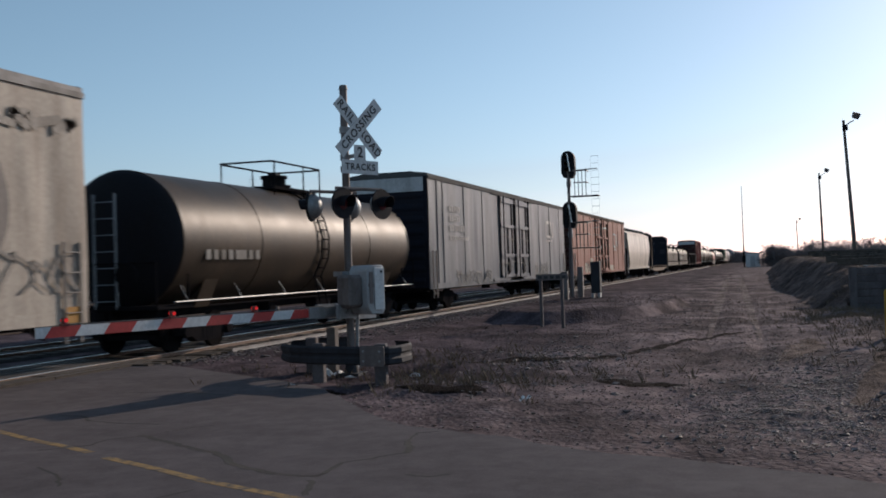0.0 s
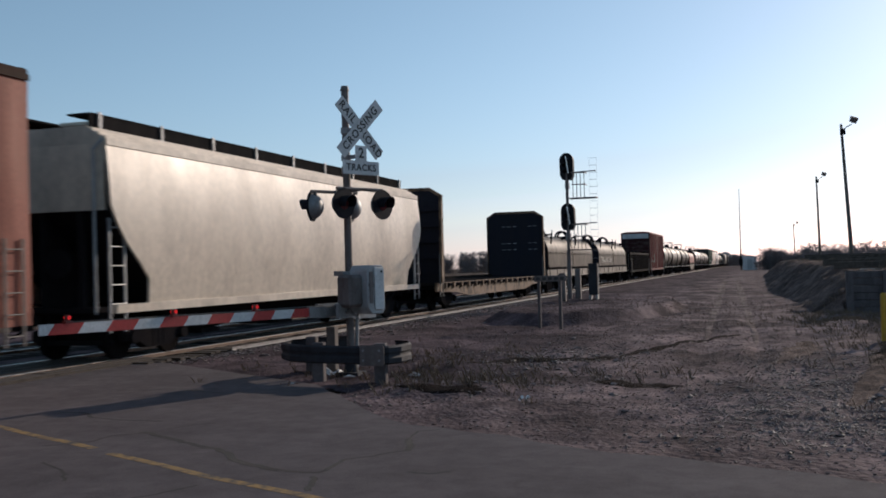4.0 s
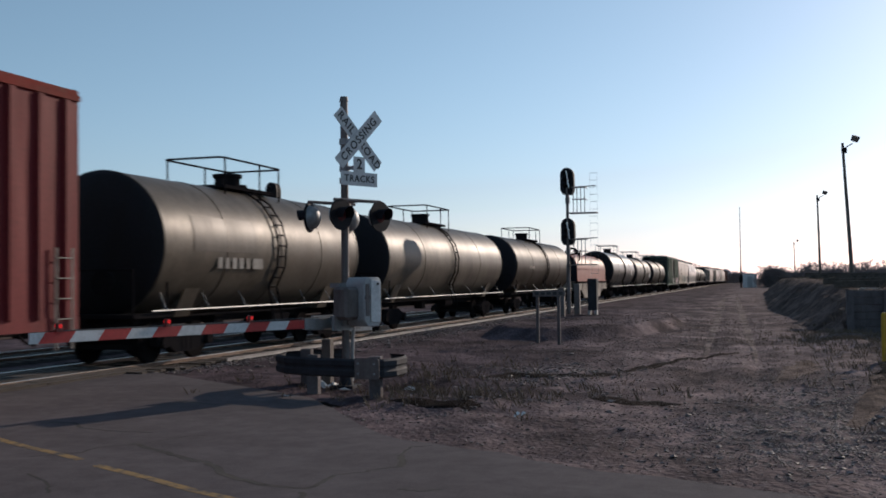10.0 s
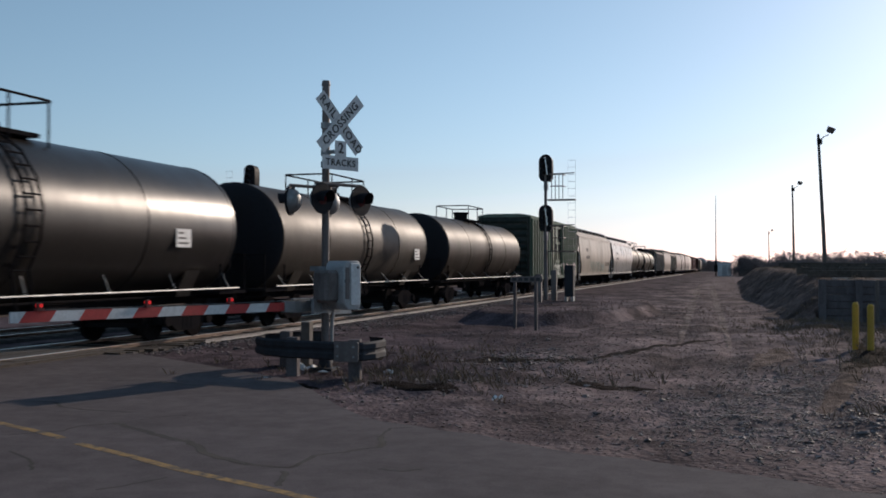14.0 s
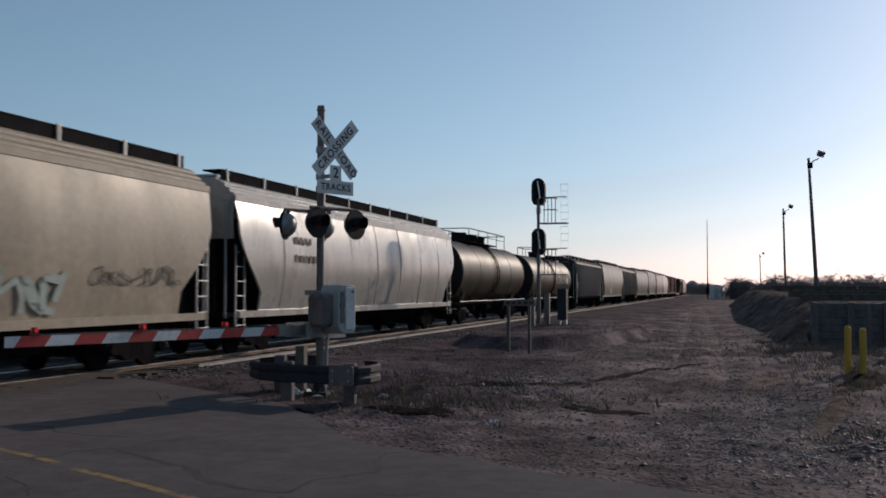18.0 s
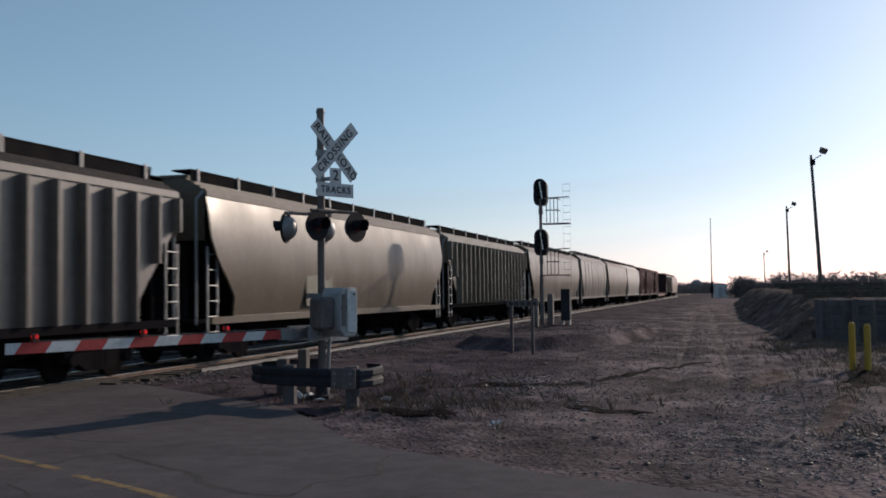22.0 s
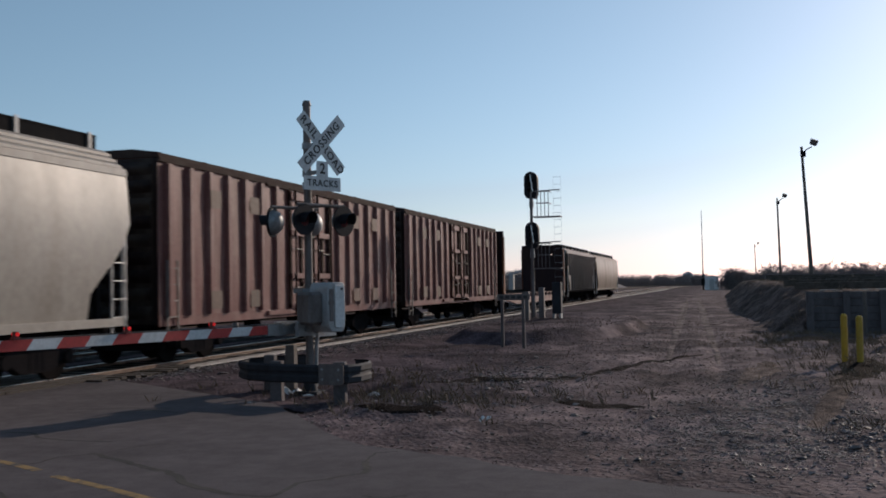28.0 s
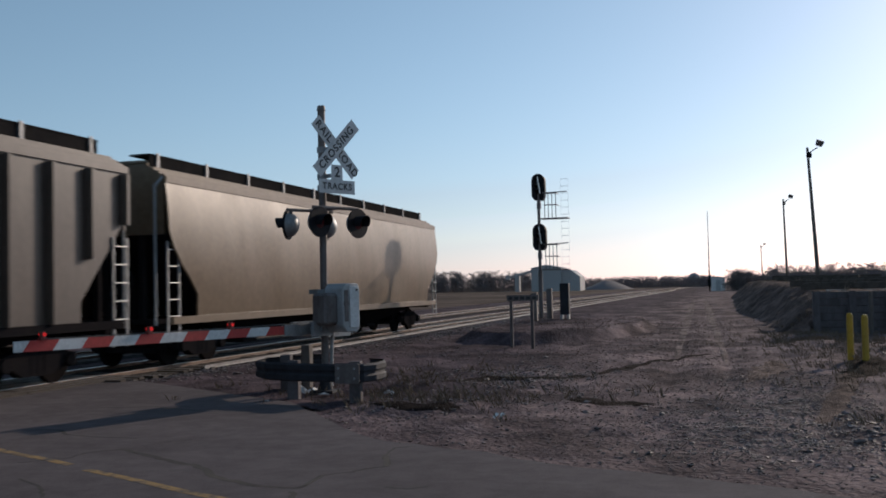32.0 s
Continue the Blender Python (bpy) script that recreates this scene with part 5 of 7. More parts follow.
def flasher(x, y, back):
    m = FACE @ pose(x, y, 2.85) @ pose(0, 0, 0, 0, 0, 212 if back else 8)
    s = Shape().cyl((0, -0.012, 0), (0, 0.012, 0), 0.255, 28)
    f = part("flasher", s, M["disc_black"], sig, "round black flasher background", m=m)
    part("lamp_housing", Shape().hull(*dome(0.21, 0.012, 0.18)), M["galv"], f, "dull silver domed lamp housing", angle=60)
    part("lens", Shape().cyl((0, -0.04, 0), (0, -0.012, 0), 0.05, 18, 0.105), M["glass_dark"], f, "dark red lens")
    v, fc = [], []
    n = 16
    for k, (rr, yy) in enumerate(((0.115, -0.01), (0.12, -0.21))):
        for i in range(n + 1):
            a = radians(-25 + 230 * i / n)
            d = 0.0 if k == 0 else 0.09 * (1 - math.sin(a)) / 2
            v += [(rr * math.cos(a), yy + d, rr * math.sin(a)), ((rr + 0.008) * math.cos(a), yy + d, (rr + 0.008) * math.sin(a))]
    st = 2 * (n + 1)
    for i in range(n):
        fc += [(2 * i, 2 * i + 2, st + 2 * i + 2, st + 2 * i), (2 * i + 1, st + 2 * i + 1, st + 2 * i + 3, 2 * i + 3), (st + 2 * i, st + 2 * i + 2, st + 2 * i + 3, st + 2 * i + 1)]
    part("visor", Shape().hull(v, fc), M["disc_black"], f)


for x in (-0.42, 0.42):
    flasher(x, -0.42, False)
    flasher(x, 0.42, True)
part("motor_case", Shape().box(-0.36, -0.06, -0.46, -0.08, 1.14, 1.68), M["mast_grey"], sig, "dull weathered motor case", m=FACE, bevel=0.05)
s = Shape().prism([(-0.10, 1.14), (-0.02, 1.02), (0.22, 1.02), (0.27, 1.10), (0.27, 1.78), (0.22, 1.83), (-0.04, 1.83), (-0.10, 1.74)], "y", -0.60, -0.12)
box = part("gate_mechanism", s, M["alu"], sig, "pale grey gate mechanism housing", m=FACE, bevel=0.015)
part("housing_door", Shape().prism([(0.03, 1.10), (0.20, 1.08), (0.24, 1.13), (0.24, 1.74), (0.20, 1.79), (0.03, 1.79)], "y", -0.625, -0.598), M["white"], box, "paler housing door", bevel=0.008)
part("crank_shaft", Shape().cyl((-0.04, -0.63, 1.5), (-0.04, -0.59, 1.5), 0.05, 12).box(-0.075, -0.005, -0.622, -0.605, 1.2, 1.72), M["mast_grey"], box, "dark crank on the housing")
part("door_bolt", Shape().cyl((0.17, -0.64, 1.72), (0.17, -0.62, 1.72), 0.02, 8), M["blackp"], box)
part("junction_box", Shape().box(0.27, 0.37, -0.45, -0.2, 1.2, 1.6), M["galv"], box, bevel=0.01)
s = Shape().tube([(0.1, -0.1, 1.06), (0.1, -0.06, 0.8), (0.1, -0.03, 0.1)], 0.032, 8)
part("cable_conduit", s, M["galv"], sig, m=FACE)
for z in (1.12, 1.66):
    part("mounting_strap", Shape().box(-0.25, 0.25, -0.14, 0.1, z, z + 0.08), M["galv"], sig, m=FACE)
ARM0, ARM1 = Vector((-6.95, 14.95, 1.08)), Vector((-8.52, 10.22, 1.10))
arm_len = (ARM1 - ARM0).length
arm_m = Matrix.Translation(ARM0 - Vector((SX, SY, 0))) @ (ARM1 - ARM0).to_track_quat("X", "Z").to_matrix().to_4x4()
s = Shape().box(-0.75, 0.35, -0.035, 0.035, -0.09, 0.09).box(-1.3, -0.6, -0.05, 0.05, -0.16, 0.16)
for x in (-0.55, -0.3):
    s.cyl((x, -0.3, 0), (x, 0.3, 0), 0.05, 8)
s.box(-0.75, -0.1, 0.2, 0.26, -0.12, 0.12).box(-0.75, -0.1, -0.26, -0.2, -0.12, 0.12)
arm = part("gate_arm", s, M["galv"], sig, "striped gate arm lowered across the road", m=arm_m)
n = int((arm_len - 0.3) / 0.40)
w = (arm_len - 0.3) / n
for i in range(n + 1):
    x0, x1 = 0.3 + i * w, 0.3 + (i + 1) * w
    lo0, hi0, lo1, hi1 = x0 + 0.05, x0 - 0.05, x1 + 0.05, x1 - 0.05
    if i == 0:
        lo0 = hi0 = 0.3
    if i == n:
        x1 = 0.3 + i * w + 0.16
        lo1 = hi1 = x1
    part("red_stripe" if (n - i) % 2 else "white_stripe", Shape().prism([(lo0, -0.068), (lo1, -0.068), (hi1, 0.068), (hi0, 0.068)], "y", -0.016, 0.016), M["redw"] if (n - i) % 2 else M["white"], arm)
for d in (0.24, 1.92, 3.47):
    x = arm_len - d
    lp = part("arm_lamp", Shape().box(-0.05, 0.05, -0.04, 0.04, 0.068, 0.10).cyl((0, 0, 0.10), (0, 0, 0.175), 0.038, 12), M["red_case"], arm, "small red gate arm lamp", m=pose(x, 0, 0))
    part("lit_lens", Shape().cyl((0, 0.036, 0.14), (0, 0.05, 0.14), 0.026, 14), M["arm_lamp"], lp)
    part("lit_lens", Shape().cyl((0, -0.036, 0.14), (0, -0.05, 0.14), 0.026, 14), M["arm_lamp"], lp)
part("arm_wire", Shape().tube([(0.0, 0.0, 0.10), (arm_len - 3.4, 0, 0.085), (arm_len - 0.3, 0, 0.08)], 0.008, 5), M["blackp"], arm)

# guard rail round the mast
path = [(-7.02, 16.3), (-7.52, 15.9), (-7.74, 15.4), (-7.62, 14.8), (-7.27, 14.4), (-6.82, 14.2), (-6.12, 14.05), (-5.66, 13.97), (-5.46, 14.02), (-5.36, 14.25), (-5.36, 14.7), (-5.5, 15.05), (-5.8, 15.2)]
gr = anchor("guard_rail", pose(0, 0, 0), "bent steel guard rail on timber posts round the mast", "guard rail")
prof = [(o, z - 0.06) for o, z in ((0.0, 0.36), (0.035, 0.385), (0.035, 0.455), (0.014, 0.485), (0.014, 0.515), (0.035, 0.545), (0.035, 0.615), (0.0, 0.645), (-0.006, 0.645), (0.025, 0.61), (0.025, 0.55), (0.004, 0.515), (0.004, 0.485), (0.025, 0.45), (0.025, 0.39), (-0.006, 0.36))]
v, f = [], []
for i, (x, y) in enumerate(path):
    a = Vector(path[max(0, i - 1)])
    b = Vector(path[min(len(path) - 1, i + 1)])
    d = (b - a).normalized()
    nn = Vector((d.y, -d.x))
    if nn.dot(Vector((x + 6.3, y - 15.0))) < 0:
        nn = -nn
    for o, z in prof:
        v.append((x + nn.x * o, y + nn.y * o, z))
k = len(prof)
for i in range(len(path) - 1):
    for j in range(k):
        f.append((i * k + j, i * k + (j + 1) % k, (i + 1) * k + (j + 1) % k, (i + 1) * k + j))
part("w_beam", Shape().hull(v, f), M["dull_beam"], gr, "dull galvanised corrugated beam", angle=20)
part("splice_plate", Shape().prism([(-0.16, -0.155), (0.24, -0.155), (0.27, -0.12), (0.27, 0.13), (0.24, 0.16), (-0.16, 0.16)], "y", -0.012, 0.0), M["mast_grey"], gr, "dull galvanised lap plate over the beam's end", m=pose(-5.74, 13.935, 0.445, 0, 0, -9))
for x in (-5.84, -5.56):
    for z in (0.37, 0.52):
        part("bolt", Shape().cyl((0, -0.015, 0), (0, 0.0, 0), 0.018, 8), M["galv"], gr, m=pose(x, 13.922 - 0.158 * (x + 5.74), z))
for x, y in ((-6.74, 14.3), (-5.62, 14.12), (-7.47, 15.6)):
    part("post", Shape().box(-0.09, 0.09, -0.09, 0.09, -0.1, 0.62), M["dark_timber"], gr, m=pose(x, y, 0, 0, 0, 8), bevel=0.01)
part("post", Shape().box(-0.08, 0.08, -0.08, 0.08, -0.1, 0.78), M["wood_post"], gr, m=pose(-7.15, 15.75, 0), bevel=0.01)

# ---- block signals ----
def block_signal(m, label):
    sg = anchor("railway_signal", m, label, "railway signal", "block signals")
    part("mast", Shape().cyl((0, 0, 0), (0, 0, 5.7), 0.065, 14).cyl((0, 0, 0), (0, 0, 2.4), 0.1, 12, 0.085).cyl((0, 0, 0), (0, 0, 0.3), 0.2, 12, 0.12), M["mast_grey"], sg, "weathered grey tube mast")
    for z in (5.98, 3.82):
        out = []
        for i in range(13):
            a = math.pi * i / 12
            out.append((0.29 * math.cos(a), z + 0.27 + 0.31 * math.sin(a)))
        out += [(-0.29, z - 0.38), (-0.19, z - 0.56), (0.19, z - 0.56), (0.29, z - 0.38)]
        hd = part("signal_head", Shape().prism(out, "y", -0.03, 0.0), M["disc_black"], sg, "black three-lamp signal head with rounded shield", m=pose(0, -0.02, 0))
        for k in (-1, 0, 1):
            v = Shape()
            zz = z + 0.02 + k * 0.27
            n = 12
            pts, fc = [], []
            for q, yy in enumerate((-0.03, -0.34)):
                for i in range(n + 1):
                    a = radians(-20 + 220 * i / n)
                    pts += [(0.11 * math.cos(a), yy, zz + 0.11 * math.sin(a)), (0.118 * math.cos(a), yy, zz + 0.118 * math.sin(a))]
            st = 2 * (n + 1)
            for i in range(n):
                fc += [(2 * i, 2 * i + 2, st + 2 * i + 2, st + 2 * i), (2 * i + 1, st + 2 * i + 1, st + 2 * i + 3, 2 * i + 3), (st + 2 * i, st + 2 * i + 2, st + 2 * i + 3, st + 2 * i + 1)]
            v.hull(pts, fc)
            part("visor", v, M["disc_black"], hd)
        part("lamp_case", Shape().prism([(x * 0.86, zz) for x, zz in out], "y", 0.0, 0.52), M["disc_black"], hd)
        # added bright strip: a glint drawn as geometry, no rim of the hood
        part("hood_rim", Shape().prism([(0.02, z + 0.42), (0.055, z + 0.42), (0.16, z - 0.32), (0.12, z - 0.32)], "y", -0.37, -0.35), M["sheen"], hd, "pale strip painted as the sun's glint on the hood")
        part("bracket", Shape().box(-0.07, 0.07, -0.02, 0.16, z - 0.75, z - 0.5).cyl((0, 0.05, z - 0.95), (0, 0.05, z - 0.7), 0.10, 10), M["galv"], sg, "pale steel head bracket")
    for z in (4.62, 2.42):
        p = Shape()
        p.box(0.1, 1.27, -0.25, 0.35, z - 0.04, z)
        part("platform", p, M["mast_grey"], sg, "steel grating platform")
        g = Shape()
        for x in (0.3, 0.46, 0.62, 0.78):
            g.tube([(x, -0.25, z), (x, -0.25, z + 1.05)], 0.017)
        for zz in (0.55, 1.05):
            g.tube([(0.25, -0.25, z + zz), (0.80, -0.25, z + zz), (0.80, 0.35, z + zz)], 0.02)
        g.tube([(0.2, -0.25, z + 1.07), (1.27, -0.25, z + 1.1)], 0.022)
        part("platform_railing", g, M["mast_grey"], sg)
    l = Shape()
    for x in (0.95, 1.27):
        l.tube([(x, 0.1, 0.4), (x, 0.1, 6.3)], 0.003, 4)
    for i in range(20):
        l.cyl((0.95, 0.1, 0.5 + i * 0.305), (1.27, 0.1, 0.5 + i * 0.305), 0.009, 4)
    part("ladder", l, M["galv"], sg, "thin steel ladder")
    return sg


block_signal(pose(-7.78, 42, 0.0), "tall two-headed railway signal with ladder and platforms beside the track")
far_sig = block_signal(pose(-21.6, 41.6, -0.3), "tall two-headed railway signal beyond the far track")
far_sig.matrix_basis = pose(-21.6, 41.6, -0.1) @ Matrix.Diagonal((-1, 1, 1, 1))
# relay case, posts and a small board at the signal's foot
rc = anchor("relay_case", pose(-6.35, 39.5, 0.2), "grey relay case on legs beside the signal", "relay case")
part("case", Shape().box(-0.18, 0.18, -0.2, 0.2, 0.35, 1.6), M["dull_beam"], rc, bevel=0.02)
for x in (-0.13, 0.13):
    part("leg", Shape().box(x - 0.04, x + 0.04, -0.2, 0.2, -0.3, 0.36), M["galv"], rc)
for x, y, h in ((-7.35, 38.2, 1.2), (-7.55, 39.0, 1.15), (-7.1, 40.2, 1.35)):
    thing("cable_post", Shape().box(-0.11, 0.11, -0.11, 0.11, -0.1, h), M["mast_grey"], "weathered grey square post at the signal's foot", "post", "cable posts", m=pose(x, y, 0.25), bevel=0.01)
sb = anchor("notice_board", pose(-5.7, 27.5, 0), "small weathered board on two thin posts beside the track", "notice board")
for x in (-0.3, 0.3):
    part("post", Shape().box(x - 0.04, x + 0.04, -0.04, 0.04, -0.1, 1.42), M["dark_timber"], sb)
part("board", Shape().box(-0.42, 0.5, -0.06, -0.035, 1.3, 1.47), M["mast_grey"], sb, "pale board with unreadable lettering")
for i in range(5):
    part("letter_bar", Shape().box(-0.36 + i * 0.17, -0.25 + i * 0.17, -0.066, -0.06, 1.34, 1.43), M["letter"], sb)

# ---- yard on the far side of the access track ----
def light_pole(x, y, h, lean, lamp_side, label, twin=False):
    p = anchor("light_pole", pose(x, y, 0, 0, lean, 0), label, "light pole", "yard light poles")
    part("pole", Shape().cyl((0, 0, -0.3), (0, 0, h), 0.17, 14, 0.09), M["wood_post"], p, "weathered timber pole")
    part("lamp_arm", Shape().tube([(0, 0, h - 0.5), (0.35 * lamp_side, -0.1, h - 0.25), (0.7 * lamp_side, -0.15, h - 0.1)], 0.04).box(-0.1, 0.25, -0.15, 0.15, h - 0.75, h - 0.35), M["steel_dark"], p)
    part("floodlight", Shape().prism([(-0.22, -0.2), (0.22, -0.2), (0.27, 0.22), (-0.27, 0.22)], "y", -0.15, 0.15), M["mast_grey"], p, "square floodlight", m=pose(0.85 * lamp_side, -0.15, h + 0.2, 25, 18, 20), bevel=0.03)
    return p


light_pole(6.42, 77, 11.45, -2.6, 1, "tall timber pole with a square floodlight, leaning slightly")
light_pole(6.86, 125, 11.5, -0.9, 1, "tall timber pole with a square floodlight behind the yard")
light_pole(8.5, 260, 10.7, -1.2, 1, "distant timber pole with lamps above the brush")
hut = anchor("equipment_hut", pose(-1.75, 200, 0), "small pale metal equipment hut beside the line", "hut")
part("hut_body", Shape().box(-1.3, 1.3, -1.2, 1.2, 0, 2.55), M["white"], hut, bevel=0.02)
part("roof", Shape().prism([(-1.45, 2.55), (1.45, 2.55), (1.45, 2.62), (0, 2.8), (-1.45, 2.62)], "y", -1.35, 1.35), M["alu"], hut)
part("door", Shape().box(-0.45, 0.45, -1.23, -1.2, 0.1, 2.1), M["alu"], hut)
ant = anchor("radio_mast", pose(-3.35, 199, 0), "thin radio aerial on a short dark post", "radio mast")
part("aerial", Shape().cyl((0, 0, 3), (0, 0, 15.5), 0.11, 8, 0.05), M["galv"], ant)
part("post", Shape().cyl((0, 0, 0), (0, 0, 4), 0.13, 10).box(-0.35, 0.35, -0.2, 0.2, 1.0, 2.2), M["steel_dark"], ant)
for x, y, h in ((2.28, 21.2, 1.0), (2.50, 20.7, 0.98)):
    b = anchor("bollard", pose(x, y, 0), "yellow-painted steel bollard standing in the dirt", "bollard", "yellow bollards")
    part("pipe", Shape().cyl((0, 0, -0.1), (0, 0, h), 0.064, 14), M["yellowp"], b)
    part("cap", Shape().cyl((0, 0, h), (0, 0, h + 0.04), 0.057, 12, 0.04), M["yellowp"], b, "domed cap")

# earth loading ramp with a timber-faced end
xs = steps((-0.6, 9.0, 90), (9.0, 40, 12))
ys = steps((30.0, 33.0, 20), (33.0, 33.2, 1), (33.2, 60, 220), (60, 135, 120))


def ramp_z(x, y):
    edge_x = max(1.2, 2.5 - 0.048 * (y - 33))
    t = min(1, max(0, (x - edge_x + 1.35 - 0.3 * noise.noise(Vector((y * 0.12, 0, 0)))) / 2.9))
    top = 1.2 + 0.017 * min(27, max(0, y - 33)) + 0.10 * noise.noise(Vector((x * 0.5, y * 0.25, 1))) + 0.03 * noise.noise(Vector((x * 1.5, y * 1.0, 2)))
    top += 0.05 * noise.noise(Vector((x * 2.2, y * 1.1, 6))) + 0.05 * noise.noise(Vector((x * 5, y * 3, 7)))
    t = min(1, max(0, t + 0.06 * noise.noise(Vector((x * 1.2, y * 0.7, 4))) + 0.05 * noise.noise(Vector((x * 3, y * 2, 8)))))
    end = min(1, max(0, (135 - y) / 12))
    if y < 33.15:
        end *= max(0, (y - 30.2) / 2.95) if x < 2.45 else 0.0
    return -0.15 + (top + 0.15) * t * t * (3 - 2 * t) * end


tagged(sheet("ramp_bank", xs, ys, ramp_z, M["bank_soil"]), "rough earth bank of a loading ramp with dry grass", "earth bank", kind="structure")
wall = anchor("timber_retaining_wall", pose(0, 0, 0), "dark timber retaining wall at the end of the earth bank", "retaining wall", kind="structure")
for i in range(6):
    part("timber", Shape().box(2.5, 4.75, 32.95, 33.2, 0.0 + i * 0.225, 0.215 + i * 0.225), M["dark_timber"], wall, bevel=0.012)
for x in (2.6, 3.65, 4.7):
    part("post", Shape().box(x - 0.1, x + 0.1, 32.75, 32.95, -0.1, 1.36), M["dark_timber"], wall)
for x, y in ((4.3, 27.5), (5.2, 27.0), (4.0, 31.5)):
    thing("fence_post", Shape().cyl((0, 0, -0.1), (0, 0, 1.35), 0.06, 10), M["wood_post"], "dark weathered post near the bollards", "post", "fence posts", m=pose(x, y, 0))
rnd = random.Random(4)
for i in range(7):
    y = 40 + i * 5 + rnd.uniform(-1, 1)
    x = 5.0 + rnd.uniform(-0.5, 2.5)
    thing("timber_baulk", Shape().box(-2.2, 2.2, -0.13, 0.13, 0, 0.26), M["tie"], "old grey timber baulk lying on the bank", "timber baulk", "timber baulks", m=pose(x, y, ramp_z(x, y) + 0.02, 0, 0, rnd.uniform(-25, 25)), bevel=0.015)

for y, x, w in ((34.6, 4.1, 1.2), (36.2, 4.4, 1.3), (38.4, 4.9, 1.5), (41.0, 5.0, 1.3)):
    z = max(ramp_z(x - w, y), ramp_z(x, y), ramp_z(x + w, y))
    thing("plank", Shape().box(-w, w, -0.1, 0.1, 0, 0.05), M["pale_plank"], "pale weathered plank lying on top of the bank", "plank", "planks on the bank", m=pose(x, y, z - 0.01, 0, 0, 6 * w - 8), bevel=0.008)

# ---- distance ----
def tree_mesh(name, trees, material, seed, haze=110):
    """Many bare trees in one mesh: tapered trunks, limbs and twigs."""
    r = random.Random(seed)
    v, f = [], []

    def stick(p, q, ra, rb):
        d = (q - p)
        u = d.orthogonal().normalized()
        w = d.normalized().cross(u)
        o = len(v)
        for c, rr in ((p, ra), (q, rb)):
            for a in (0, 2.09, 4.19):
                v.append(c + (u * math.cos(a) + w * math.sin(a)) * rr)
        f.extend(((o, o + 1, o + 4, o + 3), (o + 1, o + 2, o + 5, o + 4), (o + 2, o, o + 3, o + 5)))

    for x, y, h, wide, lim, tw in trees:
        base = Vector((x, y, -0.2))
        top = base + Vector((r.uniform(-0.1, 0.1) * h, r.uniform(-0.1, 0.1) * h, h * 0.9))
        th = 0.012 * h + 0.02
        stick(base, top, th, th * 0.25)
        for i in range(lim):
            t = r.uniform(0.12, 0.9)
            p = base.lerp(top, t)
            a = r.uniform(0, 6.283)
            ln = wide * h * r.uniform(0.3, 0.6) * (1.1 - t * 0.6)
            q = p + Vector((math.cos(a) * ln, math.sin(a) * ln, ln * r.uniform(0.3, 1.1)))
            stick(p, q, th * 0.7, th * 0.35)
            for k in range(tw):
                p2 = p.lerp(q, r.uniform(0.25, 1))
                a2 = r.uniform(0, 6.283)
                l2 = ln * r.uniform(0.3, 0.7)
                stick(p2, p2 + Vector((math.cos(a2) * l2, math.sin(a2) * l2, l2 * r.uniform(-0.1, 1.0))), th * 0.5, th * 0.25)
        for i in range(haze):
            a, t = r.uniform(0, 6.283), r.uniform(0.02, 0.95)
            rad = wide * h * 0.55 * math.sqrt(r.random()) * math.sqrt(max(0.05, 1 - (2 * t - 0.9) ** 2 * 0.7))
            c = base + Vector((math.cos(a) * rad, math.sin(a) * rad, h * t))
            o = len(v)
            k = h * 0.03
            for q in range(3):
                v.append(c + Vector((r.uniform(-1, 1), r.uniform(-1, 1), r.uniform(-1.4, 1.4))) * k)
            f.append((o, o + 1, o + 2))
    me = bpy.data.meshes.new(name)
    me.from_pydata(v, [], f)
    me.materials.append(material)
    return me


rnd = random.Random(31)
wood = []
for i in range(1500):
    t = rnd.random()
    x = -420 + 355 * t
    y = 330 + rnd.uniform(0, 30) + 0.0 * x
    big = rnd.random()
    h = (11.8 - 4.6 * t) * (0.6 + 0.5 * big)
    wood.append((x, y, h, 0.6, 10, 5))
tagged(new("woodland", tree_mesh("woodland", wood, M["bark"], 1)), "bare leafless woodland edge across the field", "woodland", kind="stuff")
wood = []
for i in range(420):
    x = -66 + rnd.random() ** 0.8 * 62
    y = 380 + rnd.uniform(0, 60)
    wood.append((x, y, rnd.uniform(3.0, 5.2), 0.7, 10, 5))
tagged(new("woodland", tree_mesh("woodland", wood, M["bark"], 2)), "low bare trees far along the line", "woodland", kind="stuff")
wood = []
for i in range(1000):
    x = 3.0 + rnd.random() * 80
    y = 195 + rnd.uniform(0, 25)
    wood.append((x, y, rnd.uniform(2.6, 3.9) + (1.4 if rnd.random() < 0.12 else 0), 0.9, 10, 5))
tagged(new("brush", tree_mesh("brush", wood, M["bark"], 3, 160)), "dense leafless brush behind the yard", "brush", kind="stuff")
bush = anchor("bush", pose(2.0, 196, 0), "dense rounded leafless bush beside the hut", "bush")
bt = [(rnd.gauss(0, 0.9), rnd.gauss(0, 0.9), rnd.uniform(2.6, 4.6), 0.7, 14, 7) for i in range(26)]
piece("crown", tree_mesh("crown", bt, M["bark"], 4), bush)
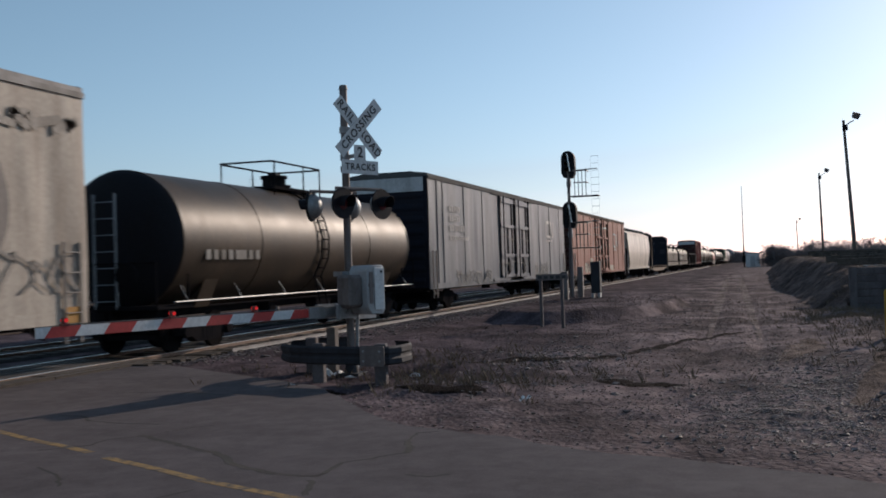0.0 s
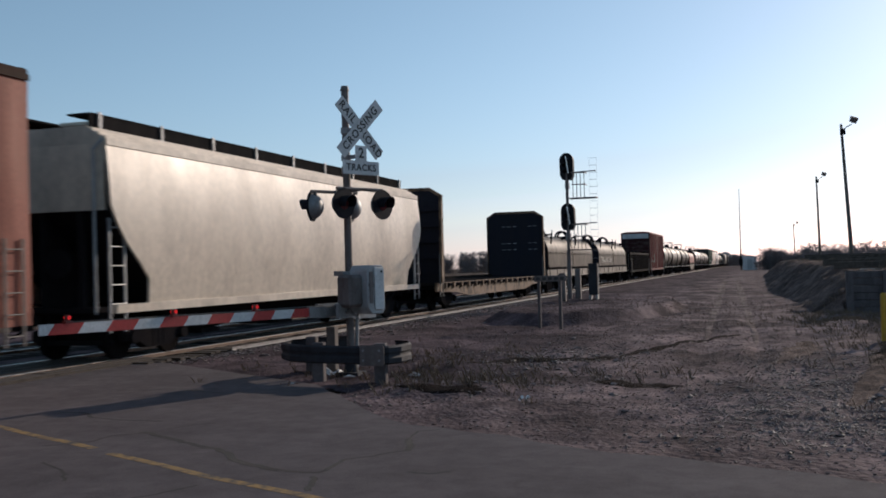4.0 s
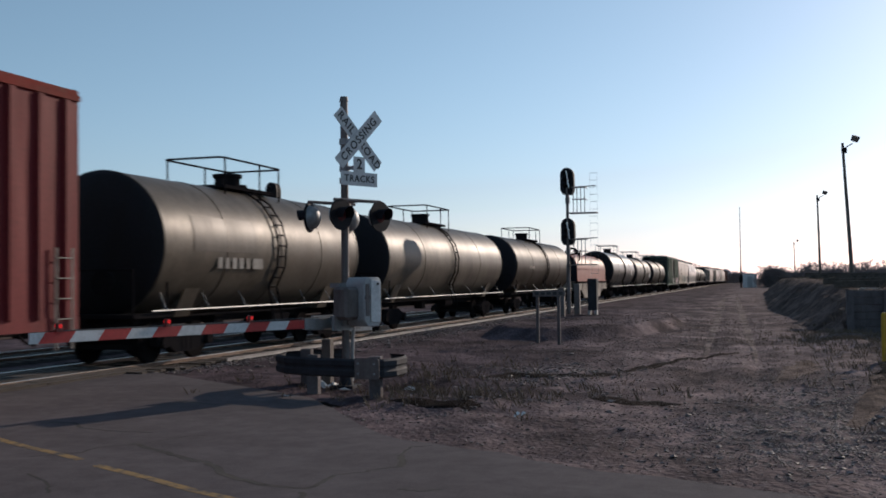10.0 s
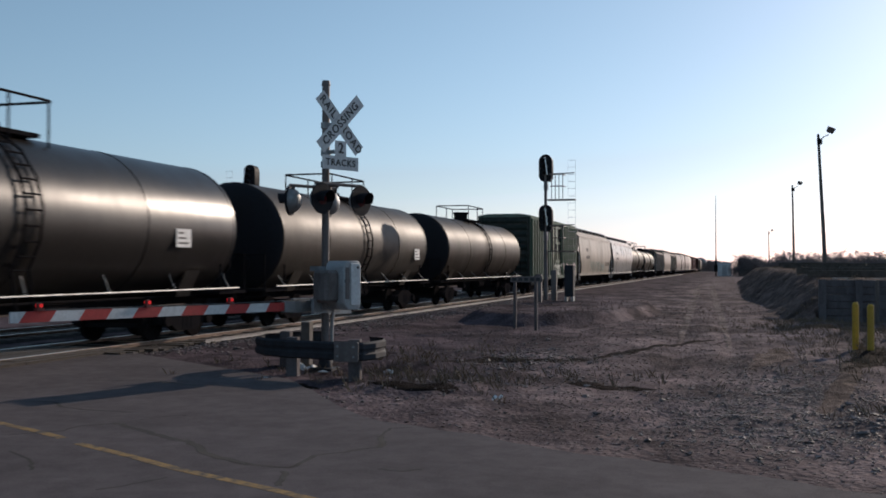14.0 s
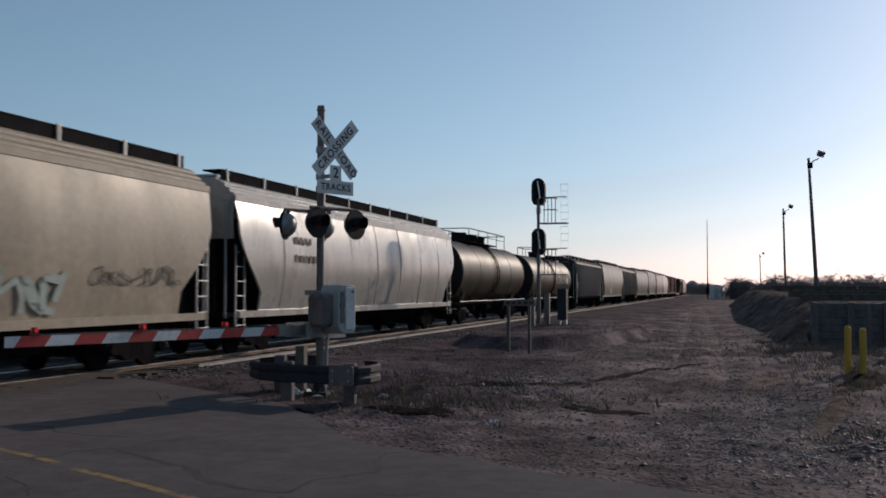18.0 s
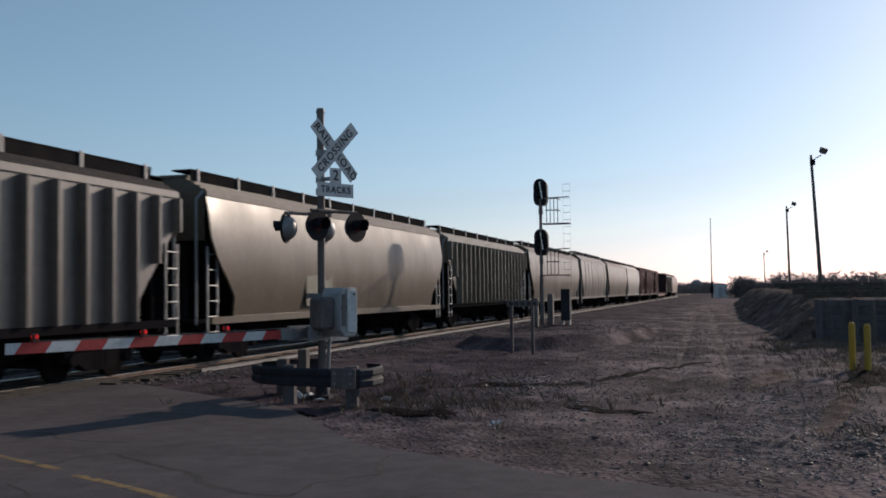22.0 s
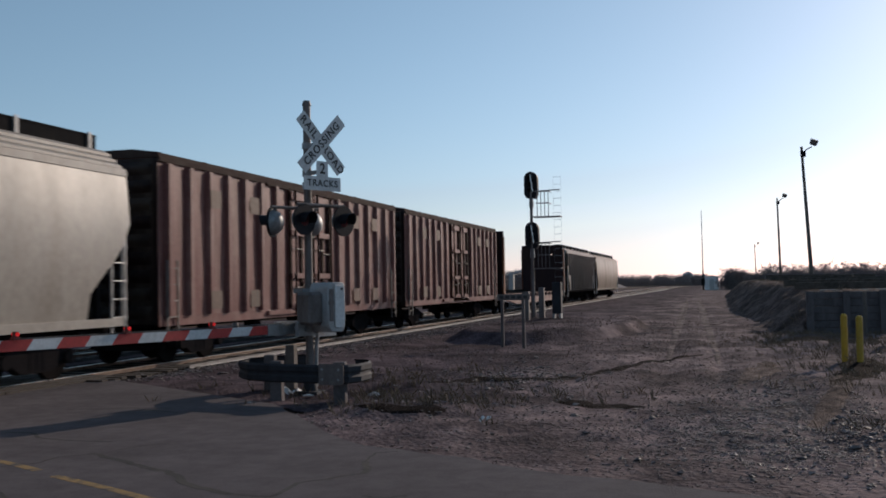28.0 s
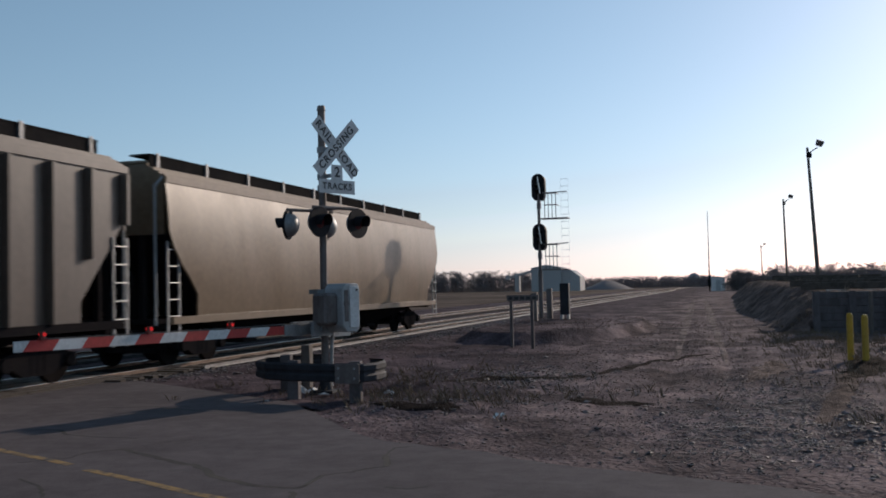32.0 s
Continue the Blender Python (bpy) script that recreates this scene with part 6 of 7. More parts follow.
# works with a conveyor, a shed and heaps, across the field
works = anchor("grain_works", pose(-52, 300, 0), "distant grey works buildings with a sloping conveyor", "works building")
part("shed", Shape().box(-4.5, 4.5, -6, 6, 0, 7.0).prism([(-4.8, 7.0), (4.8, 7.0), (0, 8.0)], "y", -6.3, 6.3), M["grey_build"], works)
part("tower", Shape().box(-10.6, -9.2, -1, 1, 0, 5.6), M["grey_build"], works)
part("conveyor", Shape().prism([(-13, 4.0), (-13, 4.6), (-4, 6.9), (-4, 6.2)], "y", -0.8, 0.8).box(-13.4, -12.2, -1, 1, 3.8, 5.2), M["grey_build"], works)
part("annexe", Shape().prism([(4.5, 0), (10, 0), (10, 4.2), (7.5, 6.2), (4.5, 6.6)], "y", -5, 5), M["grey_build"], works)
heap = Shape()
heap.cyl((0, 0, -0.2), (0, 0, 3.0), 9, 28, 1.5)
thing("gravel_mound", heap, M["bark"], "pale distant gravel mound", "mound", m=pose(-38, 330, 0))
dome = anchor("domed_store", pose(-13, 420, 0), "distant domed store above the trees", "building")
part("dome", Shape().lathe([(2.6, 0), (2.6, 3.6), (2.0, 4.8), (1.0, 5.5), (0.1, 5.7)], 20), M["grey_build"], dome, m=pose(0, 0, 0, 90, 0, 0))

# ---- the cars, in running order ----
def P(name, c, rough=0.45, amount=0.45, dirt=(0.10, 0.085, 0.07), rust=0.0, chalk=None, scale=1.3, streak=0.18, bump=0.06, spec=0.16):
    return paint(name, c, rough, dirt, amount, streak, scale, bump=bump, rust=rust, fine=14.0, chalk=chalk, wave=0.16, spec=spec)


WHITE_MARK = P("white_lettering", (0.46, 0.45, 0.44), 0.6, 0.6)
WORN_MARK = P("worn_white_lettering", (0.24, 0.23, 0.215), 0.7, 0.8)
DARK_MARK = P("dark_lettering", (0.05, 0.05, 0.055), 0.6)
IRON = P("grimy_door_iron", (0.022, 0.022, 0.026), 0.6, 0.4, (0.05, 0.045, 0.042), spec=0.03)
IRON_BROWN = P("grimy_brown_door_iron", (0.028, 0.014, 0.012), 0.6, 0.4, (0.06, 0.035, 0.028), spec=0.03)
IRON_GREEN = P("grimy_green_door_iron", (0.022, 0.03, 0.026), 0.6, 0.4, (0.03, 0.028, 0.022), spec=0.03)
# navy end tone, deepened to carry the shade of ends facing away
ENDS = P("shaded_end_paint", (0.017, 0.018, 0.026), 0.65, 0.3, (0.03, 0.025, 0.025), spec=0.05)
ROOF = P("galvanised_roof", (0.30, 0.29, 0.28), 0.6, 0.6)
col = {k: P(k + "_car_paint", *v) for k, v in {
    "dirty_white": ((0.42, 0.375, 0.32), 0.55, 0.5, (0.16, 0.12, 0.09)), 
    "grey": ((0.11, 0.122, 0.14), 0.38, 0.75, (0.2, 0.205, 0.21), 0.0, None, 1.0, 0.10), "oxide": ((0.265, 0.092, 0.064), 0.6, 0.6, (0.16, 0.062, 0.045), 0.0, (0.27, 0.13, 0.09)),
    "tan_sill": ((0.17, 0.11, 0.068), 0.65, 0.95, (0.035, 0.024, 0.018), 0.0, None, 2.2, 0.8),
    "coil_grey": ((0.075, 0.058, 0.042), 0.5, 0.45, (0.05, 0.038, 0.028), 0.0, (0.17, 0.14, 0.11), 1.3, 0.4, 0.06, 0.06), "gondola": ((0.012, 0.011, 0.013), 0.7, 0.5, (0.022, 0.017, 0.015), 0.0, None, 1.3, 0.3, 0.06, 0.02),
    "red": ((0.155, 0.020, 0.022), 0.62, 0.5, (0.08, 0.022, 0.022)), 
    "red_hood": ((0.23, 0.05, 0.028), 0.45, 0.3, (0.16, 0.05, 0.035)),
    "white_base": ((0.26, 0.225, 0.185), 0.6, 0.85, (0.075, 0.058, 0.045), 0.0, None, 1.8, 0.6), 
    "green": ((0.075, 0.115, 0.075), 0.5, 0.45, (0.06, 0.07, 0.05)), "shadow_tan": ((0.16, 0.12, 0.085), 0.45, 0.45, (0.075, 0.055, 0.04)),
    "tan_hopper": ((0.18, 0.13, 0.085), 0.42, 0.4, (0.11, 0.078, 0.05)),
    "brown_box": ((0.175, 0.072, 0.062), 0.42, 0.55, (0.09, 0.035, 0.031), 0.0, (0.29, 0.19, 0.16)),
    "salmon_sill": ((0.30, 0.19, 0.165), 0.65, 0.7, (0.15, 0.085, 0.07)), }.items()}

GLOSSY = {
    "pale_hopper": ((0.60, 0.52, 0.42), (0.3, 0.25, 0.2)), "cream": ((0.345, 0.295, 0.225), (0.2, 0.168, 0.126)), "light_grey": ((0.345, 0.328, 0.30), (0.21, 0.197, 0.176)), "dusty_grey": ((0.32, 0.29, 0.25), (0.2, 0.17, 0.14)),
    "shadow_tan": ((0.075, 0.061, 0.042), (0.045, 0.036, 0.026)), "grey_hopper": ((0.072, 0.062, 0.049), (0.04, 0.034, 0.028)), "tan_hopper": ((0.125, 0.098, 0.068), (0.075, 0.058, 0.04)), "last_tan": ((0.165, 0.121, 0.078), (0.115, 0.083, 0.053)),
    "dark_rib": ((0.135, 0.116, 0.10), (0.075, 0.062, 0.055)), "olive_rib": ((0.14, 0.13, 0.10), (0.08, 0.072, 0.057)), "putty_rib": ((0.062, 0.046, 0.036), (0.036, 0.027, 0.022))}
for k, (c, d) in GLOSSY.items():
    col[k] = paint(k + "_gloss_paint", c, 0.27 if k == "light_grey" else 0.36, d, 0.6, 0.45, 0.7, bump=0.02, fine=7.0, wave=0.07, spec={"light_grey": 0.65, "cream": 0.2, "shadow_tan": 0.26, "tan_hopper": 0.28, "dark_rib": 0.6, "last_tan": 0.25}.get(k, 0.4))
TANKS = {
    "bronze_black": ((0.036, 0.027, 0.019), (0.06, 0.042, 0.028)), "silver": ((0.105, 0.088, 0.068), (0.045, 0.037, 0.029)), "brown_tank": ((0.030, 0.0215, 0.0145), (0.016, 0.012, 0.009)),
    "steel_tank": ((0.021, 0.018, 0.016), (0.014, 0.012, 0.011)), "taupe_tank": ((0.056, 0.046, 0.037), (0.034, 0.028, 0.023)), "gold_tank": ((0.036, 0.027, 0.017), (0.021, 0.016, 0.011))}
for k, (c, d) in TANKS.items():
    col[k] = paint(k + "_tank_paint", c, 0.33 if k == "steel_tank" else 0.44, d, 0.8, 0.7, 0.55, metal=0.05, bump=0.03, fine=9.0, wave=0.06, spec={"steel_tank": 0.32, "silver": 0.14, "taupe_tank": 0.1, "bronze_black": 0.15}.get(k, 0.07))

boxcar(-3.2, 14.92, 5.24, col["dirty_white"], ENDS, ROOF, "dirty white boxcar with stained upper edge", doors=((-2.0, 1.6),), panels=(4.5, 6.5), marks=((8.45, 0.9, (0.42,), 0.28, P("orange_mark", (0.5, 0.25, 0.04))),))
spray(CARS[-1][0], 1.613, 2.6, 4.2, 6.2, 0.34, P("grey_smudge", (0.33, 0.30, 0.265), 0.6), 21, 12, 0.13)
spray(CARS[-1][0], 1.613, 4.2, 1.45, 4.5, 0.8, P("faint_scrawl", (0.30, 0.275, 0.25), 0.6), 22, 9, 0.05)
part("round_emblem", Shape().cyl((1.600, 5.9, 2.87), (1.612, 5.9, 2.87), 1.24, 48), P("emblem_grey", (0.20, 0.18, 0.165), 0.6, 0.6, (0.32, 0.29, 0.26)), CARS[-1][0], "large round grey emblem")
tank_car(17.75, 32.6, col["bronze_black"], "long dark bronze tank car with side ladder", zc=2.55, end_ladder=True, marks=((-6.1, 2.0, (0.2, 0.2, 0.2, 0.2, 0.5, 0.2, 0.2), 0.22, WORN_MARK),))
FADED_MARK = P("faded_lettering", (0.40, 0.40, 0.40), 0.6)
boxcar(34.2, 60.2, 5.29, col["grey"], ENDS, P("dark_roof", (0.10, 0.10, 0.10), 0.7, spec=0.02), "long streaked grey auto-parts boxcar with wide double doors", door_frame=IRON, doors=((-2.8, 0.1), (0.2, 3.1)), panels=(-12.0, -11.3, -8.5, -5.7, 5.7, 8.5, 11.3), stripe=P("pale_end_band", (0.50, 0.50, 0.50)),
       marks=tuple((-10.5, z, (0.17,) * n, h, FADED_MARK) for z, n, h in ((3.82, 5, 0.24), (3.44, 5, 0.24), (3.06, 7, 0.24), (2.72, 9, 0.17))) + ((7.5, 2.92, (0.16, 0.16, 0.16, 0.16, 0.16, 0.16), 0.12, WHITE_MARK),))
ribbon_emblem(CARS[-1][0], 1.613, 7.5, 3.2, 1.95, 0.82, WHITE_MARK)
spray(CARS[-1][0], 1.613, 4.3, 0.95, 3.4, 0.9, P("pale_scrawl", (0.29, 0.285, 0.27), 0.6, 0.7), 31, 13, 0.045)
spray(CARS[-1][0], 1.613, -9.8, 0.95, 5.6, 0.6, P("pale_scrawl", (0.26, 0.255, 0.25), 0.6, 0.7), 32, 16, 0.045)
boxcar(62.9, 88.2, 5.29, col["oxide"], P("oxide_end", (0.05, 0.022, 0.02)), P("oxide_roof", (0.06, 0.04, 0.032), 0.7, spec=0.02), "long faded oxide-brown boxcar with wide double doors", door_frame=IRON_BROWN, doors=((-3.5, -0.6), (-0.45, 2.5)), panels=(-11.0, -8.3, -5.6, 5.6, 8.3, 11.0),
       marks=((5.5, 2.62, (0.2, 0.2, 0.2, 0.2, 0.2, 0.2), 0.1, WHITE_MARK),))
ribbon_emblem(CARS[-1][0], 1.613, 5.5, 2.9, 2.3, 1.02, WHITE_MARK)
part("pale_smear", Shape().prism([(0.1, 4.13), (1.0, 4.22), (1.9, 4.2), (1.95, 4.33), (0.9, 4.38), (0.05, 4.3)], "x", 1.60, 1.618), WHITE_MARK, CARS[-1][0], "pale painted smear on the door")
CREAM = P("cream_overpaint", (0.42, 0.36, 0.28), 0.65, 0.75, (0.2, 0.1, 0.07), 0.0, None, 3.0, 0.6)
for y, z, w, h in ((-8.4, 0.95, 1.5, 0.75), (-6.9, 0.95, 1.0, 0.5), (-6.25, 1.35, 1.25, 0.65), (-5.2, 0.95, 1.0, 0.7), (3.2, 0.95, 2.2, 0.5)):
    s = Shape()
    r = random.Random(int(y * 10))
    out = []
    for k in range(14):
        a = 6.283 * k / 14
        out.append((y + w * (0.5 + 0.58 * max(-0.85, min(0.85, math.cos(a))) * r.uniform(0.8, 1.05)), z + h * (0.5 + 0.58 * max(-0.85, min(0.85, math.sin(a))) * r.uniform(0.75, 1.1))))
    part("overpaint_patch", s.prism(out, "x", 1.605, 1.612), CREAM, CARS[-1][0], "pale cream overpainted patch")
spray(CARS[-1][0], 1.614, -8.2, 1.05, 3.6, 0.8, DARK_MARK, 33, 9, 0.05)
hopper(90.3, 108.0, 4.95, col["pale_hopper"], "pale tan covered hopper with smooth bowed sides")
bulkhead_flat(110.3, 129.6, 4.85, col["tan_sill"], ENDS, "empty bulkhead flat car with patchy tan sills")
coil_car(130.6, 147.6, col["coil_grey"], col["white_base"], "coil car with two dull grey rounded hoods")
coil_car(149.6, 166.6, col["coil_grey"], col["white_base"], "coil car with grey hoods and sprayed lettering")
spray(CARS[-1][0], 1.485, -6.9, 1.85, 5.8, 0.42, P("spray_paint", (0.46, 0.43, 0.37)), 3, 14, 0.07)
# the panel's pale chalk tone paints in patchy reflections
gondola(168.6, 185.4, col["gondola"], "dark ribbed gondola loaded with scrap", paint("gondola_panel", (0.11, 0.095, 0.078), 0.3, (0.03, 0.026, 0.022), 0.8, 0.6, 1.1, bump=0.05, fine=9.0, chalk=(0.24, 0.2, 0.16), spec=0.5, wave=0.2))
boxcar(186.8, 202.5, 5.27, col["red"], P("red_end", (0.03, 0.007, 0.009), 0.7), P("red_roof", (0.2, 0.045, 0.036), 0.7, spec=0.02), "tall faded red ribbed boxcar with plug door", ribs=23, doors=((-1.0, 0.9),), stripe=P("white_band", (0.55, 0.56, 0.58)),
       marks=((-6.6, 2.35, (0.11,), 0.34, WHITE_MARK), (-4.2, 2.35, (0.11,), 0.34, WHITE_MARK), (-3.6, 2.35, (0.11,), 0.34, WHITE_MARK), (-6.6, 1.75, (0.11,), 0.34, WHITE_MARK), (-5.2, 1.75, (0.11,), 0.34, WHITE_MARK), (-4.2, 1.75, (0.11,), 0.34, WHITE_MARK), (-3.6, 1.75, (0.11,), 0.34, WHITE_MARK)))
tank_car(204.8, 215.9, col["silver"], "short grey tank car with dark repainted panel", zc=2.6, r=1.55, patch=(-4.0, -1.2, P("dark_patch", (0.055, 0.044, 0.034))), marks=((-3.0, 2.0, (0.2, 0.2, 0.2, 0.2, 0.2, 0.5), 0.25, WORN_MARK),))
tank_car(217.8, 233.6, col["silver"], "long silver-grey tank car", zc=2.55)
tank_car(235.9, 251.6, col["brown_tank"], "long brown tank car with stained middle", zc=2.55, marks=((-4.5, 2.3, (0.2, 0.2, 0.5), 0.16, P("faded_lettering", (0.12, 0.10, 0.08))),))
red_coil = coil_car(253.2, 266.9, col["red_hood"], col["white_base"], "coil car with one red hood over a dirty white frame", hoods=1, belly=True)
for k, y in enumerate((-0.5, 0.05, 0.85)):
    m = pose(1.52, y, 2.66, 0, 0, 0) @ pose(0, 0, 0, 0, -24, 0)
    s = Shape().box(0, 0.006, 0, 0.13, 0, 0.62)
    s.box(0, 0.006, 0.42, 0.56, 0, 0.62) if k else None
    s.box(0, 0.006, 0.13, 0.42, 0.26, 0.36) if k == 1 else None
    part("emblem_bar", s, WHITE_MARK, red_coil, "white painted emblem bars", m=m)
tank_car(270.2, 285.6, col["steel_tank"], "long shiny dark grey tank car", zc=2.6, r=1.56, placard=(4.6, 2.05), marks=((-4.6, 2.2, (0.2, 0.2, 0.2, 0.2, 0.2, 0.2), 0.25, WORN_MARK),))
tank_car(287.5, 301.2, col["taupe_tank"], "taupe-grey tank car with pipe railing", zc=2.5, placard=(4.9, 1.9))
tank_car(303.6, 319.0, col["brown_tank"], "brown-grey tank car with round ends", zc=2.5)
boxcar(321.2, 338.7, 4.85, col["green"], P("green_end", (0.02, 0.026, 0.022)), P("green_roof", (0.16, 0.2, 0.16), 0.7, spec=0.02), "faded green ribbed boxcar with sprayed lower side", ribs=23, rib_w=1.55, door_frame=IRON_GREEN, doors=((-1.6, 1.5),))
spray(CARS[-1][0], 1.711, 2.4, 1.0, 5.6, 0.95, P("spray_pink_white", (0.5, 0.40, 0.38)), 5, 9, 0.2)
spray(CARS[-1][0], 1.713, -1.4, 1.1, 3.0, 0.8, P("spray_pale_green", (0.42, 0.45, 0.38)), 6, 5, 0.12)
hopper(340.5, 360.7, 4.89, col["cream"], "cream covered hopper with green spray paint along the bottom", rise=0.25, marks=((-6.8, 2.9, (0.2, 0.2, 0.2, 0.2), 0.25, DARK_MARK), (-6.8, 2.3, (0.2, 0.2, 0.2, 0.2, 0.2, 0.2), 0.25, DARK_MARK)))
spray(CARS[-1][0], 1.577, -4.4, 1.3, 7.5, 0.85, P("green_spray", (0.25, 0.33, 0.28)), 7, 12, 0.07, 0.10)
spray(CARS[-1][0], 1.579, 2.5, 1.25, 2.3, 0.8, P("blue_spray", (0.30, 0.36, 0.34)), 17, 4, 0.13, 0.10)
spray(CARS[-1][0], 1.577, 5.5, 1.75, 3.2, 0.4, DARK_MARK, 8, 9, 0.03, 0.10)
hopper(362.0, 381.8, 4.81, col["light_grey"], "glossy light grey covered hopper with rippled sides", rise=0.25, ripple=1.2, seams=True, bulge=0.18, marks=((-6.8, 2.9, (0.2, 0.2, 0.2, 0.2), 0.2, DARK_MARK), (-6.8, 2.4, (0.2, 0.2, 0.2, 0.2, 0.2), 0.2, DARK_MARK)))
tank_car(383.5, 398.6, col["gold_tank"], "long dark bronze tank car with long roof platform", style="long", zc=2.6, r=1.55)
tank_car(400.9, 417.5, col["gold_tank"], "long dark bronze tank car with sprayed letters", zc=2.5, placard=(5.6, 2.1))
spray(CARS[-1][0], 1.525, 1.6, 2.1, 4.2, 0.7, P("spray_white", (0.42, 0.40, 0.36)), 9, 8, 0.06)
# cap_col holds the shade of this car's unlit end and roof
hopper(419.7, 436.2, 4.59, col["dark_rib"], "dark ribbed covered hopper, roof and ends coloured as shade", ribbed=21, curve=False, cap_col=P("shaded_cap_paint", (0.026, 0.026, 0.032), 0.7, spec=0.1))
hopper(437.4, 456.5, 4.75, col["tan_hopper"], "tan covered hopper with a dark sprayed patch", bulge=0.14, marks=((-4.2, 1.3, (1.9,), 0.9, P("olive_spray", (0.22, 0.215, 0.16))),))
hopper(457.8, 474.2, 4.68, col["olive_rib"], "olive-grey ribbed covered hopper", ribbed=21, curve=False)
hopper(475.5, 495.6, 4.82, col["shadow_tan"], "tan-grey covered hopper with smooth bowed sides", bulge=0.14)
hopper(497.2, 513.8, 5.0, col["grey_hopper"], "weathered grey covered hopper with rippled sides", rise=0.22, ripple=1.3, seams=True)
hopper(515.3, 533.4, 4.95, col["tan_hopper"], "tan covered hopper with smooth sides", bulge=0.15)
hopper(534.6, 550.6, 4.95, col["dusty_grey"], "pale grey dusty covered hopper", rise=0.25)
PLATE = P("brown_plate", (0.15, 0.10, 0.078), 0.6)
for a, b, lab in ((551.75, 567.7, "rust-brown ribbed boxcar with stained sides and roof"), (568.9, 584.7, "weathered brown ribbed boxcar with white stains")):
    boxcar(a, b, 4.77, col["brown_box"], P("brown_end", (0.014, 0.008, 0.008)), P("brown_roof", (0.05, 0.033, 0.03), 0.7, spec=0.02), lab, ribs=18, rib_w=1.25, door_frame=IRON_BROWN, doors=((-1.4, 0.15), (0.2, 1.6)), marks=tuple((y, z, (0.5,), 0.42, PLATE) for y in (-5.9, -3.9, 3.4, 5.2) for z in (1.2, 3.55)))
bulkhead_flat(586.3, 608.5, 4.68, col["salmon_sill"], P("bulkhead_maroon", (0.02, 0.009, 0.010), 0.65, 0.4, (0.04, 0.018, 0.015)), "empty bulkhead flat car with pale salmon sills and strap winches", chamfer=False, brace=P("red_brace", (0.12, 0.035, 0.022), 0.6, 0.5, (0.2, 0.09, 0.035)))
hopper(610.3, 627.5, 4.88, col["putty_rib"], "putty-grey ribbed covered hopper", ribbed=16, curve=False)
hopper(628.9, 649.3, 4.85, col["last_tan"], "tan covered hopper at the end of the train")

# ---- small things on the ground ----
def strip_sheet(name, pts, widths, material, label, lift=0.022, nx=11):
    """A ragged patch of other soil lying on the ground along pts."""
    r = random.Random(len(name) + len(pts))
    v, f = [], []
    dense = []
    for (a, wa), (b, wb) in zip(zip(pts, widths), zip(pts[1:], widths[1:])):
        n = max(2, int((Vector(b) - Vector(a)).length / 0.12))
        for i in range(n):
            t = i / n
            dense.append((a[0] + (b[0] - a[0]) * t, a[1] + (b[1] - a[1]) * t, wa + (wb - wa) * t))
    dense.append((*pts[-1], widths[-1]))
    for i, (x, y, w) in enumerate(dense):
        q, p = dense[min(i + 1, len(dense) - 1)], dense[max(i - 1, 0)]
        d = Vector((q[0] - p[0], q[1] - p[1])).normalized()
        wl = w / 2 * (1 + 0.5 * noise.noise(Vector((x * 2.2, y * 2.2, 1))) + r.uniform(-0.1, 0.1))
        wr = w / 2 * (1 + 0.5 * noise.noise(Vector((x * 2.2, y * 2.2, 9))) + r.uniform(-0.1, 0.1))
        for k in range(nx):
            s = -wl + (wl + wr) * k / (nx - 1)
            xx, yy = x - d.y * s, y + d.x * s
            e = (1 - (2 * k / (nx - 1) - 1) ** 4) * min(1, i / 3, (len(dense) - 1 - i) / 3)
            v.append((xx, yy, ground_z(xx, yy) + (lift + 0.012) * e - 0.012))
    for i in range(len(dense) - 1):
        for k in range(nx - 1):
            a = i * nx + k
            f.append((a, a + 1, a + nx + 1, a + nx))
    me = bpy.data.meshes.new(name)
    me.from_pydata(v, [], f)
    me.materials.append(material)
    me.shade_smooth()
    return tagged(new(name, me), label, "ground", kind="structure")


# strips of darker soil laid on the dirt
strip_sheet("damp_hollow", [(-2.5, 14.75), (-2.2, 14.6), (-1.75, 14.3), (-1.4, 14.15), (-1.0, 14.0)], [0.4, 0.75, 0.7, 0.35, 0.12], M["soil_dark"], "dark hollow in the dirt")
strip_sheet("damp_hollow", [(-5.1, 13.3), (-4.6, 13.1), (-4.1, 13.0), (-3.6, 12.7)], [0.2, 0.6, 0.7, 0.2], M["soil_dark"], "dark soil beside the guard rail")
strip_sheet("damp_hollow", [(-7.1, 13.6), (-6.4, 13.2), (-5.6, 13.0)], [0.2, 0.5, 0.2], M["soil_dark"], "dark soil beside the guard rail")
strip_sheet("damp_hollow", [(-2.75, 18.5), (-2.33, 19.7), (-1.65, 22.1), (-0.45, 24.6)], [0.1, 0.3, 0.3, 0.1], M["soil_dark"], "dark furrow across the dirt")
strip_sheet("damp_hollow", [(1.6, 16.5), (2.1, 18.3), (2.5, 20.2), (2.6, 22)], [0.2, 0.7, 0.9, 0.3], M["soil_dark"], "dark soil beside the bollards")
strip_sheet("damp_hollow", [(-5.0, 16.4), (-4.3, 17.6), (-3.1, 17.9), (-2.5, 18.6)], [0.2, 0.6, 0.5, 0.1], M["soil_dark"], "dark soil among the stones")
strip_sheet("clay_patch", [(0.9, 12.2), (1.3, 14.2), (1.7, 16.5), (1.9, 19.0)], [0.15, 0.4, 0.45, 0.15], M["clay"], "pale orange dirt among the gravel")
strip_sheet("clay_patch", [(0.2, 17.5), (0.7, 19.5), (0.9, 23)], [0.3, 0.7, 0.3], M["clay"], "pale orange dirt among the gravel")
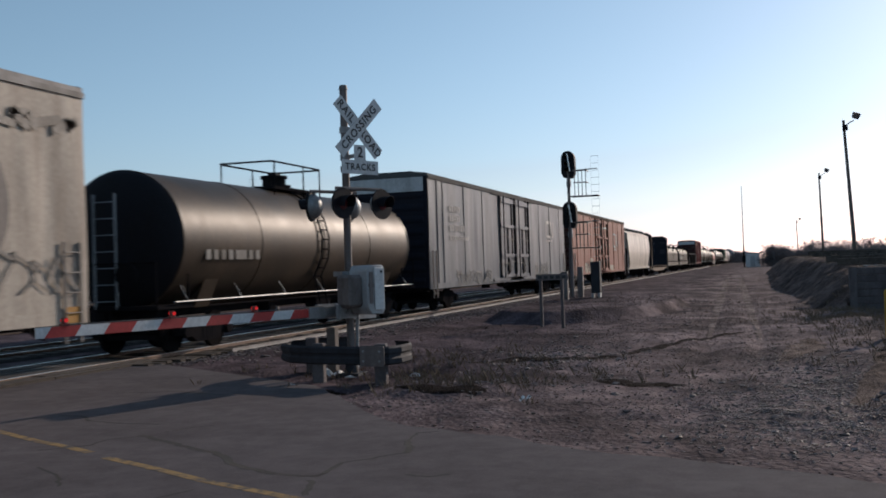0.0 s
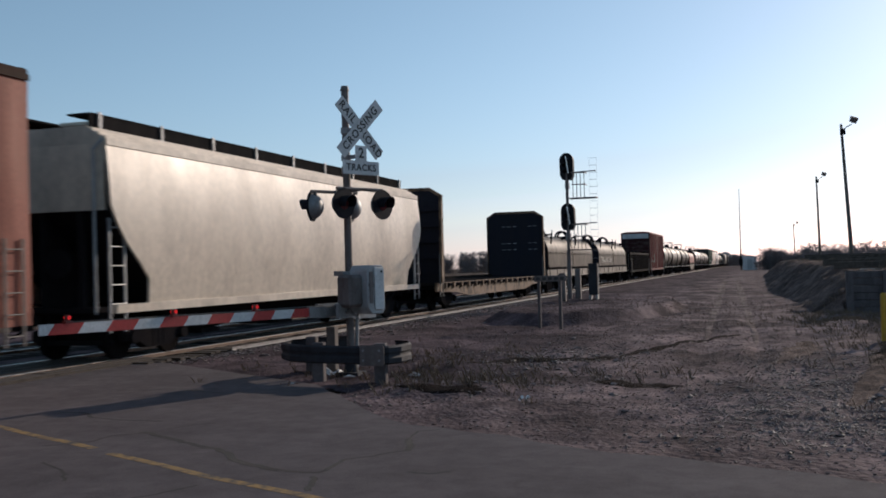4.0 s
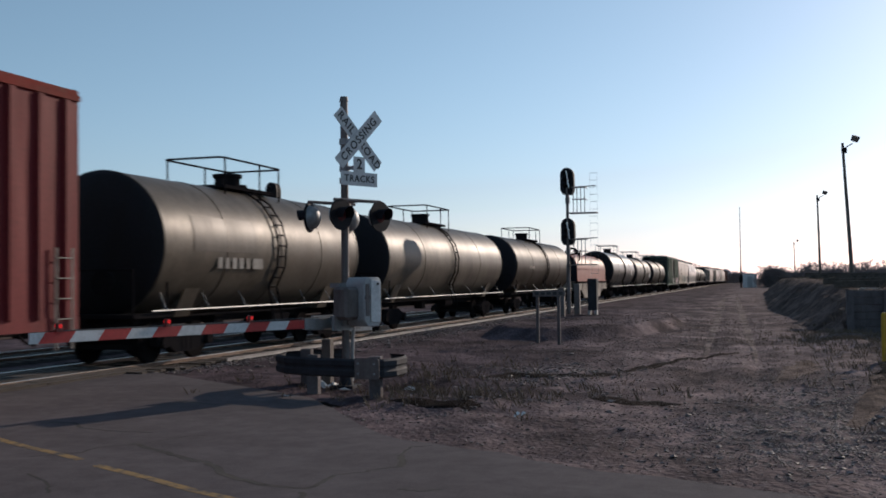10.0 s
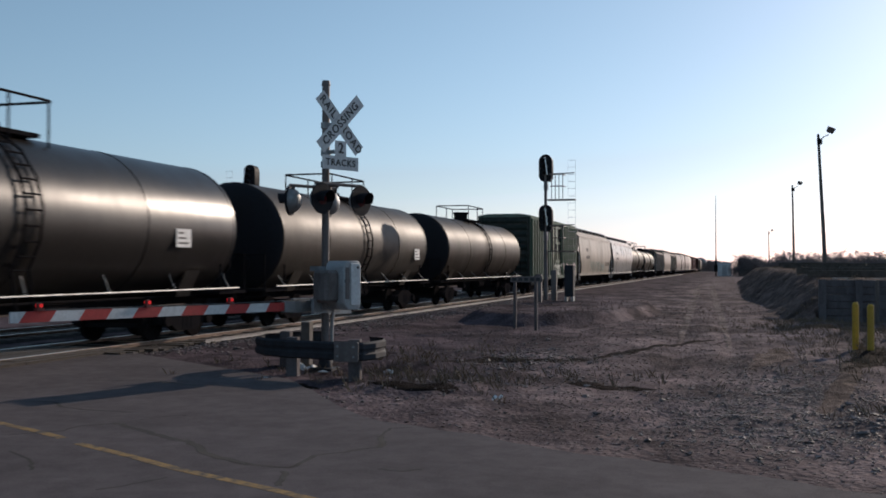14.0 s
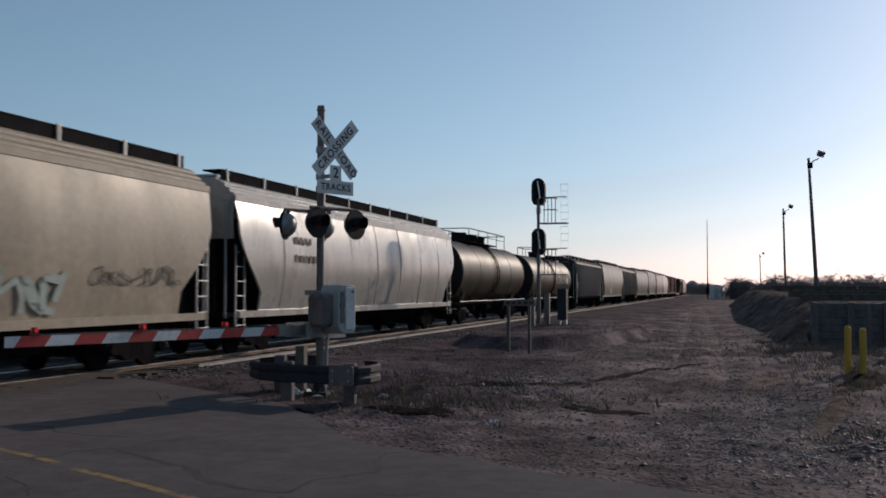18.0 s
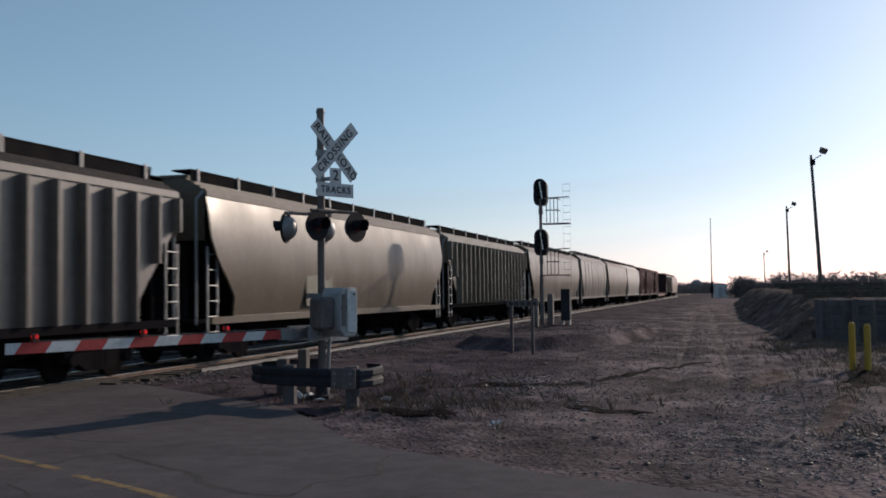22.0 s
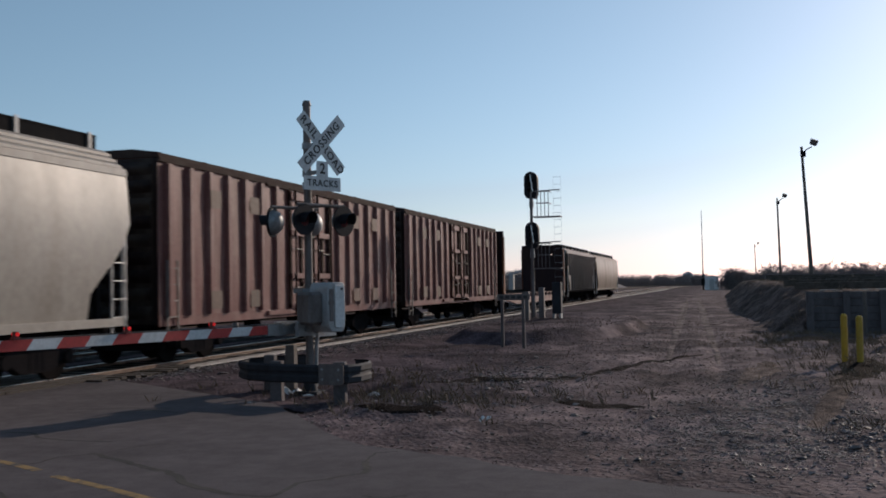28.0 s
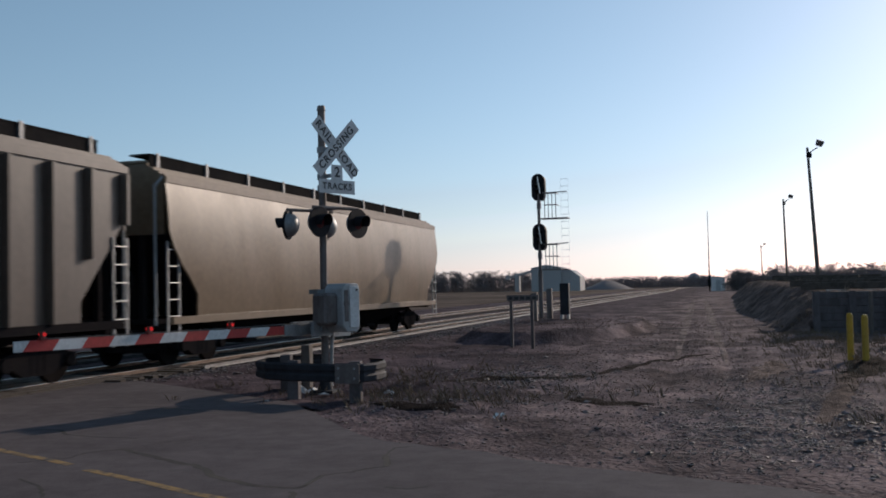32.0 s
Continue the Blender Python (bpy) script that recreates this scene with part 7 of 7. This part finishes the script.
for off in (0.0, -1.1):
    strip_sheet("wheel_rut", [(off + 0.45 - 0.026 * y, y) for y in (22, 30, 40, 55, 75, 100)], [0.1, 0.26, 0.3, 0.4, 0.4, 0.2], M["rut"], "pale packed wheel rut along the access track", 0.016)
strip_sheet("sand_patch", [(-4.3, 19.0), (-3.2, 19.3), (-2.2, 18.6)], [0.15, 0.35, 0.1], M["rut"], "pale dusty patch of dirt")


def stones(name, spots, seed, label, material):
    """Loose stones, joined: each a squashed, skewed octahedron."""
    r = random.Random(seed)
    v, f = [], []
    for cx, cy, sx, sy, n, s0, s1 in spots:
        for i in range(n):
            x, y = r.gauss(cx, sx), r.gauss(cy, sy)
            if ROAD_N.dot(Vector((x, y, 0))) < 7.35:
                continue
            s = r.uniform(s0, s1) * (1.8 if r.random() < 0.06 else 1)
            z = ground_z(x, y) + s * 0.25
            a = r.uniform(0, 6.28)
            o = len(v)
            for k in range(4):
                b = a + k * 1.571 + r.uniform(-0.4, 0.4)
                q = s * r.uniform(0.7, 1.2)
                v.append((x + q * math.cos(b), y + q * math.sin(b), z + s * r.uniform(-0.2, 0.25)))
            v.append((x + s * r.uniform(-0.3, 0.3), y + s * r.uniform(-0.3, 0.3), z + s * r.uniform(0.2, 0.5)))
            v.append((x, y, z - s * 0.6))
            for k in range(4):
                f.append((o + k, o + (k + 1) % 4, o + 4))
                f.append((o + (k + 1) % 4, o + k, o + 5))
    me = bpy.data.meshes.new(name)
    me.from_pydata(v, [], f)
    me.materials.append(material)
    return tagged(new(name, me), label, "gravel", kind="stuff")


stones("loose_gravel", ((0.0, 12.0, 0.8, 1.1, 4200, 0.006, 0.018), (0.5, 10.6, 0.5, 0.8, 2600, 0.005, 0.017), (0.7, 14.0, 0.7, 1.5, 3600, 0.007, 0.02), (0.5, 17.0, 0.6, 1.8, 1000, 0.012, 0.03), (-3.7, 18.4, 0.8, 1.2, 800, 0.016, 0.04),
                       (-3.3, 14.6, 1.2, 1.4, 300, 0.015, 0.04), (-2.0, 12.0, 2.0, 1.5, 200, 0.010, 0.03), (-1.0, 10.0, 1.6, 0.7, 260, 0.010, 0.028), (-4.5, 24, 2.0, 4.0, 250, 0.02, 0.04), (-1.5, 24, 2.0, 6.0, 220, 0.015, 0.035), (1.7, 11.5, 0.5, 1.5, 400, 0.015, 0.04), (-6.2, 12.2, 1.2, 0.5, 250, 0.01, 0.03)), 7, "loose grey crushed stone scattered on the dirt", M["stone"])
rnd = random.Random(77)
spots = []
for k in range(34):
    y = 9.5 + 36 * (k / 34) ** 1.5
    spots.append((rnd.uniform(-5.5, 0.5), y, 2.6, 1.3, 210, 0.005 + 0.0003 * y, 0.011 + 0.0006 * y))
stones("dirt_clods", tuple(spots), 78, "dark clods and pebbles all over the dirt", M["clod"])
stones("ballast_stones", tuple((x, y, 0.22, 1.6, 260, 0.02, 0.045) for y in range(18, 66, 3) for x in (TRACK_X + 1.95,)) + tuple((-10.2, y, 0.4, 1.6, 120, 0.02, 0.05) for y in range(20, 50, 3)), 9, "pale ballast stones along the track edge", M["stone"])


def tufts(name, spots, seed, label, hmin, hmax):
    r = random.Random(seed)
    v, f = [], []
    for cx, cy, sx, sy, n in spots:
        for i in range(n):
            x, y = r.gauss(cx, sx), r.gauss(cy, sy)
            if ROAD_N.dot(Vector((x, y, 0))) < 7.7:
                continue
            g = ramp_z(x, y) if (x > 1.6 and 33.3 < y < 134) else ground_z(x, y)
            for k in range(r.randint(5, 10)):
                a = r.uniform(0, 6.28)
                h = r.uniform(hmin, hmax)
                w = 0.006 + 0.012 * h
                bx, by = x + r.gauss(0, 0.05), y + r.gauss(0, 0.05)
                tx, ty = bx + math.cos(a) * h * r.uniform(0.2, 0.9), by + math.sin(a) * h * r.uniform(0.2, 0.9)
                o = len(v)
                v += [(bx - w * math.sin(a), by + w * math.cos(a), g - 0.02), (bx + w * math.sin(a), by - w * math.cos(a), g - 0.02), ((bx + tx) / 2 + w * 0.6, (by + ty) / 2, g + h * 0.62), (tx, ty, g + h)]
                f += [(o, o + 1, o + 2), (o, o + 2, o + 3)]
    me = bpy.data.meshes.new(name)
    me.from_pydata(v, [], f)
    me.materials.append(M["drygrass"])
    return tagged(new(name, me), label, "dry grass", kind="stuff")


tufts("dry_grass", ((-5.0, 14.6, 1.2, 0.8, 70), (-4.0, 13.6, 0.6, 0.5, 30), (-6.8, 17.5, 1.0, 1.5, 70), (-4.6, 16.5, 1.2, 1.5, 50), (-1.8, 15.5, 0.7, 0.8, 20), (2.2, 19, 0.7, 2.5, 60), (2.4, 26, 0.6, 3.5, 120), (3.4, 29.5, 1.3, 2.6, 420), (1.6, 29.5, 0.7, 2.2, 120), (1.9, 12.5, 0.4, 1.5, 20)), 12, "sparse dry grass on the dirt", 0.05, 0.16)
tufts("bank_grass", tuple((4.2, y, 0.9, 1.5, 8) for y in range(36, 100, 3)), 13, "dry grass on the earth bank", 0.10, 0.28)
rnd = random.Random(40)
for x, y, s, n in ((-3.0, 12.3, 0.045, 2), (-7.1, 15.4, 0.15, 2), (-6.5, 14.9, 0.1, 1), (-5.4, 15.0, 0.12, 1), (-6.95, 13.7, 0.06, 1)):
    for k in range(n):
        sh = Shape()
        q = pose(x + k * s * 1.5, y + rnd.uniform(-0.05, 0.05), ground_z(x, y) + 0.03, rnd.uniform(-25, 25), rnd.uniform(-30, 30), rnd.uniform(0, 180))
        sh.hull([(-s, -s * 0.5, 0), (s, -s * 0.6, 0.01), (s * 0.9, s * 0.5, 0.02), (-s * 0.8, s * 0.4, 0), (0, 0, s * 0.5)], [(0, 1, 4), (1, 2, 4), (2, 3, 4), (3, 0, 4), (3, 2, 1, 0)])
        thing("litter", sh, M["litter"], "crumpled white scrap of litter on the dirt", "litter", "scraps of litter", m=q)


def run(t):
    """Metres that the train has rolled by t seconds."""
    return 18.57 * t + 0.02227 * t * t - 0.0002015 * t ** 3


def motions():
    for car, y in CARS:
        walk(car, [(t, pose(TRACK_X, y - run(t), RAIL_Z)) for t in (0, 8, 16, 24, 32)])


motions()
